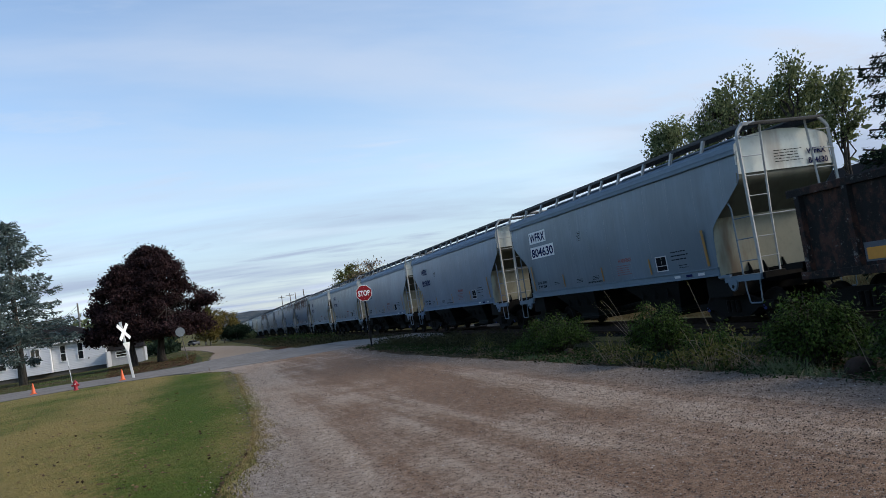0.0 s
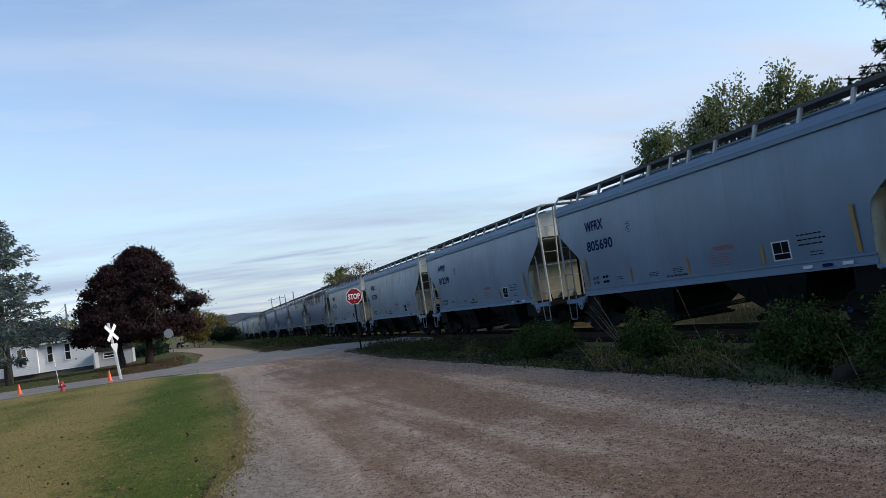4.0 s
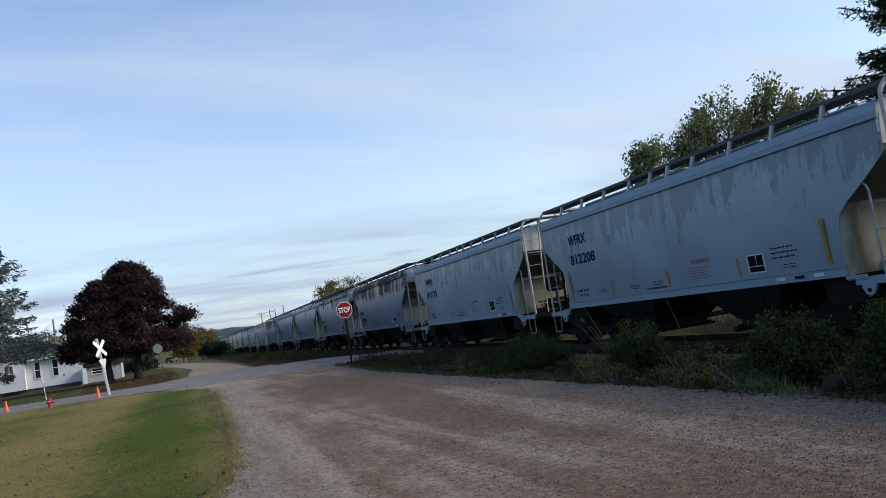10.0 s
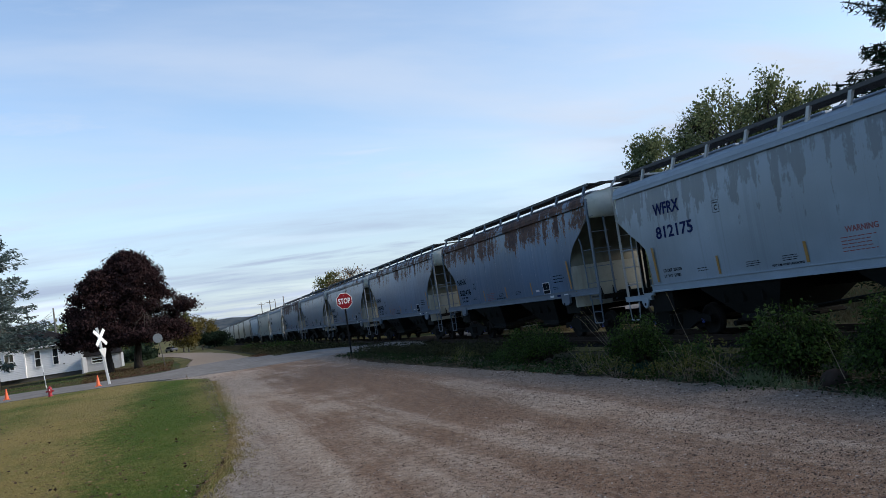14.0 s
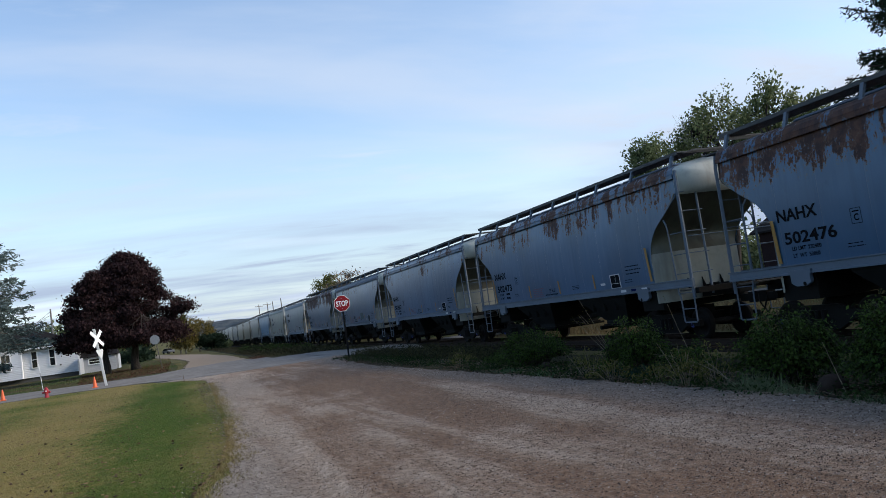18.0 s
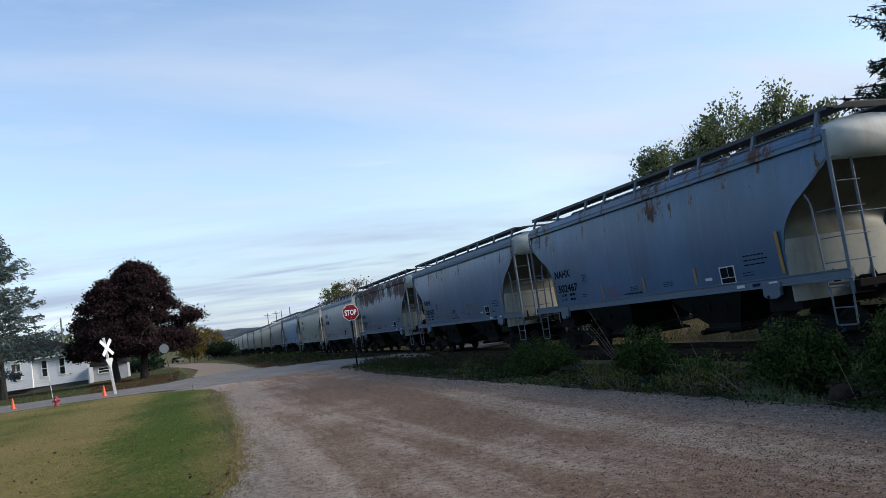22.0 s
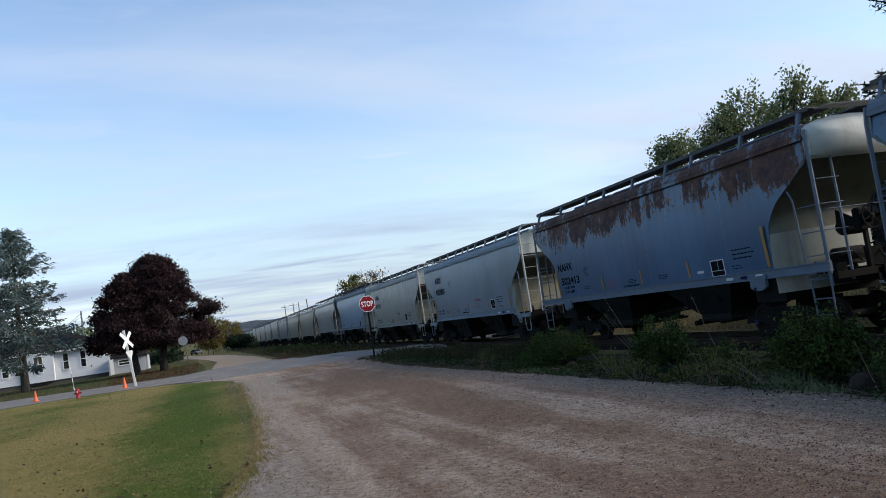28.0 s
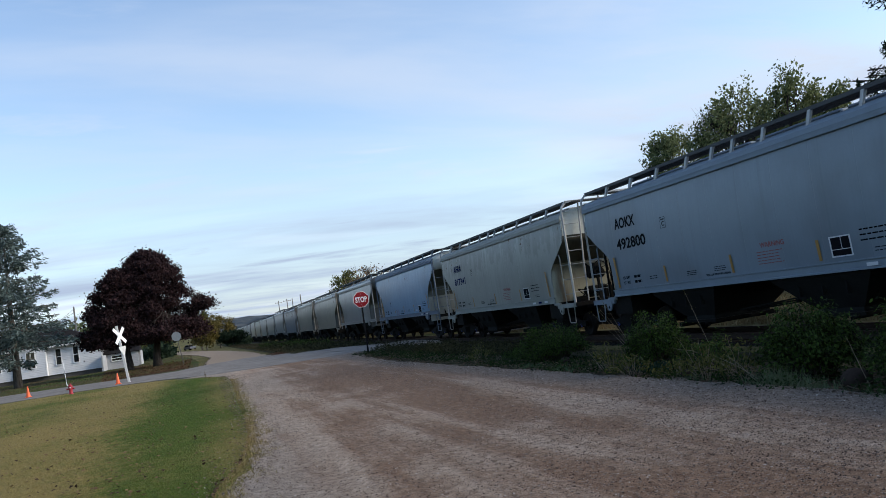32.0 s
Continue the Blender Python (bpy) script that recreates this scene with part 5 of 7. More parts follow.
def broadleaf(name, label, at, height, crown, trunk_r, bark, leaf, tips, per_tip, leaf_len, seed, spread=0.55, fork=0.3, bare=0, skew=0.0, plume=None, skirt=0.0, cone=False):
    """A tree with trunk, limbs and twigs; crown: centre height, radius x, radius y, radius z; bare: tips with twigs only."""
    rng = np.random.default_rng(seed)
    tree = thing(name, label, "tree", at)
    ch, rx, ry, rz = crown
    wood = Mesh()
    top = height * 0.72
    trunk = limb_points((0, 0, -0.3), (skew, 0, top), 0, rng, 7, 0.02)
    radii = [trunk_r * (1.35 if i == 0 else 1.0) * (1 - 0.8 * i / 7) for i in range(8)]
    wood.tube(trunk, radii, 9)
    part("trunk", wood, bark, tree, smooth=True)
    limbs, centres = Mesh(), []
    mains = []
    for i in range(max(7, tips // 9)):
        z0 = height * rng.uniform(fork * 0.7, 0.68)
        base = np.array(trunk[min(7, int(7 * z0 / top))])
        base[2] = z0
        a = rng.uniform(0, 2 * math.pi)
        q = rng.uniform(0.55, 0.8)
        el = rng.uniform(-0.5, 1.0)
        c = math.sqrt(max(0, 1 - el * el))
        end = np.array([rx * q * c * math.cos(a) + skew, ry * q * c * math.sin(a), ch + rz * q * el])
        pts = limb_points(base, end, 0.05 * height, rng)
        r0 = trunk_r * rng.uniform(0.28, 0.45)
        limbs.tube(pts, [r0 * (1 - 0.75 * j / 6) for j in range(7)], 6)
        mains.append(pts)
    for i in range(tips + bare):
        is_bare = i >= tips
        el = rng.uniform(-0.92, 1.0)
        a = rng.uniform(0, 2 * math.pi)
        if is_bare:
            a = rng.uniform(2.6, 3.9)
            el = rng.uniform(0.1, 0.85)
        c = math.sqrt(max(0, 1 - el * el))
        q = rng.uniform(0.35, 1.0) ** 0.5 * (1 + 0.16 * noise.noise((3 * math.cos(a) * c, 3 * math.sin(a) * c, 3 * el + seed)))
        if is_bare:
            q = rng.uniform(0.75, 1.10)
        end = np.array([rx * q * c * math.cos(a) + skew, ry * q * c * math.sin(a), ch + rz * q * el])
        if cone:               # widest low down, drawn in towards the top
            h = rng.uniform(0.0, 1.0) ** 1.15
            r = min(1.0, 0.80 + h) * min(1.0, 1.28 * (1 - h) ** 0.62 + 0.05)
            q = rng.uniform(0.30, 1.0) ** 0.45 * (1 + 0.42 * noise.noise((2.4 * math.cos(a), 2.4 * math.sin(a), 5 * h + seed)))
            end = np.array([rx * r * q * math.cos(a) + skew, ry * r * q * math.sin(a), ch - rz + 2 * rz * h - 0.5 * (1 - h) * q])
        if end[2] < skirt:
            end[2] = skirt + rng.uniform(0.0, 1.2)
        m = min(mains, key=lambda pp: min(np.linalg.norm(np.array(x) - end) for x in pp[3:]))
        st = np.array(min(m[2:], key=lambda x: np.linalg.norm(np.array(x) - end)))
        pts = limb_points(st, end, 0.1, rng, 4, 0.08)
        limbs.tube(pts, [trunk_r * (0.05 if is_bare else 0.11) * (1 - 0.85 * j / 4) for j in range(5)], 4)
        if is_bare:
            for _ in range(12):
                b0 = np.array(pts[rng.integers(1, 5)])
                limbs.tube([tuple(b0), tuple(b0 + rng.normal(size=3) * 0.18 + [-0.05, 0, 0.18]), tuple(b0 + rng.normal(size=3) * 0.34 + [-0.15, 0, 0.40])], [0.010, 0.007, 0.004], 3)
        else:
            centres += [end, end * 0.55 + np.array(pts[3]) * 0.45] if cone or plume is not None else [end, np.array(pts[3]), np.array(pts[4]) * 0.5 + np.array(pts[3]) * 0.5, np.array(pts[2])]
    part("branching", limbs, bark, tree, smooth=True)
    cs = np.array(centres)
    pick = cs[rng.integers(0, len(cs), size=len(cs) * per_tip)]
    off = rng.normal(size=pick.shape) * np.array([spread, spread, spread * 0.6])
    lean = (0, 0, -0.25)
    if plume is not None:      # sprays that sweep up and outwards
        out = pick - np.array([skew, 0, ch - 0.6 * rz])
        out /= np.linalg.norm(out, axis=1)[:, None] + 1e-9
        way = np.asarray(plume) + 0.55 * out
        off = off + way * rng.uniform(-0.6, 0.6, size=(len(pick), 1))
        lean = way * 0.8
    part("crown", leaf_mesh("crown", pick + off, leaf_len, leaf_len * 0.62, rng, leaf, lean, level=0.5 if cone else 0.0), None, tree)
    return tree


def spruce(name, label, at, height, radius, bark, leaf, seed, low=1.6, whorls=30, twigs=26, size=0.34, gaps=0.25, ring=6, tilt=0.0):
    """A conifer: straight trunk, whorls of drooping boughs, each a fan of needled twigs."""
    rng = np.random.default_rng(seed)
    tree = thing(name, label, "tree", at)
    part("trunk", Mesh().tube([(0, 0, -0.3), (0.02, 0, height * 0.4), (0, 0.03, height * 0.97)], [height * 0.026, height * 0.016, 0.03], 9), bark, tree, smooth=True)
    boughs, needles, lean = Mesh(), [], []
    for i in range(whorls):
        s = (i + rng.uniform(-0.3, 0.3)) / whorls
        z0 = low + (height * 0.98 - low) * s
        n = ring if s < 0.75 else ring - 1
        for k in range(n):
            if rng.uniform() < gaps * (1 - s):
                continue
            a = 2 * math.pi * (k + rng.uniform(-0.35, 0.35)) / n + i * 0.9
            L = radius * (1.0 - s) ** 0.72 * rng.uniform(0.7, 1.15) + 0.25
            rise = (0.05 * L if s < 0.6 else 0.35 * L) + tilt * L * rng.normal()
            dirn = np.array([math.cos(a), math.sin(a), 0])
            pts = []
            for j in range(6):
                q = j / 5
                p = np.array([0, 0, z0]) + dirn * L * q + np.array([0, 0, rise * q - 0.30 * L * q * (1 - q * 0.75) * (1.2 - s)])
                pts.append(tuple(p))
            boughs.tube(pts, [0.05 * (1 - s) + 0.012 - 0.008 * j / 5 for j in range(6)], 4)
            side = np.array([-dirn[1], dirn[0], 0])
            cnt = int(twigs * (0.35 + L / radius))
            q = rng.uniform(0.18, 1.0, size=cnt)
            base = np.array([np.array(pts[int(5 * x * 0.999)]) * (1 - (5 * x * 0.999) % 1) + np.array(pts[int(5 * x * 0.999) + 1]) * ((5 * x * 0.999) % 1) for x in q])
            w = rng.uniform(-1, 1, size=(cnt, 1)) * (0.30 * L * (1.05 - q[:, None]) + 0.10)
            drop = -np.abs(rng.normal(size=(cnt, 1))) * 0.16
            p = base + side * w + np.array([0, 0, 1]) * drop
            needles.append(p)
            lean.append(np.tile(dirn * 0.9 + np.array([0, 0, -0.45]), (cnt, 1)) + side * np.sign(w) * 0.7)
    part("branching", boughs, bark, tree)
    pts, ln = np.concatenate(needles), np.concatenate(lean)
    rep = 3
    pts = np.repeat(pts, rep, 0) + rng.normal(size=(len(pts) * rep, 3)) * size * 0.30
    part("crown", leaf_mesh("crown", pts, size, size * 0.26, rng, leaf, np.repeat(ln, rep, 0)), None, tree)
    return tree


def shrub(label, at, rx, ry, h, leaf, stem, count, leaf_len, seed, category="bush", upright=0.0):
    """A leafy bush of arching stems with leaves on their outer halves."""
    rng = np.random.default_rng(seed)
    bush = thing("bush", label, category, at)
    stems, pts = Mesh(), []
    n = max(18, count // 90)
    for i in range(n):
        a = rng.uniform(0, 2 * math.pi)
        r = rng.uniform(0.15, 1.0) ** 0.6
        end = np.array([rx * r * math.cos(a), ry * r * math.sin(a), h * (1 - 0.75 * r ** 2.2) * rng.uniform(0.55, 1.12)])
        base = np.array([end[0] * 0.25, end[1] * 0.25, -0.05])
        line = limb_points(base, end, 0.18 * h, rng, 5, 0.05)
        thin = 0.35 if category == "weed" else 0.8
        stems.tube(line, [thin * r for r in (0.014, 0.012, 0.010, 0.008, 0.006, 0.004)], 4)
        nodes = 7 if category == "weed" else 4
        for j in range(nodes):             # leaves stand in tufts along the stem, thickest at its tip
            q = (0.30 + 0.70 * ((j + rng.uniform(0.4, 1.0)) / nodes) ** 0.7) * 4.99
            p0, p1 = np.array(line[int(q)]), np.array(line[int(q) + 1])
            c = p0 + (p1 - p0) * (q % 1)
            k = max(3, int(count / n / nodes))
            pts += list(c + rng.normal(size=(k, 3)) * np.array([1.0, 1.0, 0.6]) * 0.075 * (0.5 + h * 0.5))
    pts = np.array(pts)
    pts[:, 2] = np.maximum(pts[:, 2], 0.02)
    part("twiggery", stems, stem, bush)
    if category == "weed":
        part("foliage", leaf_mesh("foliage", pts, leaf_len, leaf_len * 0.45, rng, leaf, (0, 0, upright - 0.75)), None, bush)
    else:
        out = pts * np.array([1.0, 1.0, 0.0])
        out = out / (np.linalg.norm(out, axis=1)[:, None] + 1e-9)
        part("foliage", leaf_mesh("foliage", pts, leaf_len, leaf_len * 0.48, rng, leaf, out * 0.9 + np.array([0, 0, -0.55]), level=0.55), None, bush)
    return bush


BARK_GREY = bark_material("grey_bark", (0.055, 0.048, 0.042), (0.15, 0.135, 0.12))
BARK_DARK = bark_material("dark_bark", (0.025, 0.02, 0.018), (0.07, 0.058, 0.05))
LEAF_CRIMSON = leaf_material("crimson_leaf", (0.011, 0.008, 0.010), (0.072, 0.038, 0.038), 0.25)
LEAF_GREEN = leaf_material("maple_leaf_green", (0.045, 0.066, 0.030), (0.215, 0.240, 0.115), 0.45)
LEAF_YELLOW = leaf_material("leaf_turning_yellow", (0.06, 0.054, 0.016), (0.215, 0.160, 0.045))
LEAF_BUSH = leaf_material("bush_leaf", (0.003, 0.006, 0.002), (0.058, 0.101, 0.019), 0.2)
LEAF_PALE = leaf_material("weed_leaf_yellow_green", (0.03, 0.040, 0.011), (0.135, 0.130, 0.040))
LEAF_WEED = leaf_material("low_weed_leaf", (0.006, 0.014, 0.004), (0.030, 0.054, 0.012), 0.2)
LEAF_ASH = leaf_material("ash_leaf_turning", (0.045, 0.058, 0.018), (0.205, 0.190, 0.065))
NEEDLE_BLUE = leaf_material("blue_spruce_needles", (0.040, 0.062, 0.058), (0.185, 0.235, 0.220))
NEEDLE_DARK = leaf_material("dark_spruce_needles", (0.008, 0.016, 0.010), (0.035, 0.055, 0.030))
STALK = plain("dry_stalk", (0.175, 0.138, 0.094), 0.9, vary=0.4)


def trees():
    spruce("spruce_tree", "tall blue-grey spruce with drooping boughs beside the white house", pose(-79, -15.6, 0), 15.0, 6.0, BARK_GREY, NEEDLE_BLUE, 11, 2.7, 25, 44, 0.44, 0.34, tilt=0.06)
    broadleaf("maple_tree", "broad dark crimson maple with a dense round crown", pose(-80, -6.4, 0), 9.6, (5.2, 3.7, 3.8, 4.1), 0.34, BARK_DARK, LEAF_CRIMSON, 230, 120, 0.24, 21, 0.34, 0.28, skirt=2.5, cone=True)
    broadleaf("maple_tree", "tall dark crimson maple standing behind the road sign", pose(-81, -3.9, 0), 11.8, (6.0, 4.4, 5.0, 4.9), 0.40, BARK_DARK, LEAF_CRIMSON, 330, 120, 0.24, 22, 0.36, 0.28, skirt=2.5, cone=True)
    up = (0.45, 0.0, 0.50)
    broadleaf("maple_tree", "small green maple at the end of the row behind the rails", pose(-47.2, 33, -0.6), 12.2, (9.6, 1.9, 1.9, 2.3), 0.24, BARK_DARK, LEAF_GREEN, 85, 44, 0.19, 28, 0.22, 0.4, 0, 0.0, (-0.3, 0.0, 0.35))
    broadleaf("maple_tree", "green maple with thinning top and some bare branches", pose(-40.4, 33, -0.6), 13.4, (9.0, 3.1, 3.2, 3.6), 0.36, BARK_DARK, LEAF_GREEN, 165, 40, 0.19, 23, 0.22, 0.4, 110, 0.9, up)
    broadleaf("maple_tree", "green maple with upswept branches", pose(-35.6, 33, -0.6), 12.8, (9.2, 1.5, 1.6, 3.2), 0.30, BARK_DARK, LEAF_GREEN, 85, 46, 0.19, 24, 0.20, 0.4, 0, 0.3, (0.55, 0.0, 0.55))
    broadleaf("maple_tree", "slim green maple beside the taller ones", pose(-32.7, 33, -0.6), 11.0, (8.6, 0.8, 0.9, 2.0), 0.18, BARK_DARK, LEAF_GREEN, 30, 40, 0.19, 29, 0.16, 0.4, 0, 0.3, (0.6, 0.0, 0.45))
    spruce("spruce_tree", "dark green spruce behind the railway", pose(-18.8, 26, -0.6), 15.6, 5.3, BARK_DARK, NEEDLE_DARK, 12, 1.0, 62, 110, 0.20, 0.0, ring=9, tilt=0.08)
    broadleaf("shade_tree", "dense dark green tree behind the railway", pose(-22.5, 31, -0.6), 8.0, (4.6, 3.4, 3.4, 3.0), 0.25, BARK_DARK, LEAF_BUSH, 90, 40, 0.22, 25, 0.4, 0.25)
    broadleaf("ash_tree", "green tree turning yellow behind the train", pose(-148, 28, -0.6), 12.4, (8.4, 3.9, 3.6, 4.0), 0.28, BARK_GREY, LEAF_ASH, 50, 24, 0.32, 26, 0.45, 0.4)
    broadleaf("ash_tree", "nearly bare grey tree behind the train", pose(-130, 28, -0.6), 11.4, (7.6, 4.4, 4.2, 3.6), 0.28, BARK_GREY, plain("sparse_brown_leaf", (0.19, 0.13, 0.08), 0.8), 70, 4, 0.35, 27, 0.6, 0.35, 60)
    for k, (x, y, h, r, lf, lab) in enumerate(((-170, 4.2, 7.0, 4.0, LEAF_YELLOW, "yellow autumn tree beside the gravel track"), (-164, 1.4, 5.0, 2.8, LEAF_YELLOW, "yellow-leaved young tree beside the gravel track"), (-166, 6.6, 3.2, 3.0, NEEDLE_DARK, "low dark green thicket tree beside the rails"), (-182, 0.5, 9.4, 2.8, LEAF_PALE, "tall thin tree with pale leaves"))):
        broadleaf("roadside_tree", lab, pose(x, y, 0), h, (h * 0.56, r, r, h * 0.46), 0.14, BARK_GREY, lf, 46, 26, 0.36, 40 + k, 0.45, 0.2)
    # hedgerow and woods behind the houses, too many to count
    rng = np.random.default_rng(5)
    for name, x0, x1, y0, y1, h0, h1, n, lf, lab in (
            ("hedgerow", -235, -215, -80, -8, 3.5, 7.0, 60, LEAF_PALE, "line of pale green and yellow trees far behind the house"),
            # tall row, mostly hidden; height and reach added to darken the cars' reflections
            ("hedgerow", -240, -222, -110, -9, 9, 12, 95, LEAF_GREEN, "tall trees far behind the house, extended to darken the train's reflections"),
            ("hedgerow", -50, 4, 50, 56, 6.0, 9.0, 70, LEAF_GREEN, "green garden hedge and shrubs behind the railway"),
            ("hedgerow", -98, -50, 50, 57, 4.2, 6.2, 110, LEAF_GREEN, "row of garden trees beyond the field behind the railway"),
            ("hedgerow", -31, 4, 35, 39, 4.0, 6.5, 46, LEAF_GREEN, "tall green hedge behind the railway"),
            ("hedgerow", -146, -134, -15, -5.0, 1.6, 3.2, 34, NEEDLE_DARK, "dark hedge behind the maples"),
            ("hedgerow", -162, -152, -6.4, -4.6, 1.2, 2.2, 12, NEEDLE_DARK, "dark scrub beside the gravel track"),
            ("hedgerow", -230, -178, 7, 11, 0.8, 1.6, 40, LEAF_GREEN, "scrub along the far railway bank"),
            ("scrub", -190, -38, 18.6, 25, 1.1, 2.0, 230, NEEDLE_DARK, "dark scrub along the far side of the rails"),
            ("far_woods", -900, -420, -700, -40, 7, 13, 330, LEAF_GREEN, "distant autumn woods beyond the fields"),
            # out of view: added to block the low sky that the cars reflect
            ("woods", -230, 90, -84, -62, 9, 14, 260, LEAF_GREEN, "unseen belt of trees behind the lawn, added to dim the train's reflections")):
        pts = []
        for _ in range(n):
            x, y, h = rng.uniform(x0, x1), rng.uniform(y0, y1), rng.uniform(h0, h1)
            d = math.hypot(x, y)
            g = 0.0 if d < 500 else 0.85 * min(1.0, (d - 500) / 900.0) * 24
            m = 130 if h < 9 else 220
            q = rng.normal(size=(m, 3)) * np.array([h * 0.24, h * 0.24, h * 0.24]) + np.array([x, y, g + h * 0.5])
            pts.append(q)
        big = 0.5 if h1 < 9 else 1.3
        tagged(new(name, leaf_mesh(name, np.concatenate(pts), big, big * 0.7, rng, lf)), lab, kind="stuff")


trees()


def verge_plants():
    spec = [(-17.6, 8.1, 1.15, 0.9, 0.95, 15000, 0.050, 1), (-12.4, 7.7, 0.8, 0.6, 1.0, 10000, 0.050, 2), (-11.0, 7.7, 0.7, 0.5, 0.62, 3400, 0.05, 3),
            (-8.75, 7.75, 0.78, 0.7, 1.02, 14000, 0.052, 4), (-6.85, 7.9, 0.75, 0.8, 1.20, 15000, 0.052, 5), (-5.6, 7.8, 1.0, 0.9, 1.25, 16000, 0.052, 6), (-20.4, 8.3, 0.7, 0.5, 0.30, 2000, 0.05, 7)]
    for x, y, rx, ry, h, n, l, sd in spec:
        shrub("leafy green bush on the verge by the rails", pose(x, y, ground_z(y) + 0.03), rx, ry, h, LEAF_BUSH, BARK_DARK, n, l, 60 + sd)
    for x, y, h, sd in ((-13.3, 7.2, 0.62, 1), (-10.1, 7.0, 0.66, 2), (-12.0, 6.9, 0.40, 3), (-9.6, 7.2, 0.60, 4), (-21.5, 7.6, 0.4, 5), (-10.9, 7.05, 0.35, 6)):
        shrub("yellowing weed clump with thin stems", pose(x, y, ground_z(y) + 0.03), 0.5, 0.4, h, LEAF_PALE, STALK, 280, 0.055, 80 + sd, "weed", 0.3)
    # dry stalks leaning out of the bushes
    rng = np.random.default_rng(9)
    for x, y, tx, ty, tz, bow in ((-13.2, 7.9, -14.99, 7.9, 0.99, 0.0), (-13.25, 7.9, -14.83, 7.95, 1.05, 0.0), (-13.2, 7.95, -14.66, 7.9, 1.07, 0.02), (-13.3, 7.9, -14.69, 7.9, 1.45, 0.03),
                                  (-10.9, 7.9, -11.6, 7.9, 1.24, -0.05), (-10.2, 7.5, -12.38, 7.8, 0.25, 0.15), (-9.5, 7.3, -11.9, 7.6, 0.34, 0.12), (-8.6, 6.9, -9.9, 7.0, 0.33, 0.06), (-8.8, 6.9, -9.6, 7.0, 0.36, 0.05),
                                  (-9.4, 7.2, -11.0, 7.3, 0.06, 0.08), (-13.6, 7.2, -14.25, 7.2, 0.40, 0.02), (-7.3, 7.2, -7.55, 7.2, 0.58, 0.02), (-10.5, 7.2, -11.0, 7.2, 0.58, 0.04), (-12.2, 7.1, -12.5, 7.0, 0.42, 0.05)):
        st = thing("dry_stalk", "dry bent weed stalk leaning from the verge", "weed stalk", pose(x, y, ground_z(y)))
        pts = limb_points((0, 0, 0), (tx - x, ty - y, tz - ground_z(y)), bow, rng, 6, 0.008)
        m = Mesh().tube(pts, [0.0065, 0.006, 0.005, 0.004, 0.0035, 0.003, 0.002], 5)
        part("stem", m, STALK, st)
        p = np.array([np.array(pts[-1 - i % 3]) for i in range(14)]) + rng.normal(size=(14, 3)) * 0.04
        part("seed_head", leaf_mesh("seed_head", p, 0.030, 0.013, rng, LEAF_PALE), None, st)["kind"] = "stuff"


verge_plants()


def blades(name, label, n, place, length, width, material, seed, lean=0.5):
    """Grass: one thin bent blade (two triangles) for each place that place(rng, n) gives."""
    rng = np.random.default_rng(seed)
    p = place(rng, n)
    n = len(p)
    L = length * rng.uniform(0.5, 1.4, size=(n, 1))
    a = rng.uniform(0, 2 * math.pi, size=n)
    side = np.stack([np.cos(a), np.sin(a), np.zeros(n)], 1) * width / 2
    tip = np.concatenate([rng.normal(size=(n, 2)) * lean, np.ones((n, 1))], 1)
    tip = tip / np.linalg.norm(tip, axis=1)[:, None] * L
    v = np.stack([p - side, p + side, p + tip], 1).reshape(-1, 3)
    me = bpy.data.meshes.new(name)
    me.from_pydata(v.tolist(), [], np.arange(3 * n).reshape(-1, 3).tolist())
    me.materials.append(material)
    me.update()
    return tagged(new(name, me), label, kind="stuff")


def grass_material(name, green, dry, bias, band=None):
    m = Mat(name, 0.8, 0, 0.08)
    a = m.noise(0.22, 4, 0.6, m.coords((0.6, 1, 1)))
    b = m.noise(3.0, 5, 0.65)
    v = m.math("ADD", m.math("MULTIPLY", a, 0.75), m.math("MULTIPLY", b, 0.25))
    if band:
        v = m.math("ADD", v, lawn_band(m, b))
        v = m.math("ADD", v, m.math("MULTIPLY", m.math("SUBTRACT", m.noise(8.0, 5, 0.75), 0.5), 0.40))
    k = m.step(v, 0.32 + bias, 0.66 + bias)
    c = m.mix(k, dry, green)
    c = m.mix(m.math("MULTIPLY", m.island(), 0.18), c, tuple(min(1, x * 1.6) for x in dry))
    m.color(c)
    return m.m


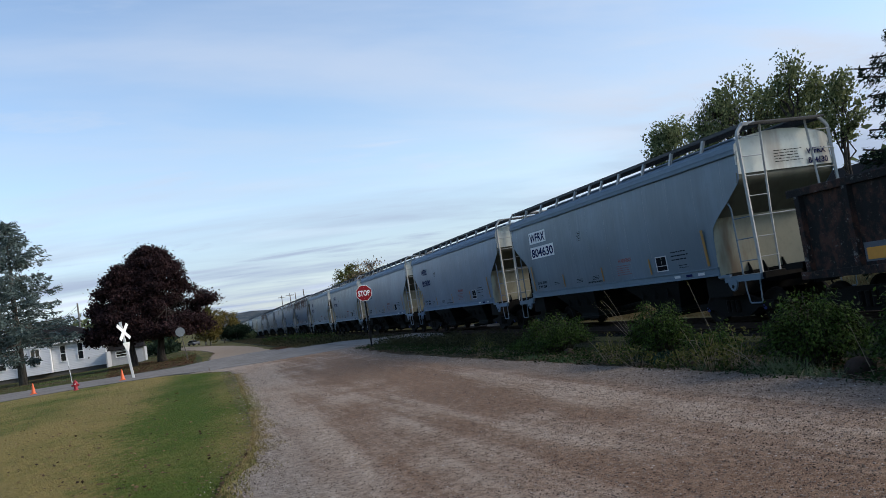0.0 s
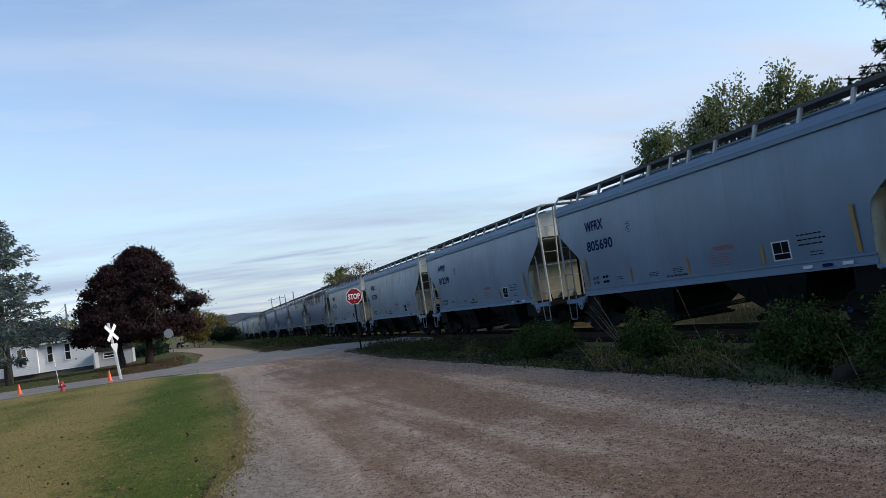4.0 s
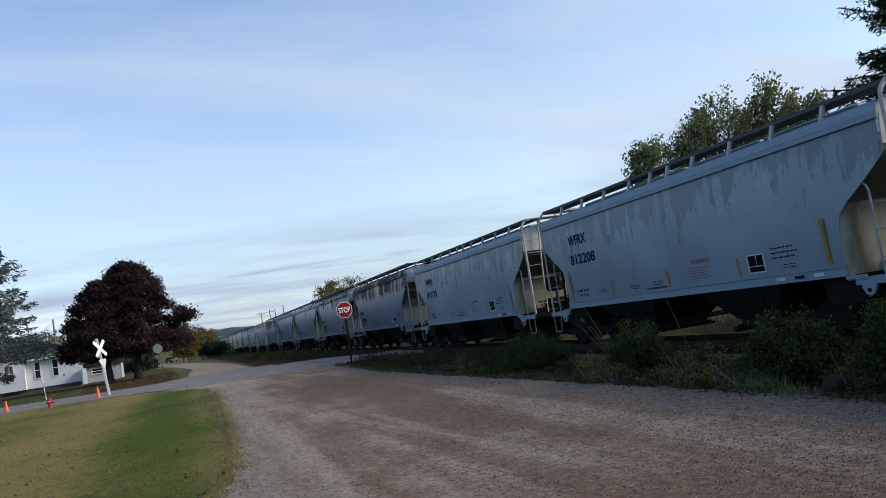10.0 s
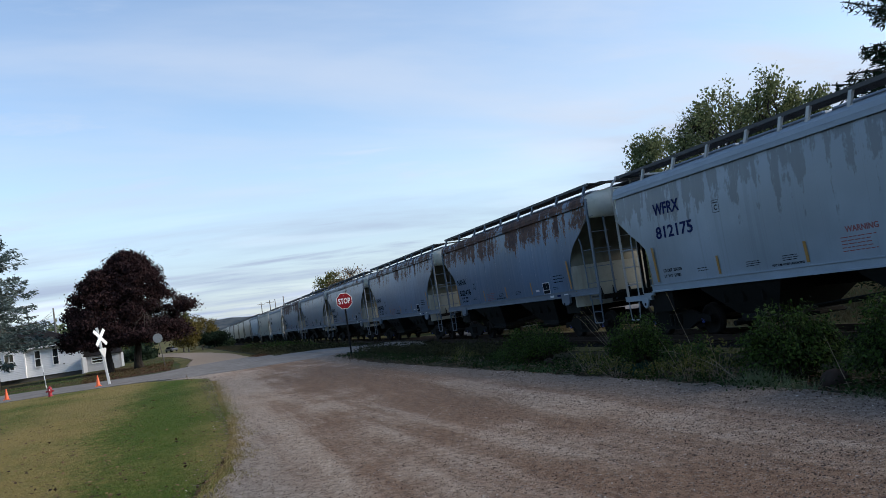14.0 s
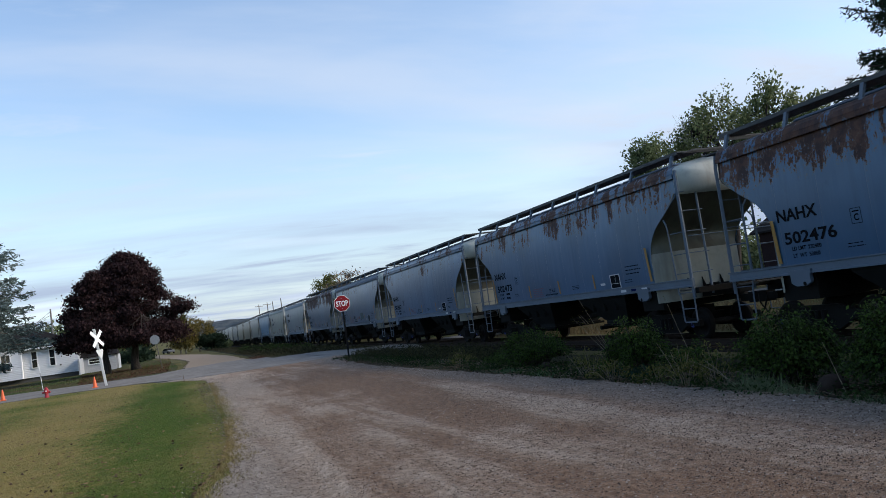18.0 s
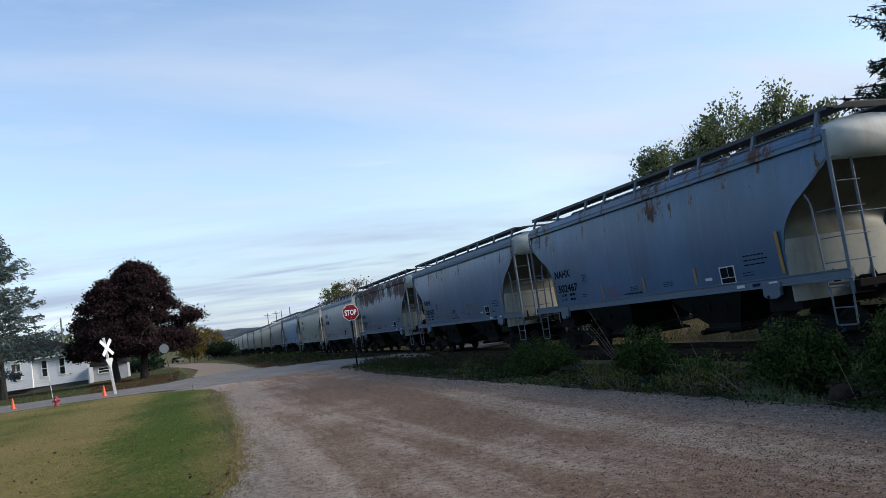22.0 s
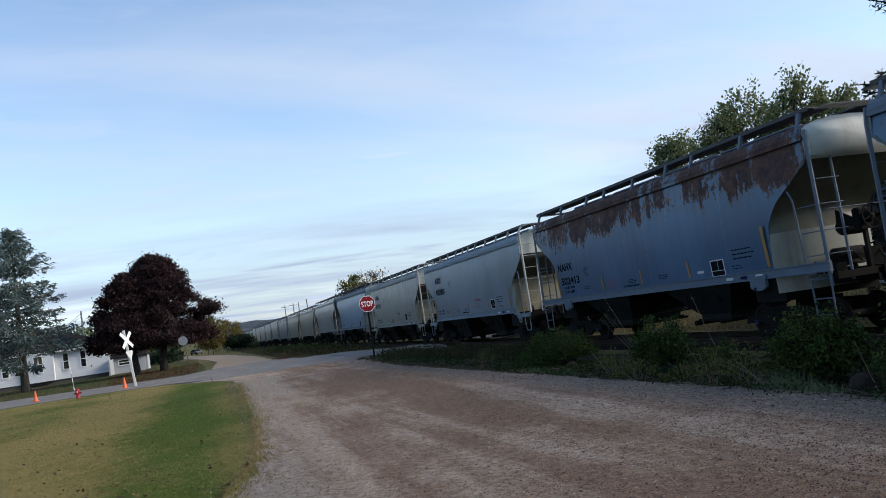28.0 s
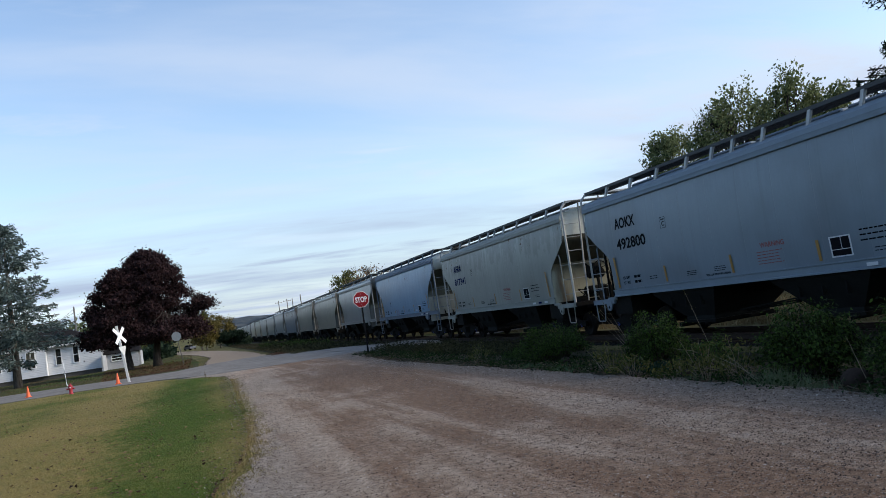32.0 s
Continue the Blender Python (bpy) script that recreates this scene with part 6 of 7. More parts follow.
def ground_cover():
    def on_lawn(rng, n):
        x = -6.5 - 38.0 * rng.uniform(size=n) ** 1.7
        y = rng.uniform(-0.30, 0.0, size=n) * -x + 1.0 - 0.25 * rng.uniform(size=n) ** 2
        edge = np.interp(x, [-38, -36, -32, -24, -21.4, -16, -12.9, -10.5, -9.2, -6], [0.2, 1.0, 1.1, 0.95, 0.87, 0.80, 0.66, 0.42, 0.12, -0.2]) + rng.normal(size=n) * 0.10
        y = np.minimum(y, edge)
        keep = (x > -45.5) & ~((x < -38) & (y > -0.5 + (x + 40) * 0.6))
        return np.stack([x, y, np.full(n, -0.015)], 1)[keep]
    def near_lawn(rng, n):
        return np.stack([rng.uniform(-7, 6, size=n), -0.3 - 5.0 * rng.uniform(size=n) ** 1.3, np.full(n, -0.015)], 1)
    blades("lawn_grass", "short mown grass, green by the lane and straw-brown beyond", 260000, on_lawn, 0.020, 0.008, grass_material("lawn_blade", (0.070, 0.120, 0.020), (0.285, 0.222, 0.084), 0.03, (-3.2, -0.6)), 31, 0.8)

    blades("lawn_grass", "short mown lawn grass beside the lane", 26000, near_lawn, 0.032, 0.009, bpy.data.materials["lawn_blade"], 30, 0.8)

    def fringe(rng, n):
        x = -6.5 - 26.0 * rng.uniform(size=n) ** 1.6
        y = np.interp(x, [-36, -32, -24, -21.4, -16, -12.9, -10.5, -9.2, -6], [1.0, 1.1, 0.95, 0.87, 0.80, 0.66, 0.42, 0.12, -0.2])
        far = np.array([noise.noise((a * 1.3, 4.0, 0.0)) for a in x])
        y = y - 0.12 + (0.16 + 0.22 * far) * np.abs(rng.normal(size=n))
        return np.stack([x, y, np.full(n, 0.0)], 1)
    blades("lawn_grass", "ragged lawn grass creeping into the gravel", 9000, fringe, 0.045, 0.010, grass_material("fringe_blade", (0.060, 0.105, 0.020), (0.27, 0.20, 0.09), 0.10), 37, 0.9)

    def on_verge(rng, n):
        x = -3.0 - 36.5 * rng.uniform(size=n) ** 1.3
        y = 6.35 + 4.8 * rng.uniform(size=n) ** 1.9 + np.interp(x, [-40, -33, -20, -12, -3], [1.0, 0.2, 0.15, 0.4, 0.4])
        z = np.array([ground_z(q) for q in y]) + 0.02
        clump = np.array([noise.noise((a * 0.8, b * 1.4, 2.0)) for a, b in zip(x, y)])
        return np.stack([x, y, z], 1)[clump > -0.12]
    blades("verge_grass", "ragged dark green grass and weeds along the rails", 17000, on_verge, 0.06, 0.010, grass_material("verge_blade", (0.009, 0.019, 0.006), (0.040, 0.031, 0.019), 0.02), 32, 0.7)

    def on_far_verge(rng, n):
        x = -52 - 120 * rng.uniform(size=n) ** 1.5
        y = rng.uniform(5.6, 12.3, size=n)
        return np.stack([x, y, np.array([ground_z(q) for q in y])], 1)
    blades("verge_grass", "tall rough grass between the gravel track and the rails", 20000, on_far_verge, 0.30, 0.03, grass_material("rough_blade", (0.030, 0.044, 0.014), (0.088, 0.066, 0.034), 0.10), 33, 0.5)

    def on_yard(rng, n):
        x = -58 - 70 * rng.uniform(size=n)
        y = rng.uniform(-0.25, -0.01, size=n) * -x
        return np.stack([x, y, np.full(n, -0.02)], 1)
    blades("yard_grass", "thin shaded yard grass under the maples", 26000, on_yard, 0.10, 0.03, grass_material("yard_blade", (0.058, 0.095, 0.022), (0.105, 0.074, 0.044), 0.03), 34, 0.6)

    def behind_rails(rng, n):
        x = rng.uniform(-46, 4, size=n)
        y = 18.3 + 16 * rng.uniform(size=n) ** 1.5
        return np.stack([x, y, np.full(n, ground_z(20.0))], 1)
    blades("field_grass", "tall dry straw-coloured grass behind the railway", 30000, behind_rails, 0.30, 0.02, grass_material("straw_blade", (0.07, 0.062, 0.028), (0.165, 0.116, 0.060), 0.12), 35, 0.5)
    # fallen leaves
    rng = np.random.default_rng(36)
    n = 2100
    x = -7 - 38 * rng.uniform(size=n) ** 1.3
    rim = np.interp(x, [-38, -32, -24, -16, -12.9, -10.5, -9.2, -6], [0.1, 1.0, 0.85, 0.70, 0.55, 0.30, 0.0, -0.35])
    y = np.minimum(-rng.uniform(0, 0.28, size=n) * -x + 0.9, rim)
    y = y - (y < -0.3) * rng.uniform(0, 0.5, size=n)
    brown = leaf_material("fallen_leaf", (0.034, 0.021, 0.015), (0.25, 0.16, 0.085))
    tagged(new("fallen_leaves", leaf_mesh("fallen_leaves", np.stack([x, y, np.full(n, 0.018)], 1), 0.058, 0.044, rng, brown, flat=True)), "brown fallen leaves scattered over the lawn", kind="stuff")
    n = 6500
    x = -57.5 - 34 * rng.uniform(size=n)
    y = -0.015 * 60 + rng.uniform(-1, 0, size=n) * (5.6 + (-x - 58) * 0.10)
    red = leaf_material("fallen_maple_leaf", (0.04, 0.018, 0.012), (0.16, 0.085, 0.045))
    tagged(new("fallen_leaves", leaf_mesh("fallen_leaves", np.stack([x, y, np.full(n, 0.0)], 1), 0.17, 0.13, rng, red, flat=True)), "drift of reddish-brown fallen leaves under the maples", kind="stuff")
    n = 700
    x = -56 - 6 * rng.uniform(size=n)
    y = 5.2 + 0.25 * rng.normal(size=n) + (x + 56) * -0.05
    tagged(new("fallen_leaves", leaf_mesh("fallen_leaves", np.stack([x, y, np.full(n, 0.02)], 1), 0.17, 0.13, rng, red, flat=True)), "reddish leaves along the road edge", kind="stuff")


ground_cover()


def verge_litter():
    """Low weeds, dead leaves and sticks along the lane's right edge."""
    rng = np.random.default_rng(51)
    n = 9000
    x = -3.0 - 36 * rng.uniform(size=n) ** 1.4
    y = 6.25 + np.interp(x, [-40, -33, -20, -12, -3], [1.1, 0.2, 0.15, 0.45, 0.45]) + 2.2 * rng.uniform(size=n) ** 1.6
    z = np.array([ground_z(q) for q in y]) + 0.05
    dead = leaf_material("dead_leaf_litter", (0.022, 0.015, 0.010), (0.15, 0.10, 0.060))
    tagged(new("leaf_litter", leaf_mesh("leaf_litter", np.stack([x, y, z + 0.02 * rng.uniform(size=n)], 1), 0.06, 0.04, rng, dead, flat=True)), "dead brown leaves and litter along the verge", kind="stuff")
    clumps = np.stack([-3.0 - 34 * rng.uniform(size=420) ** 1.3, 6.75 + 2.4 * rng.uniform(size=420) ** 1.5], 1)
    pick = clumps[rng.integers(0, 420, size=14000)] + rng.normal(size=(14000, 2)) * 0.13
    zz = np.array([ground_z(q) for q in pick[:, 1]]) + 0.03 + np.abs(rng.normal(size=14000)) * 0.07
    tagged(new("low_weeds", leaf_mesh("low_weeds", np.column_stack([pick, zz]), 0.055, 0.028, rng, LEAF_WEED)), "low dark green weeds over the verge", kind="stuff")
    clumps = np.stack([-52.5 - 34 * rng.uniform(size=90) ** 1.3, 6.2 + 5.6 * rng.uniform(size=90)], 1)
    pick = clumps[rng.integers(0, 90, size=12000)] + rng.normal(size=(12000, 2)) * np.array([0.7, 0.4])
    zz = np.array([ground_z(q) for q in pick[:, 1]]) + 0.05 + np.abs(rng.normal(size=12000)) * 0.22
    tagged(new("low_weeds", leaf_mesh("low_weeds", np.column_stack([pick, zz]), 0.16, 0.08, rng, LEAF_TAN)), "withered weeds and low scrub beyond the road", kind="stuff")
    clumps = np.stack([-60 - 30 * rng.uniform(size=26), 6.6 + 3.4 * rng.uniform(size=26)], 1)
    pick = clumps[rng.integers(0, 26, size=6000)] + rng.normal(size=(6000, 2)) * np.array([0.6, 0.3])
    zz = np.array([ground_z(q) for q in pick[:, 1]]) + 0.08 + np.abs(rng.normal(size=6000)) * 0.26
    tagged(new("low_weeds", leaf_mesh("low_weeds", np.column_stack([pick, zz]), 0.17, 0.08, rng, LEAF_BUSH)), "fresh green weed clumps beyond the road", kind="stuff")
    clumps = np.stack([-24 - 22.5 * rng.uniform(size=260), 8.2 + 4.6 * rng.uniform(size=260)], 1)
    clumps = clumps[clumps[:, 0] > -38.5 - (clumps[:, 1] - 7.2) * 0.85]
    pick = clumps[rng.integers(0, len(clumps), size=26000)] + rng.normal(size=(26000, 2)) * np.array([0.30, 0.22])
    zz = np.array([ground_z(q) for q in pick[:, 1]]) + 0.02 + np.abs(rng.normal(size=26000)) * 0.17
    tagged(new("low_weeds", leaf_mesh("low_weeds", np.column_stack([pick, zz]), 0.10, 0.04, rng, LEAF_TAN)), "knee-high dark weeds between the lane and the rails", kind="stuff")
    m = Mesh()
    for _ in range(420):
        a = np.array([-3.5 - 26 * rng.uniform() ** 1.3, 6.7 + 1.3 * rng.uniform(), 0.0])
        a[2] = ground_z(a[1]) + 0.04
        d = rng.normal(size=3) * np.array([0.35, 0.2, 0.06])
        m.tube([tuple(a), tuple(a + d * 0.5 + np.array([0, 0, 0.02 * rng.uniform()])), tuple(a + d)], [0.004, 0.003, 0.002], 4)
    tagged(new("dead_sticks", m.data("dead_sticks", STALK)), "thin dead sticks and stems lying on the verge", kind="stuff")
    # tall broad grass tufts at the lane's edge
    for x, y, h, k in ((-8.55, 6.98, 0.24, 420), (-10.2, 6.95, 0.12, 120), (-7.9, 6.92, 0.15, 180), (-14.6, 6.8, 0.13, 160), (-16.5, 6.9, 0.12, 160), (-6.6, 6.85, 0.12, 120)):
        def at_tuft(r, n, x=x, y=y):
            q = r.normal(size=(n, 2)) * np.array([0.22, 0.10]) + np.array([x, y])
            return np.column_stack([q, np.array([ground_z(b) for b in q[:, 1]]) + 0.03])
        blades("grass_tuft", "tuft of long blue-green grass at the lane edge", k, at_tuft, h, 0.014, TUFT, int(-x * 10), 0.9)


def verge_stones():
    """A few half-buried lumps between the weeds."""
    brown = plain("earthy_field_stone", (0.045, 0.033, 0.027), 0.95, vary=0.7, scale=14, bump=1.0, spec=0.05)
    rng = np.random.default_rng(77)
    for x, y, r, lab in ((-7.73, 7.42, 0.17, "brown earthy boulder half hidden under a bush"), (-10.98, 7.36, 0.09, "reddish-brown stone among the weeds"), (-10.68, 7.06, 0.10, "small reddish-brown stone by the lane"), (-16.51, 7.83, 0.11, "low grey-brown stone beside a bush")):
        rings = []
        for j in range(7):
            e = -0.6 + 2.1 * j / 6
            rings.append([(r * math.cos(e) * (1 + 0.22 * noise.noise((math.cos(a) * 1.7 + x, math.sin(a) * 1.7, e))) * math.cos(a) * 1.25,
                           r * math.cos(e) * (1 + 0.22 * noise.noise((math.cos(a) * 1.7, math.sin(a) * 1.7 + x, e))) * math.sin(a), r * 0.95 * math.sin(e)) for a in np.linspace(0, 2 * math.pi, 13)[:-1]])
        st = new("field_stone", Mesh().loft(rings, True, True).data("field_stone", brown, True))
        st.matrix_basis = pose(x, y, ground_z(y) + 0.06, 0, 0, rng.uniform(0, 360))
        tagged(st, lab, "stone")
    for x, y in ((-12.15, 7.49), (-11.85, 7.35), (-12.5, 7.4)):
        shrub("low rosette of broad blue-green weed leaves", pose(x, y, ground_z(y) + 0.03), 0.24, 0.2, 0.16, LEAF_TEAL, STALK, 120, 0.11, int(-x * 50), "weed", 1.0)


LEAF_TAN = leaf_material("withered_weed_leaf", (0.012, 0.015, 0.006), (0.062, 0.058, 0.026), 0.2)
LEAF_TEAL = leaf_material("teal_weed_leaf", (0.010, 0.026, 0.018), (0.030, 0.062, 0.046), 0.2)
verge_stones()
TUFT = grass_material("tuft_blade", (0.050, 0.105, 0.050), (0.11, 0.13, 0.07), 0.0)
verge_litter()


def stones(name, label, n, place, lo, hi, material, seed):
    """Loose stones: dented eight-sided lumps, too many to count."""
    rng = np.random.default_rng(seed)
    p = place(rng, n)
    n = len(p)
    base = np.array([(1, 0, 0), (-1, 0, 0), (0, 1, 0), (0, -1, 0), (0, 0, 0.7), (0, 0, -0.5)], float)
    r = (lo + (hi - lo) * rng.uniform(size=n) ** 3)[:, None, None]
    a = rng.uniform(0, 2 * math.pi, size=n)
    c, s = np.cos(a), np.sin(a)
    v = base[None] * r * rng.uniform(0.6, 1.25, size=(n, 6, 1))
    v = np.stack([v[..., 0] * c[:, None] - v[..., 1] * s[:, None], v[..., 0] * s[:, None] + v[..., 1] * c[:, None], v[..., 2]], -1) + p[:, None, :]
    tri = np.array([(0, 2, 4), (2, 1, 4), (1, 3, 4), (3, 0, 4), (2, 0, 5), (1, 2, 5), (3, 1, 5), (0, 3, 5)])
    f = (tri[None] + (np.arange(n) * 6)[:, None, None]).reshape(-1, 3)
    me = bpy.data.meshes.new(name)
    me.from_pydata(v.reshape(-1, 3).tolist(), [], f.tolist())
    me.materials.append(material)
    me.update()
    return tagged(new(name, me), label, kind="stuff")


def loose_stones():
    m = Mat("loose_stone", 0.9, 0, 0.1)
    far = m.math("POWER", m.island(), 1.5)
    m.color(m.mix(m.step(m.island(), 0.94, 0.97), m.mix(far, (0.058, 0.040, 0.031), (0.330, 0.262, 0.212)), (0.54, 0.47, 0.41)))

    def on_lane(rng, n):
        x = -2.5 - 33 * rng.uniform(size=n) ** 1.7
        y = 0.5 + 5.9 * rng.uniform(size=n)
        return np.stack([x, y, np.full(n, 0.002)], 1)
    stones("loose_gravel", "loose pebbles lying on the gravel lane", 100000, on_lane, 0.003, 0.013, m.m, 41)

    def clods(rng, n):
        x = -2.5 - 26 * rng.uniform(size=n) ** 1.5
        y = 1.3 + 4.9 * rng.uniform(size=n) ** 0.8
        thick = np.array([noise.noise((a * 0.28, b * 1.1, 7.0)) for a, b in zip(x, y)])
        return np.stack([x, y, np.full(n, 0.003)], 1)[thick > rng.normal(size=n) * 0.25]
    k = Mat("dark_clod", 0.95, 0, 0.05)
    k.color(k.mix(k.island(), (0.050, 0.034, 0.026), (0.225, 0.155, 0.112)))
    stones("gravel_clods", "dark crumbs of earth and stone on the gravel lane", 30000, clods, 0.004, 0.014, k.m, 45)

    def on_edge(rng, n):
        x = -6.5 - 30 * rng.uniform(size=n) ** 1.5
        y = np.interp(x, [-36, -24, -21.4, -16, -12.9, -10.5, -9.2, -6], [1.0, 0.92, 0.85, 0.78, 0.64, 0.42, 0.12, -0.2]) + rng.normal(size=n) * 0.22
        return np.stack([x, y, np.full(n, 0.004)], 1)
    stones("edge_gravel", "pale grey stones gathered along the lane's edge", 4200, on_edge, 0.005, 0.016, m.m, 42)

    def by_verge(rng, n):
        x = -4.0 - 34 * rng.uniform(size=n) ** 1.5
        y = np.interp(x, [-38, -33, -27, -20, -14, -9, -4], [7.2, 6.5, 6.25, 6.4, 6.6, 6.75, 6.7]) - np.abs(rng.normal(size=n)) * 0.35
        return np.stack([x, y, np.full(n, 0.006)], 1)
    stones("edge_gravel", "coarse stones thrown up along the verge", 4200, by_verge, 0.006, 0.019, m.m, 44)

    def on_bed(rng, n):
        x = rng.uniform(-38, 2, size=n)
        y = TRACK_Y - 2.9 + 1.6 * rng.uniform(size=n)
        z = RAIL_Z - 0.39 + 0.2 * np.minimum(1, (y - TRACK_Y + 2.9) / 1.15)
        return np.stack([x, y, z], 1)
    stones("ballast_stones", "crushed ballast stones beside the rails, coloured dark for shade", 9000, on_bed, 0.02, 0.05, BALLAST, 43)


loose_stones()


# ---------------------------------------------------------------- houses
SIDING = plain("white_painted_siding", (0.66, 0.67, 0.69), 0.6, vary=0.12, scale=3)
TRIM_WHITE = plain("white_trim_paint", (0.80, 0.80, 0.80), 0.5, vary=0.08)
ROOF_DARK = plain("dark_asphalt_shingle", (0.022, 0.020, 0.020), 0.95, vary=0.45, scale=5, bump=0.6, spec=0.05)
FOUNDATION = plain("shadowed_concrete_block", (0.085, 0.08, 0.075), 0.95, vary=0.3)
GLASS = Mat("window_glass", 0.05, 0, 0.8).color((0.012, 0.015, 0.018)).m
BROWN_WALL = plain("dark_brown_boarding", (0.026, 0.015, 0.016), 0.9, vary=0.3, spec=0.1)
GALV = plain("galvanised_steel", (0.42, 0.43, 0.44), 0.5, 0.6, 0.2)
SIGN_RED = plain("sign_red", (0.25, 0.008, 0.014), 0.6, vary=0.12, spec=0.2)
SIGN_WHITE = plain("sign_white", (0.82, 0.82, 0.82), 0.45, vary=0.06)
CONE_ORANGE = plain("cone_orange", (0.85, 0.13, 0.03), 0.5, vary=0.12)
HYDRANT_RED = plain("hydrant_red", (0.36, 0.014, 0.022), 0.45, vary=0.2)
POLE_WOOD = plain("weathered_pole_wood", (0.15, 0.14, 0.13), 0.9, vary=0.35, scale=5)
CABLE = plain("cable_black", (0.02, 0.02, 0.022), 0.6)


def lapped_wall(length, z0, z1, lap=0.19, thick=0.14, face=None):
    """A wall along y from 0 to length with lapped boards, its outer face at x = 0 looking to +x."""
    prof = [(-thick, z0)]
    z = z0
    while z < z1 - 0.01:
        t = min(z + lap, z1)
        prof += [(0.012, z), (0.034, z + 0.012), (0.006, t)]
        z = t
    prof.append((-thick, z1))
    return outward(Mesh().loft([[(x, y, zz) for x, zz in prof] for y in (0.0, length)], True, True).data("wall", face or SIDING))


def sash_window(parent, at, w, h):
    """A double-hung window in its frame, at the middle of its sill; it looks to +x."""
    win = part("window", Mesh().box(-0.01, 0.005, -w / 2, w / 2, 0, h), GLASS, parent, at=at)
    fr = Mesh()
    t = 0.09
    fr.box(-0.06, 0.05, -w / 2 - t, -w / 2, -t, h + t).box(-0.06, 0.05, w / 2, w / 2 + t, -t, h + t)
    fr.box(-0.06, 0.06, -w / 2, w / 2, h, h + t).box(-0.06, 0.09, -w / 2 - 0.03, w / 2 + 0.03, -t, 0)
    part("window_frame", outward(fr.data("window_frame", TRIM_WHITE)), None, win)
    part("meeting_rail", Mesh().box(0.005, 0.03, -w / 2, w / 2, h / 2 - 0.03, h / 2 + 0.03), TRIM_WHITE, win)
    return win


def hip_roof(x0, x1, y0, y1, z, rise, over=0.45):
    """A hipped roof over a rectangle, with a thick eave board."""
    a, b, c, d = x0 - over, x1 + over, y0 - over, y1 + over
    run_ = (b - a) / 2
    rx, r0, r1 = (a + b) / 2, c + run_, d - run_
    m = Mesh()
    v = [(a, c, z), (b, c, z), (b, d, z), (a, d, z), (rx, r0, z + rise), (rx, r1, z + rise), (a, c, z - 0.06), (b, c, z - 0.06), (b, d, z - 0.06), (a, d, z - 0.06)]
    m.add(v, [(0, 1, 4), (1, 2, 5, 4), (2, 3, 5), (3, 0, 4, 5), (6, 9, 8, 7), (0, 6, 7, 1), (1, 7, 8, 2), (2, 8, 9, 3), (3, 9, 6, 0)])
    return outward(m.data("roof", ROOF_DARK))


def white_house():
    """A single-storey clapboard house with a hipped dark roof; its front looks down the road towards +x."""
    h = thing("house", "white clapboard single-storey house with dark hipped roof", "house", pose(-98, -10.6, 0))
    L, D, z0, z1 = 15.0, 10.0, 0.45, 3.55
    part("foundation", Mesh().box(-D + 0.1, -0.1, -L + 0.1, -0.1, -0.1, z0), FOUNDATION, h)
    part("wall", lapped_wall(5.7, z0, z1), None, h, at=pose(0, -5.7, 0))
    part("wall", lapped_wall(2.6, z0, z1), None, h, at=pose(0.5, -8.35, 0))
    part("corner_board", Mesh().box(-0.1, 0.535, -5.75, -5.64, z0, z1), TRIM_WHITE, h)
    part("wall", lapped_wall(6.6, z0, z1 - 0.5), None, h, at=pose(0.0, -15.0, 0))
    part("wall", lapped_wall(D, z0, z1), None, h, at=pose(-D, 0.0, 0, 0, 0, 90))
    part("wall", lapped_wall(L, z0, z1), None, h, at=pose(-D, 0, 0, 0, 0, 180))
    part("wall", lapped_wall(D, z0, z1), None, h, at=pose(0, -L, 0, 0, 0, -90))
    part("corner_board", Mesh().box(-0.12, 0.04, -0.10, 0.03, z0, z1), TRIM_WHITE, h)
    part("roof", hip_roof(-D, 0.2, -L, 0, z1 + 0.12, 2.35), None, h)
    part("eave_board", Mesh().box(0.55, 0.66, -L - 0.45, 0.45, z1 - 0.05, z1 + 0.13), TRIM_WHITE, h)
    part("eave_board", Mesh().box(-D, 0.55, 0.36, 0.45, z1 - 0.05, z1 + 0.13), TRIM_WHITE, h)
    for y in (-4.45, -2.65):
        sash_window(h, pose(0.035, y, 1.52), 0.5, 1.72)
    for y in (-7.42, -6.95):
        sash_window(h, pose(0.54, y, 1.55), 0.36, 1.7)
    for y in (-9.3, -10.6, -12.2):
        sash_window(h, pose(0.035, y, 1.5), 0.6, 1.3)
    vent = Mesh().box(0.03, 0.06, -1.95, -1.8, 1.35, 1.5)
    part("dryer_vent", vent, FOUNDATION, h)
    part("chimney", Mesh().bevel_box(-6.2, -5.6, -9.0, -8.4, z1, 6.7, 0.02), plain("red_chimney_brick", (0.22, 0.10, 0.07), 0.9, vary=0.4), h)


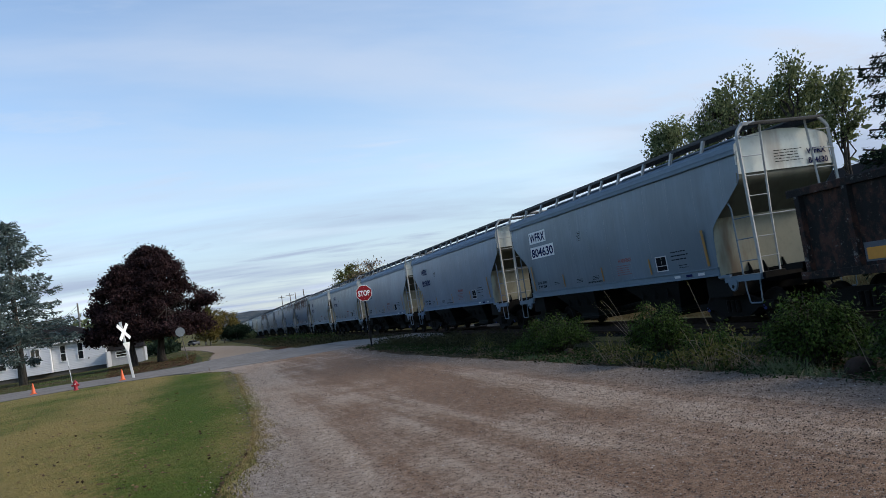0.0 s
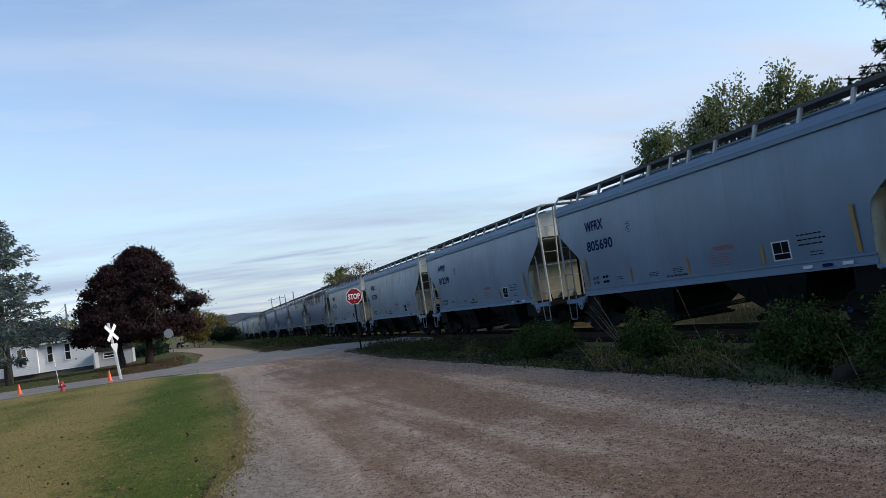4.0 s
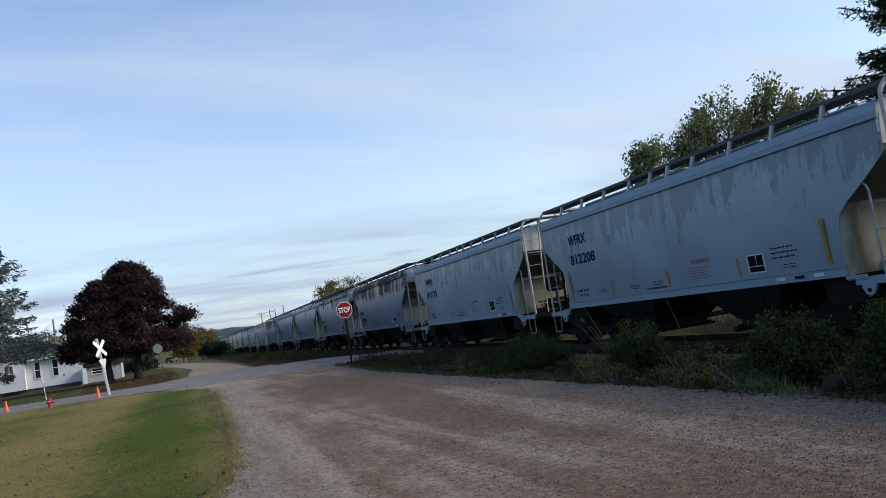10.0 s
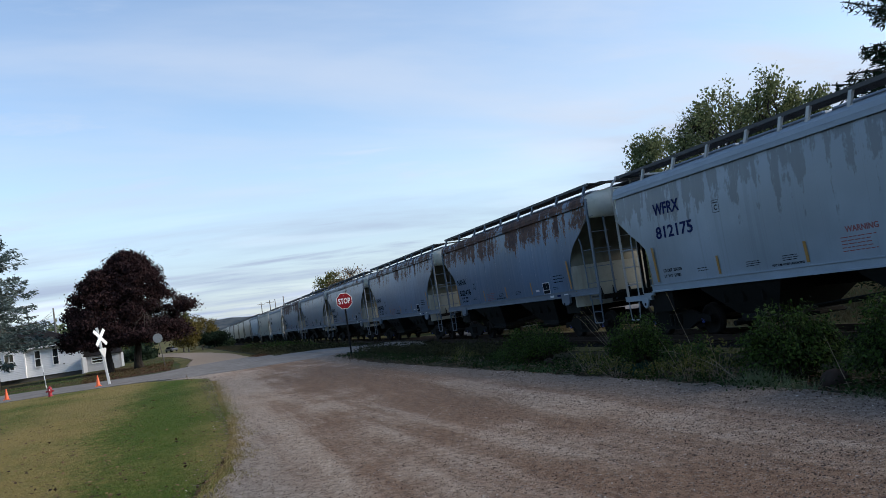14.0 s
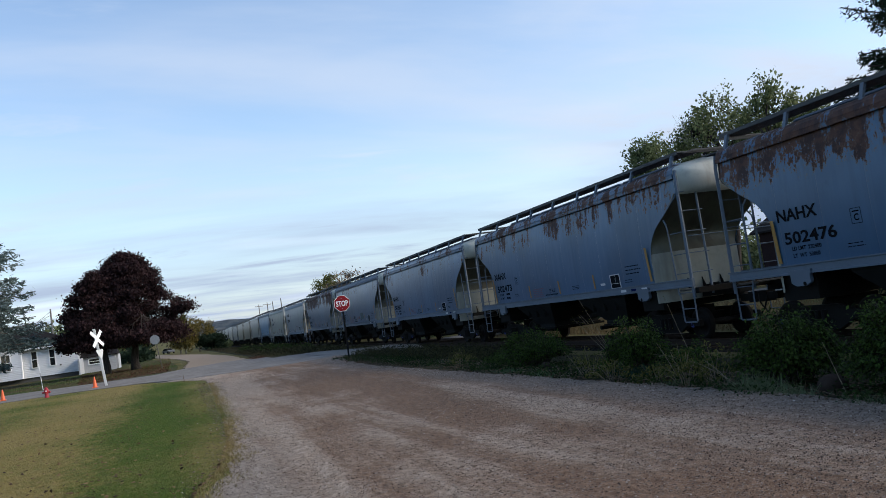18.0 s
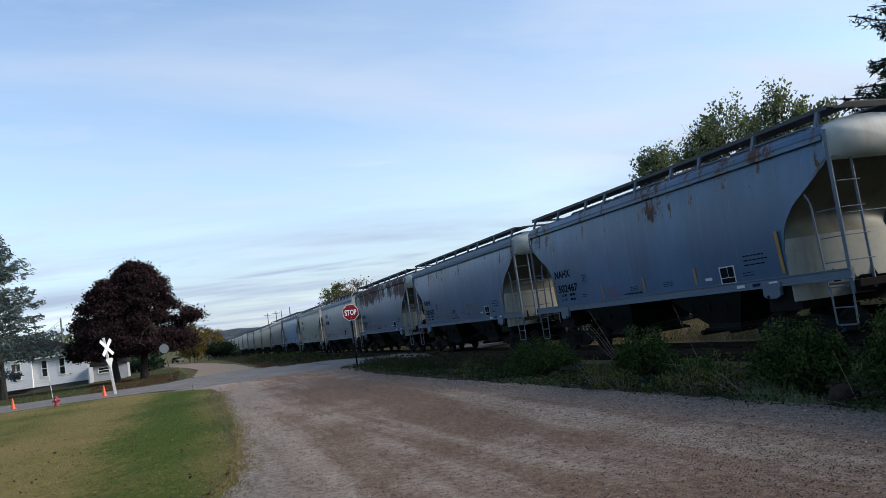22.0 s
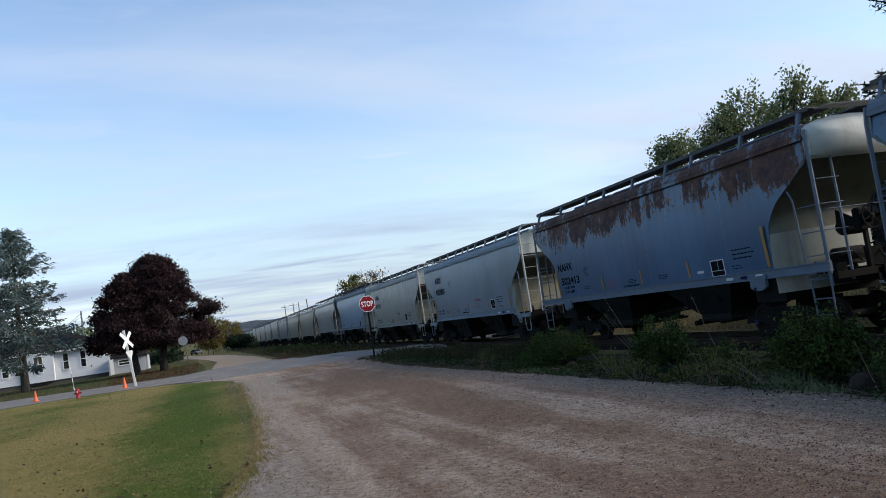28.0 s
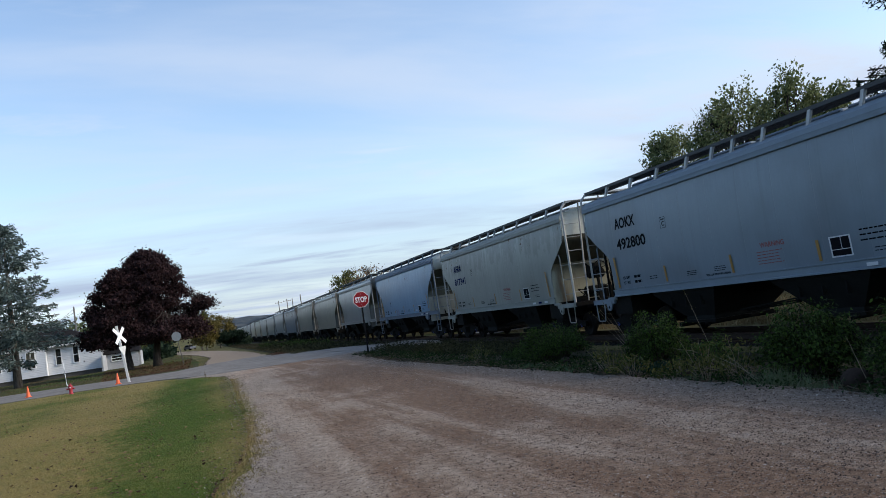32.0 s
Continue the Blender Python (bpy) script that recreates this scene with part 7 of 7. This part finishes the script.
def low_shed():
    s = thing("shed", "low greyish-white shed with a dark strip window behind the maples", "shed", pose(-101, -7.0, 0))
    L, z0, z1 = 3.6, 0.02, 1.80
    # the shed's white, greyed for the shade behind the maples
    grey = plain("shaded_shed_paint", (0.40, 0.41, 0.43), 0.7, vary=0.25, scale=3)
    part("wall", lapped_wall(L, z0, z1, face=grey), None, s, at=pose(0, -L, 0))
    part("wall", lapped_wall(4.0, z0, z1, face=grey), None, s, at=pose(-4, 0.0, 0, 0, 0, 90))
    part("wall", lapped_wall(4.0, z0, z1, face=grey), None, s, at=pose(0, -L, 0, 0, 0, -90))
    part("wall", lapped_wall(L, z0, z1, face=grey), None, s, at=pose(-4, 0, 0, 0, 0, 180))
    roof = Mesh().prism([(-4.2, z1 - 0.03), (0.3, z1 - 0.03), (0.3, z1 + 0.05), (-1.95, z1 + 0.75), (-4.2, z1 + 0.05)], "y", -L - 0.2, 0.2)
    part("roof", outward(roof.data("roof", ROOF_DARK)), None, s)
    sash_window(s, pose(0.035, -2.2, 1.0), 1.35, 0.55)


def brown_house():
    """The dark house behind the rails, seen through the gaps between the cars."""
    h = thing("house", "dark brown house with white-framed windows behind the railway", "house", pose(-46, 40, -0.6))
    part("wall", outward(Mesh().box(0, 12, 0, 8, 0, 4.3).data("wall", BROWN_WALL)), None, h)
    part("trim_band", Mesh().box(-0.02, 12.02, -0.03, 0.0, 1.55, 1.75), TRIM_WHITE, h)
    part("skirt_wall", Mesh().box(-0.01, 12.01, -0.015, 0.0, 0.0, 1.0), plain("pale_skirting_block", (0.42, 0.41, 0.40), 0.9), h)
    roof = Mesh().prism([(-0.5, 4.28), (8.5, 4.28), (8.5, 4.4), (4, 7.0), (-0.5, 4.4)], "x", -0.4, 12.4)
    part("roof", outward(roof.data("roof", ROOF_DARK)), None, h)
    for x in (2.2, 4.6, 6.8, 9.4):
        sash_window(h, pose(x, -0.03, 2.35, 0, 0, -90), 0.7, 1.35)


def parked_car():
    """A small dark car with a pale bonnet, parked far down the gravel track."""
    paint = plain("parked_car_paint", (0.10, 0.10, 0.105), 0.5, vary=0.1)
    car = thing("parked_car", "small pale car with dark windows parked beside the gravel track", "car", pose(-228, -2.5, 0.0, 0, 0, 25))
    lower = Mesh().prism([(-2.1, 0.35), (2.1, 0.35), (2.15, 0.62), (2.0, 0.82), (0.9, 0.93), (-1.9, 0.93), (-2.15, 0.7)], "y", -0.85, 0.85)
    part("body", outward(lower.data("body", paint)), None, car)
    top = Mesh().loft([[(-1.9, -0.8, 0.93), (0.9, -0.8, 0.93), (0.9, 0.8, 0.93), (-1.9, 0.8, 0.93)], [(-1.4, -0.62, 1.42), (0.15, -0.62, 1.42), (0.15, 0.62, 1.42), (-1.4, 0.62, 1.42)]], True, True)
    part("windows", outward(top.data("windows", BLACK_IRON)), None, car, "dark glass")
    part("roof", Mesh().bevel_box(-1.45, 0.2, -0.65, 0.65, 1.41, 1.47, 0.03), paint, car)
    for x in (-1.3, 1.35):
        for y in (-0.8, 0.8):
            part("wheel", Mesh().revolve([(0.0, -0.1), (0.32, -0.1), (0.32, 0.1), (0.0, 0.1)], 14, (x, y, 0.32), "y"), BLACK_IRON, car)


white_house()
low_shed()
parked_car()
brown_house()


# ---------------------------------------------------------------- signs and street furniture
def octagon(r, x0, x1):
    a0 = math.pi / 8
    return Mesh().prism([(r / math.cos(a0) * math.cos(a0 + k * math.pi / 4), r / math.cos(a0) * math.sin(a0 + k * math.pi / 4)) for k in range(8)], "x", x0, x1)


def stop_sign():
    s = thing("stop_sign", "red octagonal stop sign with white letters on a steel post", "stop sign", pose(-37.2, 7.55, -0.06, 0, 0, 0))
    m = Mesh()
    post = [(-0.03, -0.02), (0.02, -0.04), (0.03, -0.04), (0.03, 0.04), (0.02, 0.04), (-0.03, 0.02)]
    m.prism(post, "z", -0.2, 2.95)
    part("post", outward(m.data("post", plain("dark_sign_post", (0.016, 0.016, 0.017), 0.9, spec=0.05))), None, s)
    plate = part("plate", outward(octagon(0.381, 0.035, 0.04).data("plate", GALV)), None, s, "aluminium back plate", at=pose(0, 0.0, 2.58))
    part("border", outward(octagon(0.372, 0.040, 0.042).data("border", SIGN_WHITE)), None, plate)
    part("face", outward(octagon(0.352, 0.042, 0.044).data("face", SIGN_RED)), None, plate)
    me = text_mesh("STOP", 0.36)
    lo, hi = min(v.co.x for v in me.vertices), max(v.co.x for v in me.vertices)
    me.transform(Matrix.Rotation(radians(90), 4, "Z") @ Matrix.Diagonal((0.57 / (hi - lo), 1, 1, 1)) @ Matrix.Translation((-(lo + hi) / 2, 0, -0.127)))
    me.materials.append(SIGN_WHITE)
    part("letters", me, None, plate, at=pose(0.047, 0, 0))
    for z in (0.25, -0.25):
        part("bolt", Mesh().revolve([(0.0, 0.056), (0.014, 0.056), (0.014, 0.042)], 8, (0, 0, z), "x"), GALV, plate)


def crossbuck():
    s = thing("railway_crossbuck", "white railway crossbuck with yield plate on a leaning post", "crossbuck sign", pose(-48.4, -3.98, -0.05, 6.0, 0, 0))
    part("post", outward(Mesh().bevel_box(-0.068, 0.068, -0.068, 0.068, -0.3, 3.30, 0.01).data("post", plain("pale_grey_post", (0.62, 0.62, 0.60), 0.6))), None, s)
    turn = pose(0, 0, 0, 0, 0, 55)
    for a in (45, -45):
        b = Mesh().box(0.075, 0.09, -0.59, 0.59, -0.10, 0.10)
        part("blade", outward(b.data("blade", SIGN_WHITE)), None, s, at=turn @ pose(0.012 if a > 0 else 0.0, 0, 2.72, a, 0, 0))
    tri = Mesh().prism([(-0.26, 0.24), (0.26, 0.24), (0.28, 0.16), (0.05, -0.30), (-0.05, -0.30), (-0.28, 0.16)], "x", 0.075, 0.085)
    part("yield_plate", outward(tri.data("yield_plate", bpy.data.materials["pale_grey_post"])), None, s, "pale grey triangular plate", at=turn @ pose(0, 0, 1.86))


def back_sign():
    s = thing("road_sign", "grey back of an octagonal road sign on a leaning post", "road sign", pose(-70.8, -1.4, -0.05, 7.5, 0, 0))
    part("post", Mesh().bevel_box(-0.03, 0.03, -0.035, 0.035, -0.3, 3.0, 0.008), plain("rusty_sign_post", (0.12, 0.10, 0.085), 0.7, 0.3), s)
    part("plate", outward(octagon(0.375, 0.035, 0.04).data("plate", plain("dull_aluminium", (0.24, 0.25, 0.26), 0.6, 0.3, 0.3))), None, s, "bare aluminium plate", at=pose(0, -0.02, 2.50, -3, 0, 0))


def hydrant():
    s = thing("fire_hydrant", "red cast-iron fire hydrant on the lawn edge", "fire hydrant", pose(-44.5, -6.45, -0.03))
    size = Matrix.Diagonal((0.78, 0.78, 0.78, 1))
    part("barrel", Mesh().revolve([(0.0, -0.05), (0.17, -0.05), (0.17, 0.06), (0.12, 0.08), (0.115, 0.42), (0.15, 0.44), (0.15, 0.48), (0.0, 0.48)], 16), HYDRANT_RED, s, smooth=True, at=size)
    part("bonnet", Mesh().revolve([(0.145, 0.482), (0.14, 0.54), (0.11, 0.60), (0.05, 0.64), (0.045, 0.70), (0.0, 0.70)], 16), HYDRANT_RED, s, smooth=True, at=size)
    for a in (0, 90, 180):
        cap = Mesh().revolve([(0.0, 0.24), (0.055, 0.24), (0.06, 0.20), (0.05, 0.18), (0.05, 0.09)], 12, (0, 0, 0), "x")
        part("outlet_cap", cap, HYDRANT_RED, s, at=size @ pose(0, 0, 0.36, 0, 0, a - 90))
    part("white_tag", Mesh().revolve([(0.0, 0.15), (0.045, 0.15), (0.045, 0.148)], 10, (0, 0, 0.44), "x"), SIGN_WHITE, s, at=size)
    marker = thing("hydrant_marker", "thin red and white marker rod behind the hydrant", "marker rod", pose(-60.8, -9.0, -0.05, 4, 0, 0))
    for k in range(6):
        part("band", Mesh().tube([(0, 0, k * 0.3), (0, 0, k * 0.3 + 0.3)], 0.028, 8), SIGN_WHITE if k % 2 == 0 or k > 3 else GALV, marker)


def cone(at, label):
    s = thing("traffic_cone", label, "traffic cone", at, group="traffic cones on the road")
    part("base", Mesh().bevel_box(-0.16, 0.16, -0.16, 0.16, 0, 0.035, 0.01), CONE_ORANGE, s)
    part("body", Mesh().revolve([(0.125, 0.03), (0.112, 0.06), (0.032, 0.58), (0.026, 0.60), (0.0, 0.60)], 18), CONE_ORANGE, s, smooth=True)
    return s


stop_sign()
crossbuck()
back_sign()
hydrant()
cone(pose(-49.3, -9.3, 0.008), "plain orange traffic cone standing on the asphalt")
cone(pose(-47.7, -4.5, 0.008), "plain orange traffic cone beside the crossbuck")


def utility_pole(x, y, h, arm=True, turn=0.0):
    p = thing("utility_pole", "weathered wooden utility pole with cross-arm" if arm else "plain weathered wooden utility pole", "utility pole", pose(x, y, -0.5, 0, 0, turn))
    part("pole", Mesh().tube([(0, 0, -0.4), (0, 0, h + 0.5)], [0.15, 0.10], 10), POLE_WOOD, p, smooth=True)
    if arm:
        part("cross_arm", Mesh().box(-0.06, 0.06, -1.2, 1.2, h - 0.1, h + 0.02), POLE_WOOD, p)
        for dy in (-1.1, -0.5, 0.5, 1.1):
            part("insulator", Mesh().revolve([(0.0, 0.02), (0.05, 0.02), (0.06, 0.12), (0.03, 0.2), (0.0, 0.2)], 8, (0, dy, h)), GALV, p)
    return p


def cable(name, a, b, sag):
    pts = [tuple(np.array(a) * (1 - s) + np.array(b) * s + np.array([0, 0, -4 * sag * s * (1 - s)])) for s in np.linspace(0, 1, 13)]
    return tagged(part(name, Mesh().tube(pts, 0.022, 5), CABLE), "thin black overhead cable between poles", "overhead cable")


utility_pole(-118, -15.6, 9.0, False)
cable("overhead_cable", (-118, -15.6, 8.7), (-104, -19.0, 4.9), 0.3)
cable("overhead_cable", (-118, -15.6, 8.2), (-102, -23.0, 5.0), 0.6)
utility_pole(-221, 22, 9.8, True, 30)
utility_pole(-200, 22, 9.3, True, 30)
utility_pole(-173, 22, 8.8, False)
part("transformer", Mesh().revolve([(0.0, 6.9), (0.28, 6.9), (0.28, 7.8), (0.0, 7.85)], 12), GALV, utility_pole(-201.5, 23.5, 9.4, False), "grey transformer can", at=pose(0.4, 0, 0))


# ---------------------------------------------------------------- motion
def motions():
    """The train rolls by to the right; its wheelsets turn with it."""
    times = [0, 4, 8, 12, 16, 20, 24, 28, 32]
    for i, (car, wheels, x0) in enumerate(TRAIN):
        walk(car, [(t, pose(x0 + run(t), TRACK_Y, 0)) for t in times])
        if i > 13:
            continue
        steps = [32 * k / 320 for k in range(321)]
        for w, dx in wheels:
            walk(w, [(t, pose(dx, 0, AXLE_Z, 0, math.degrees(run(t) / 0.46), 0)) for t in steps])


motions()
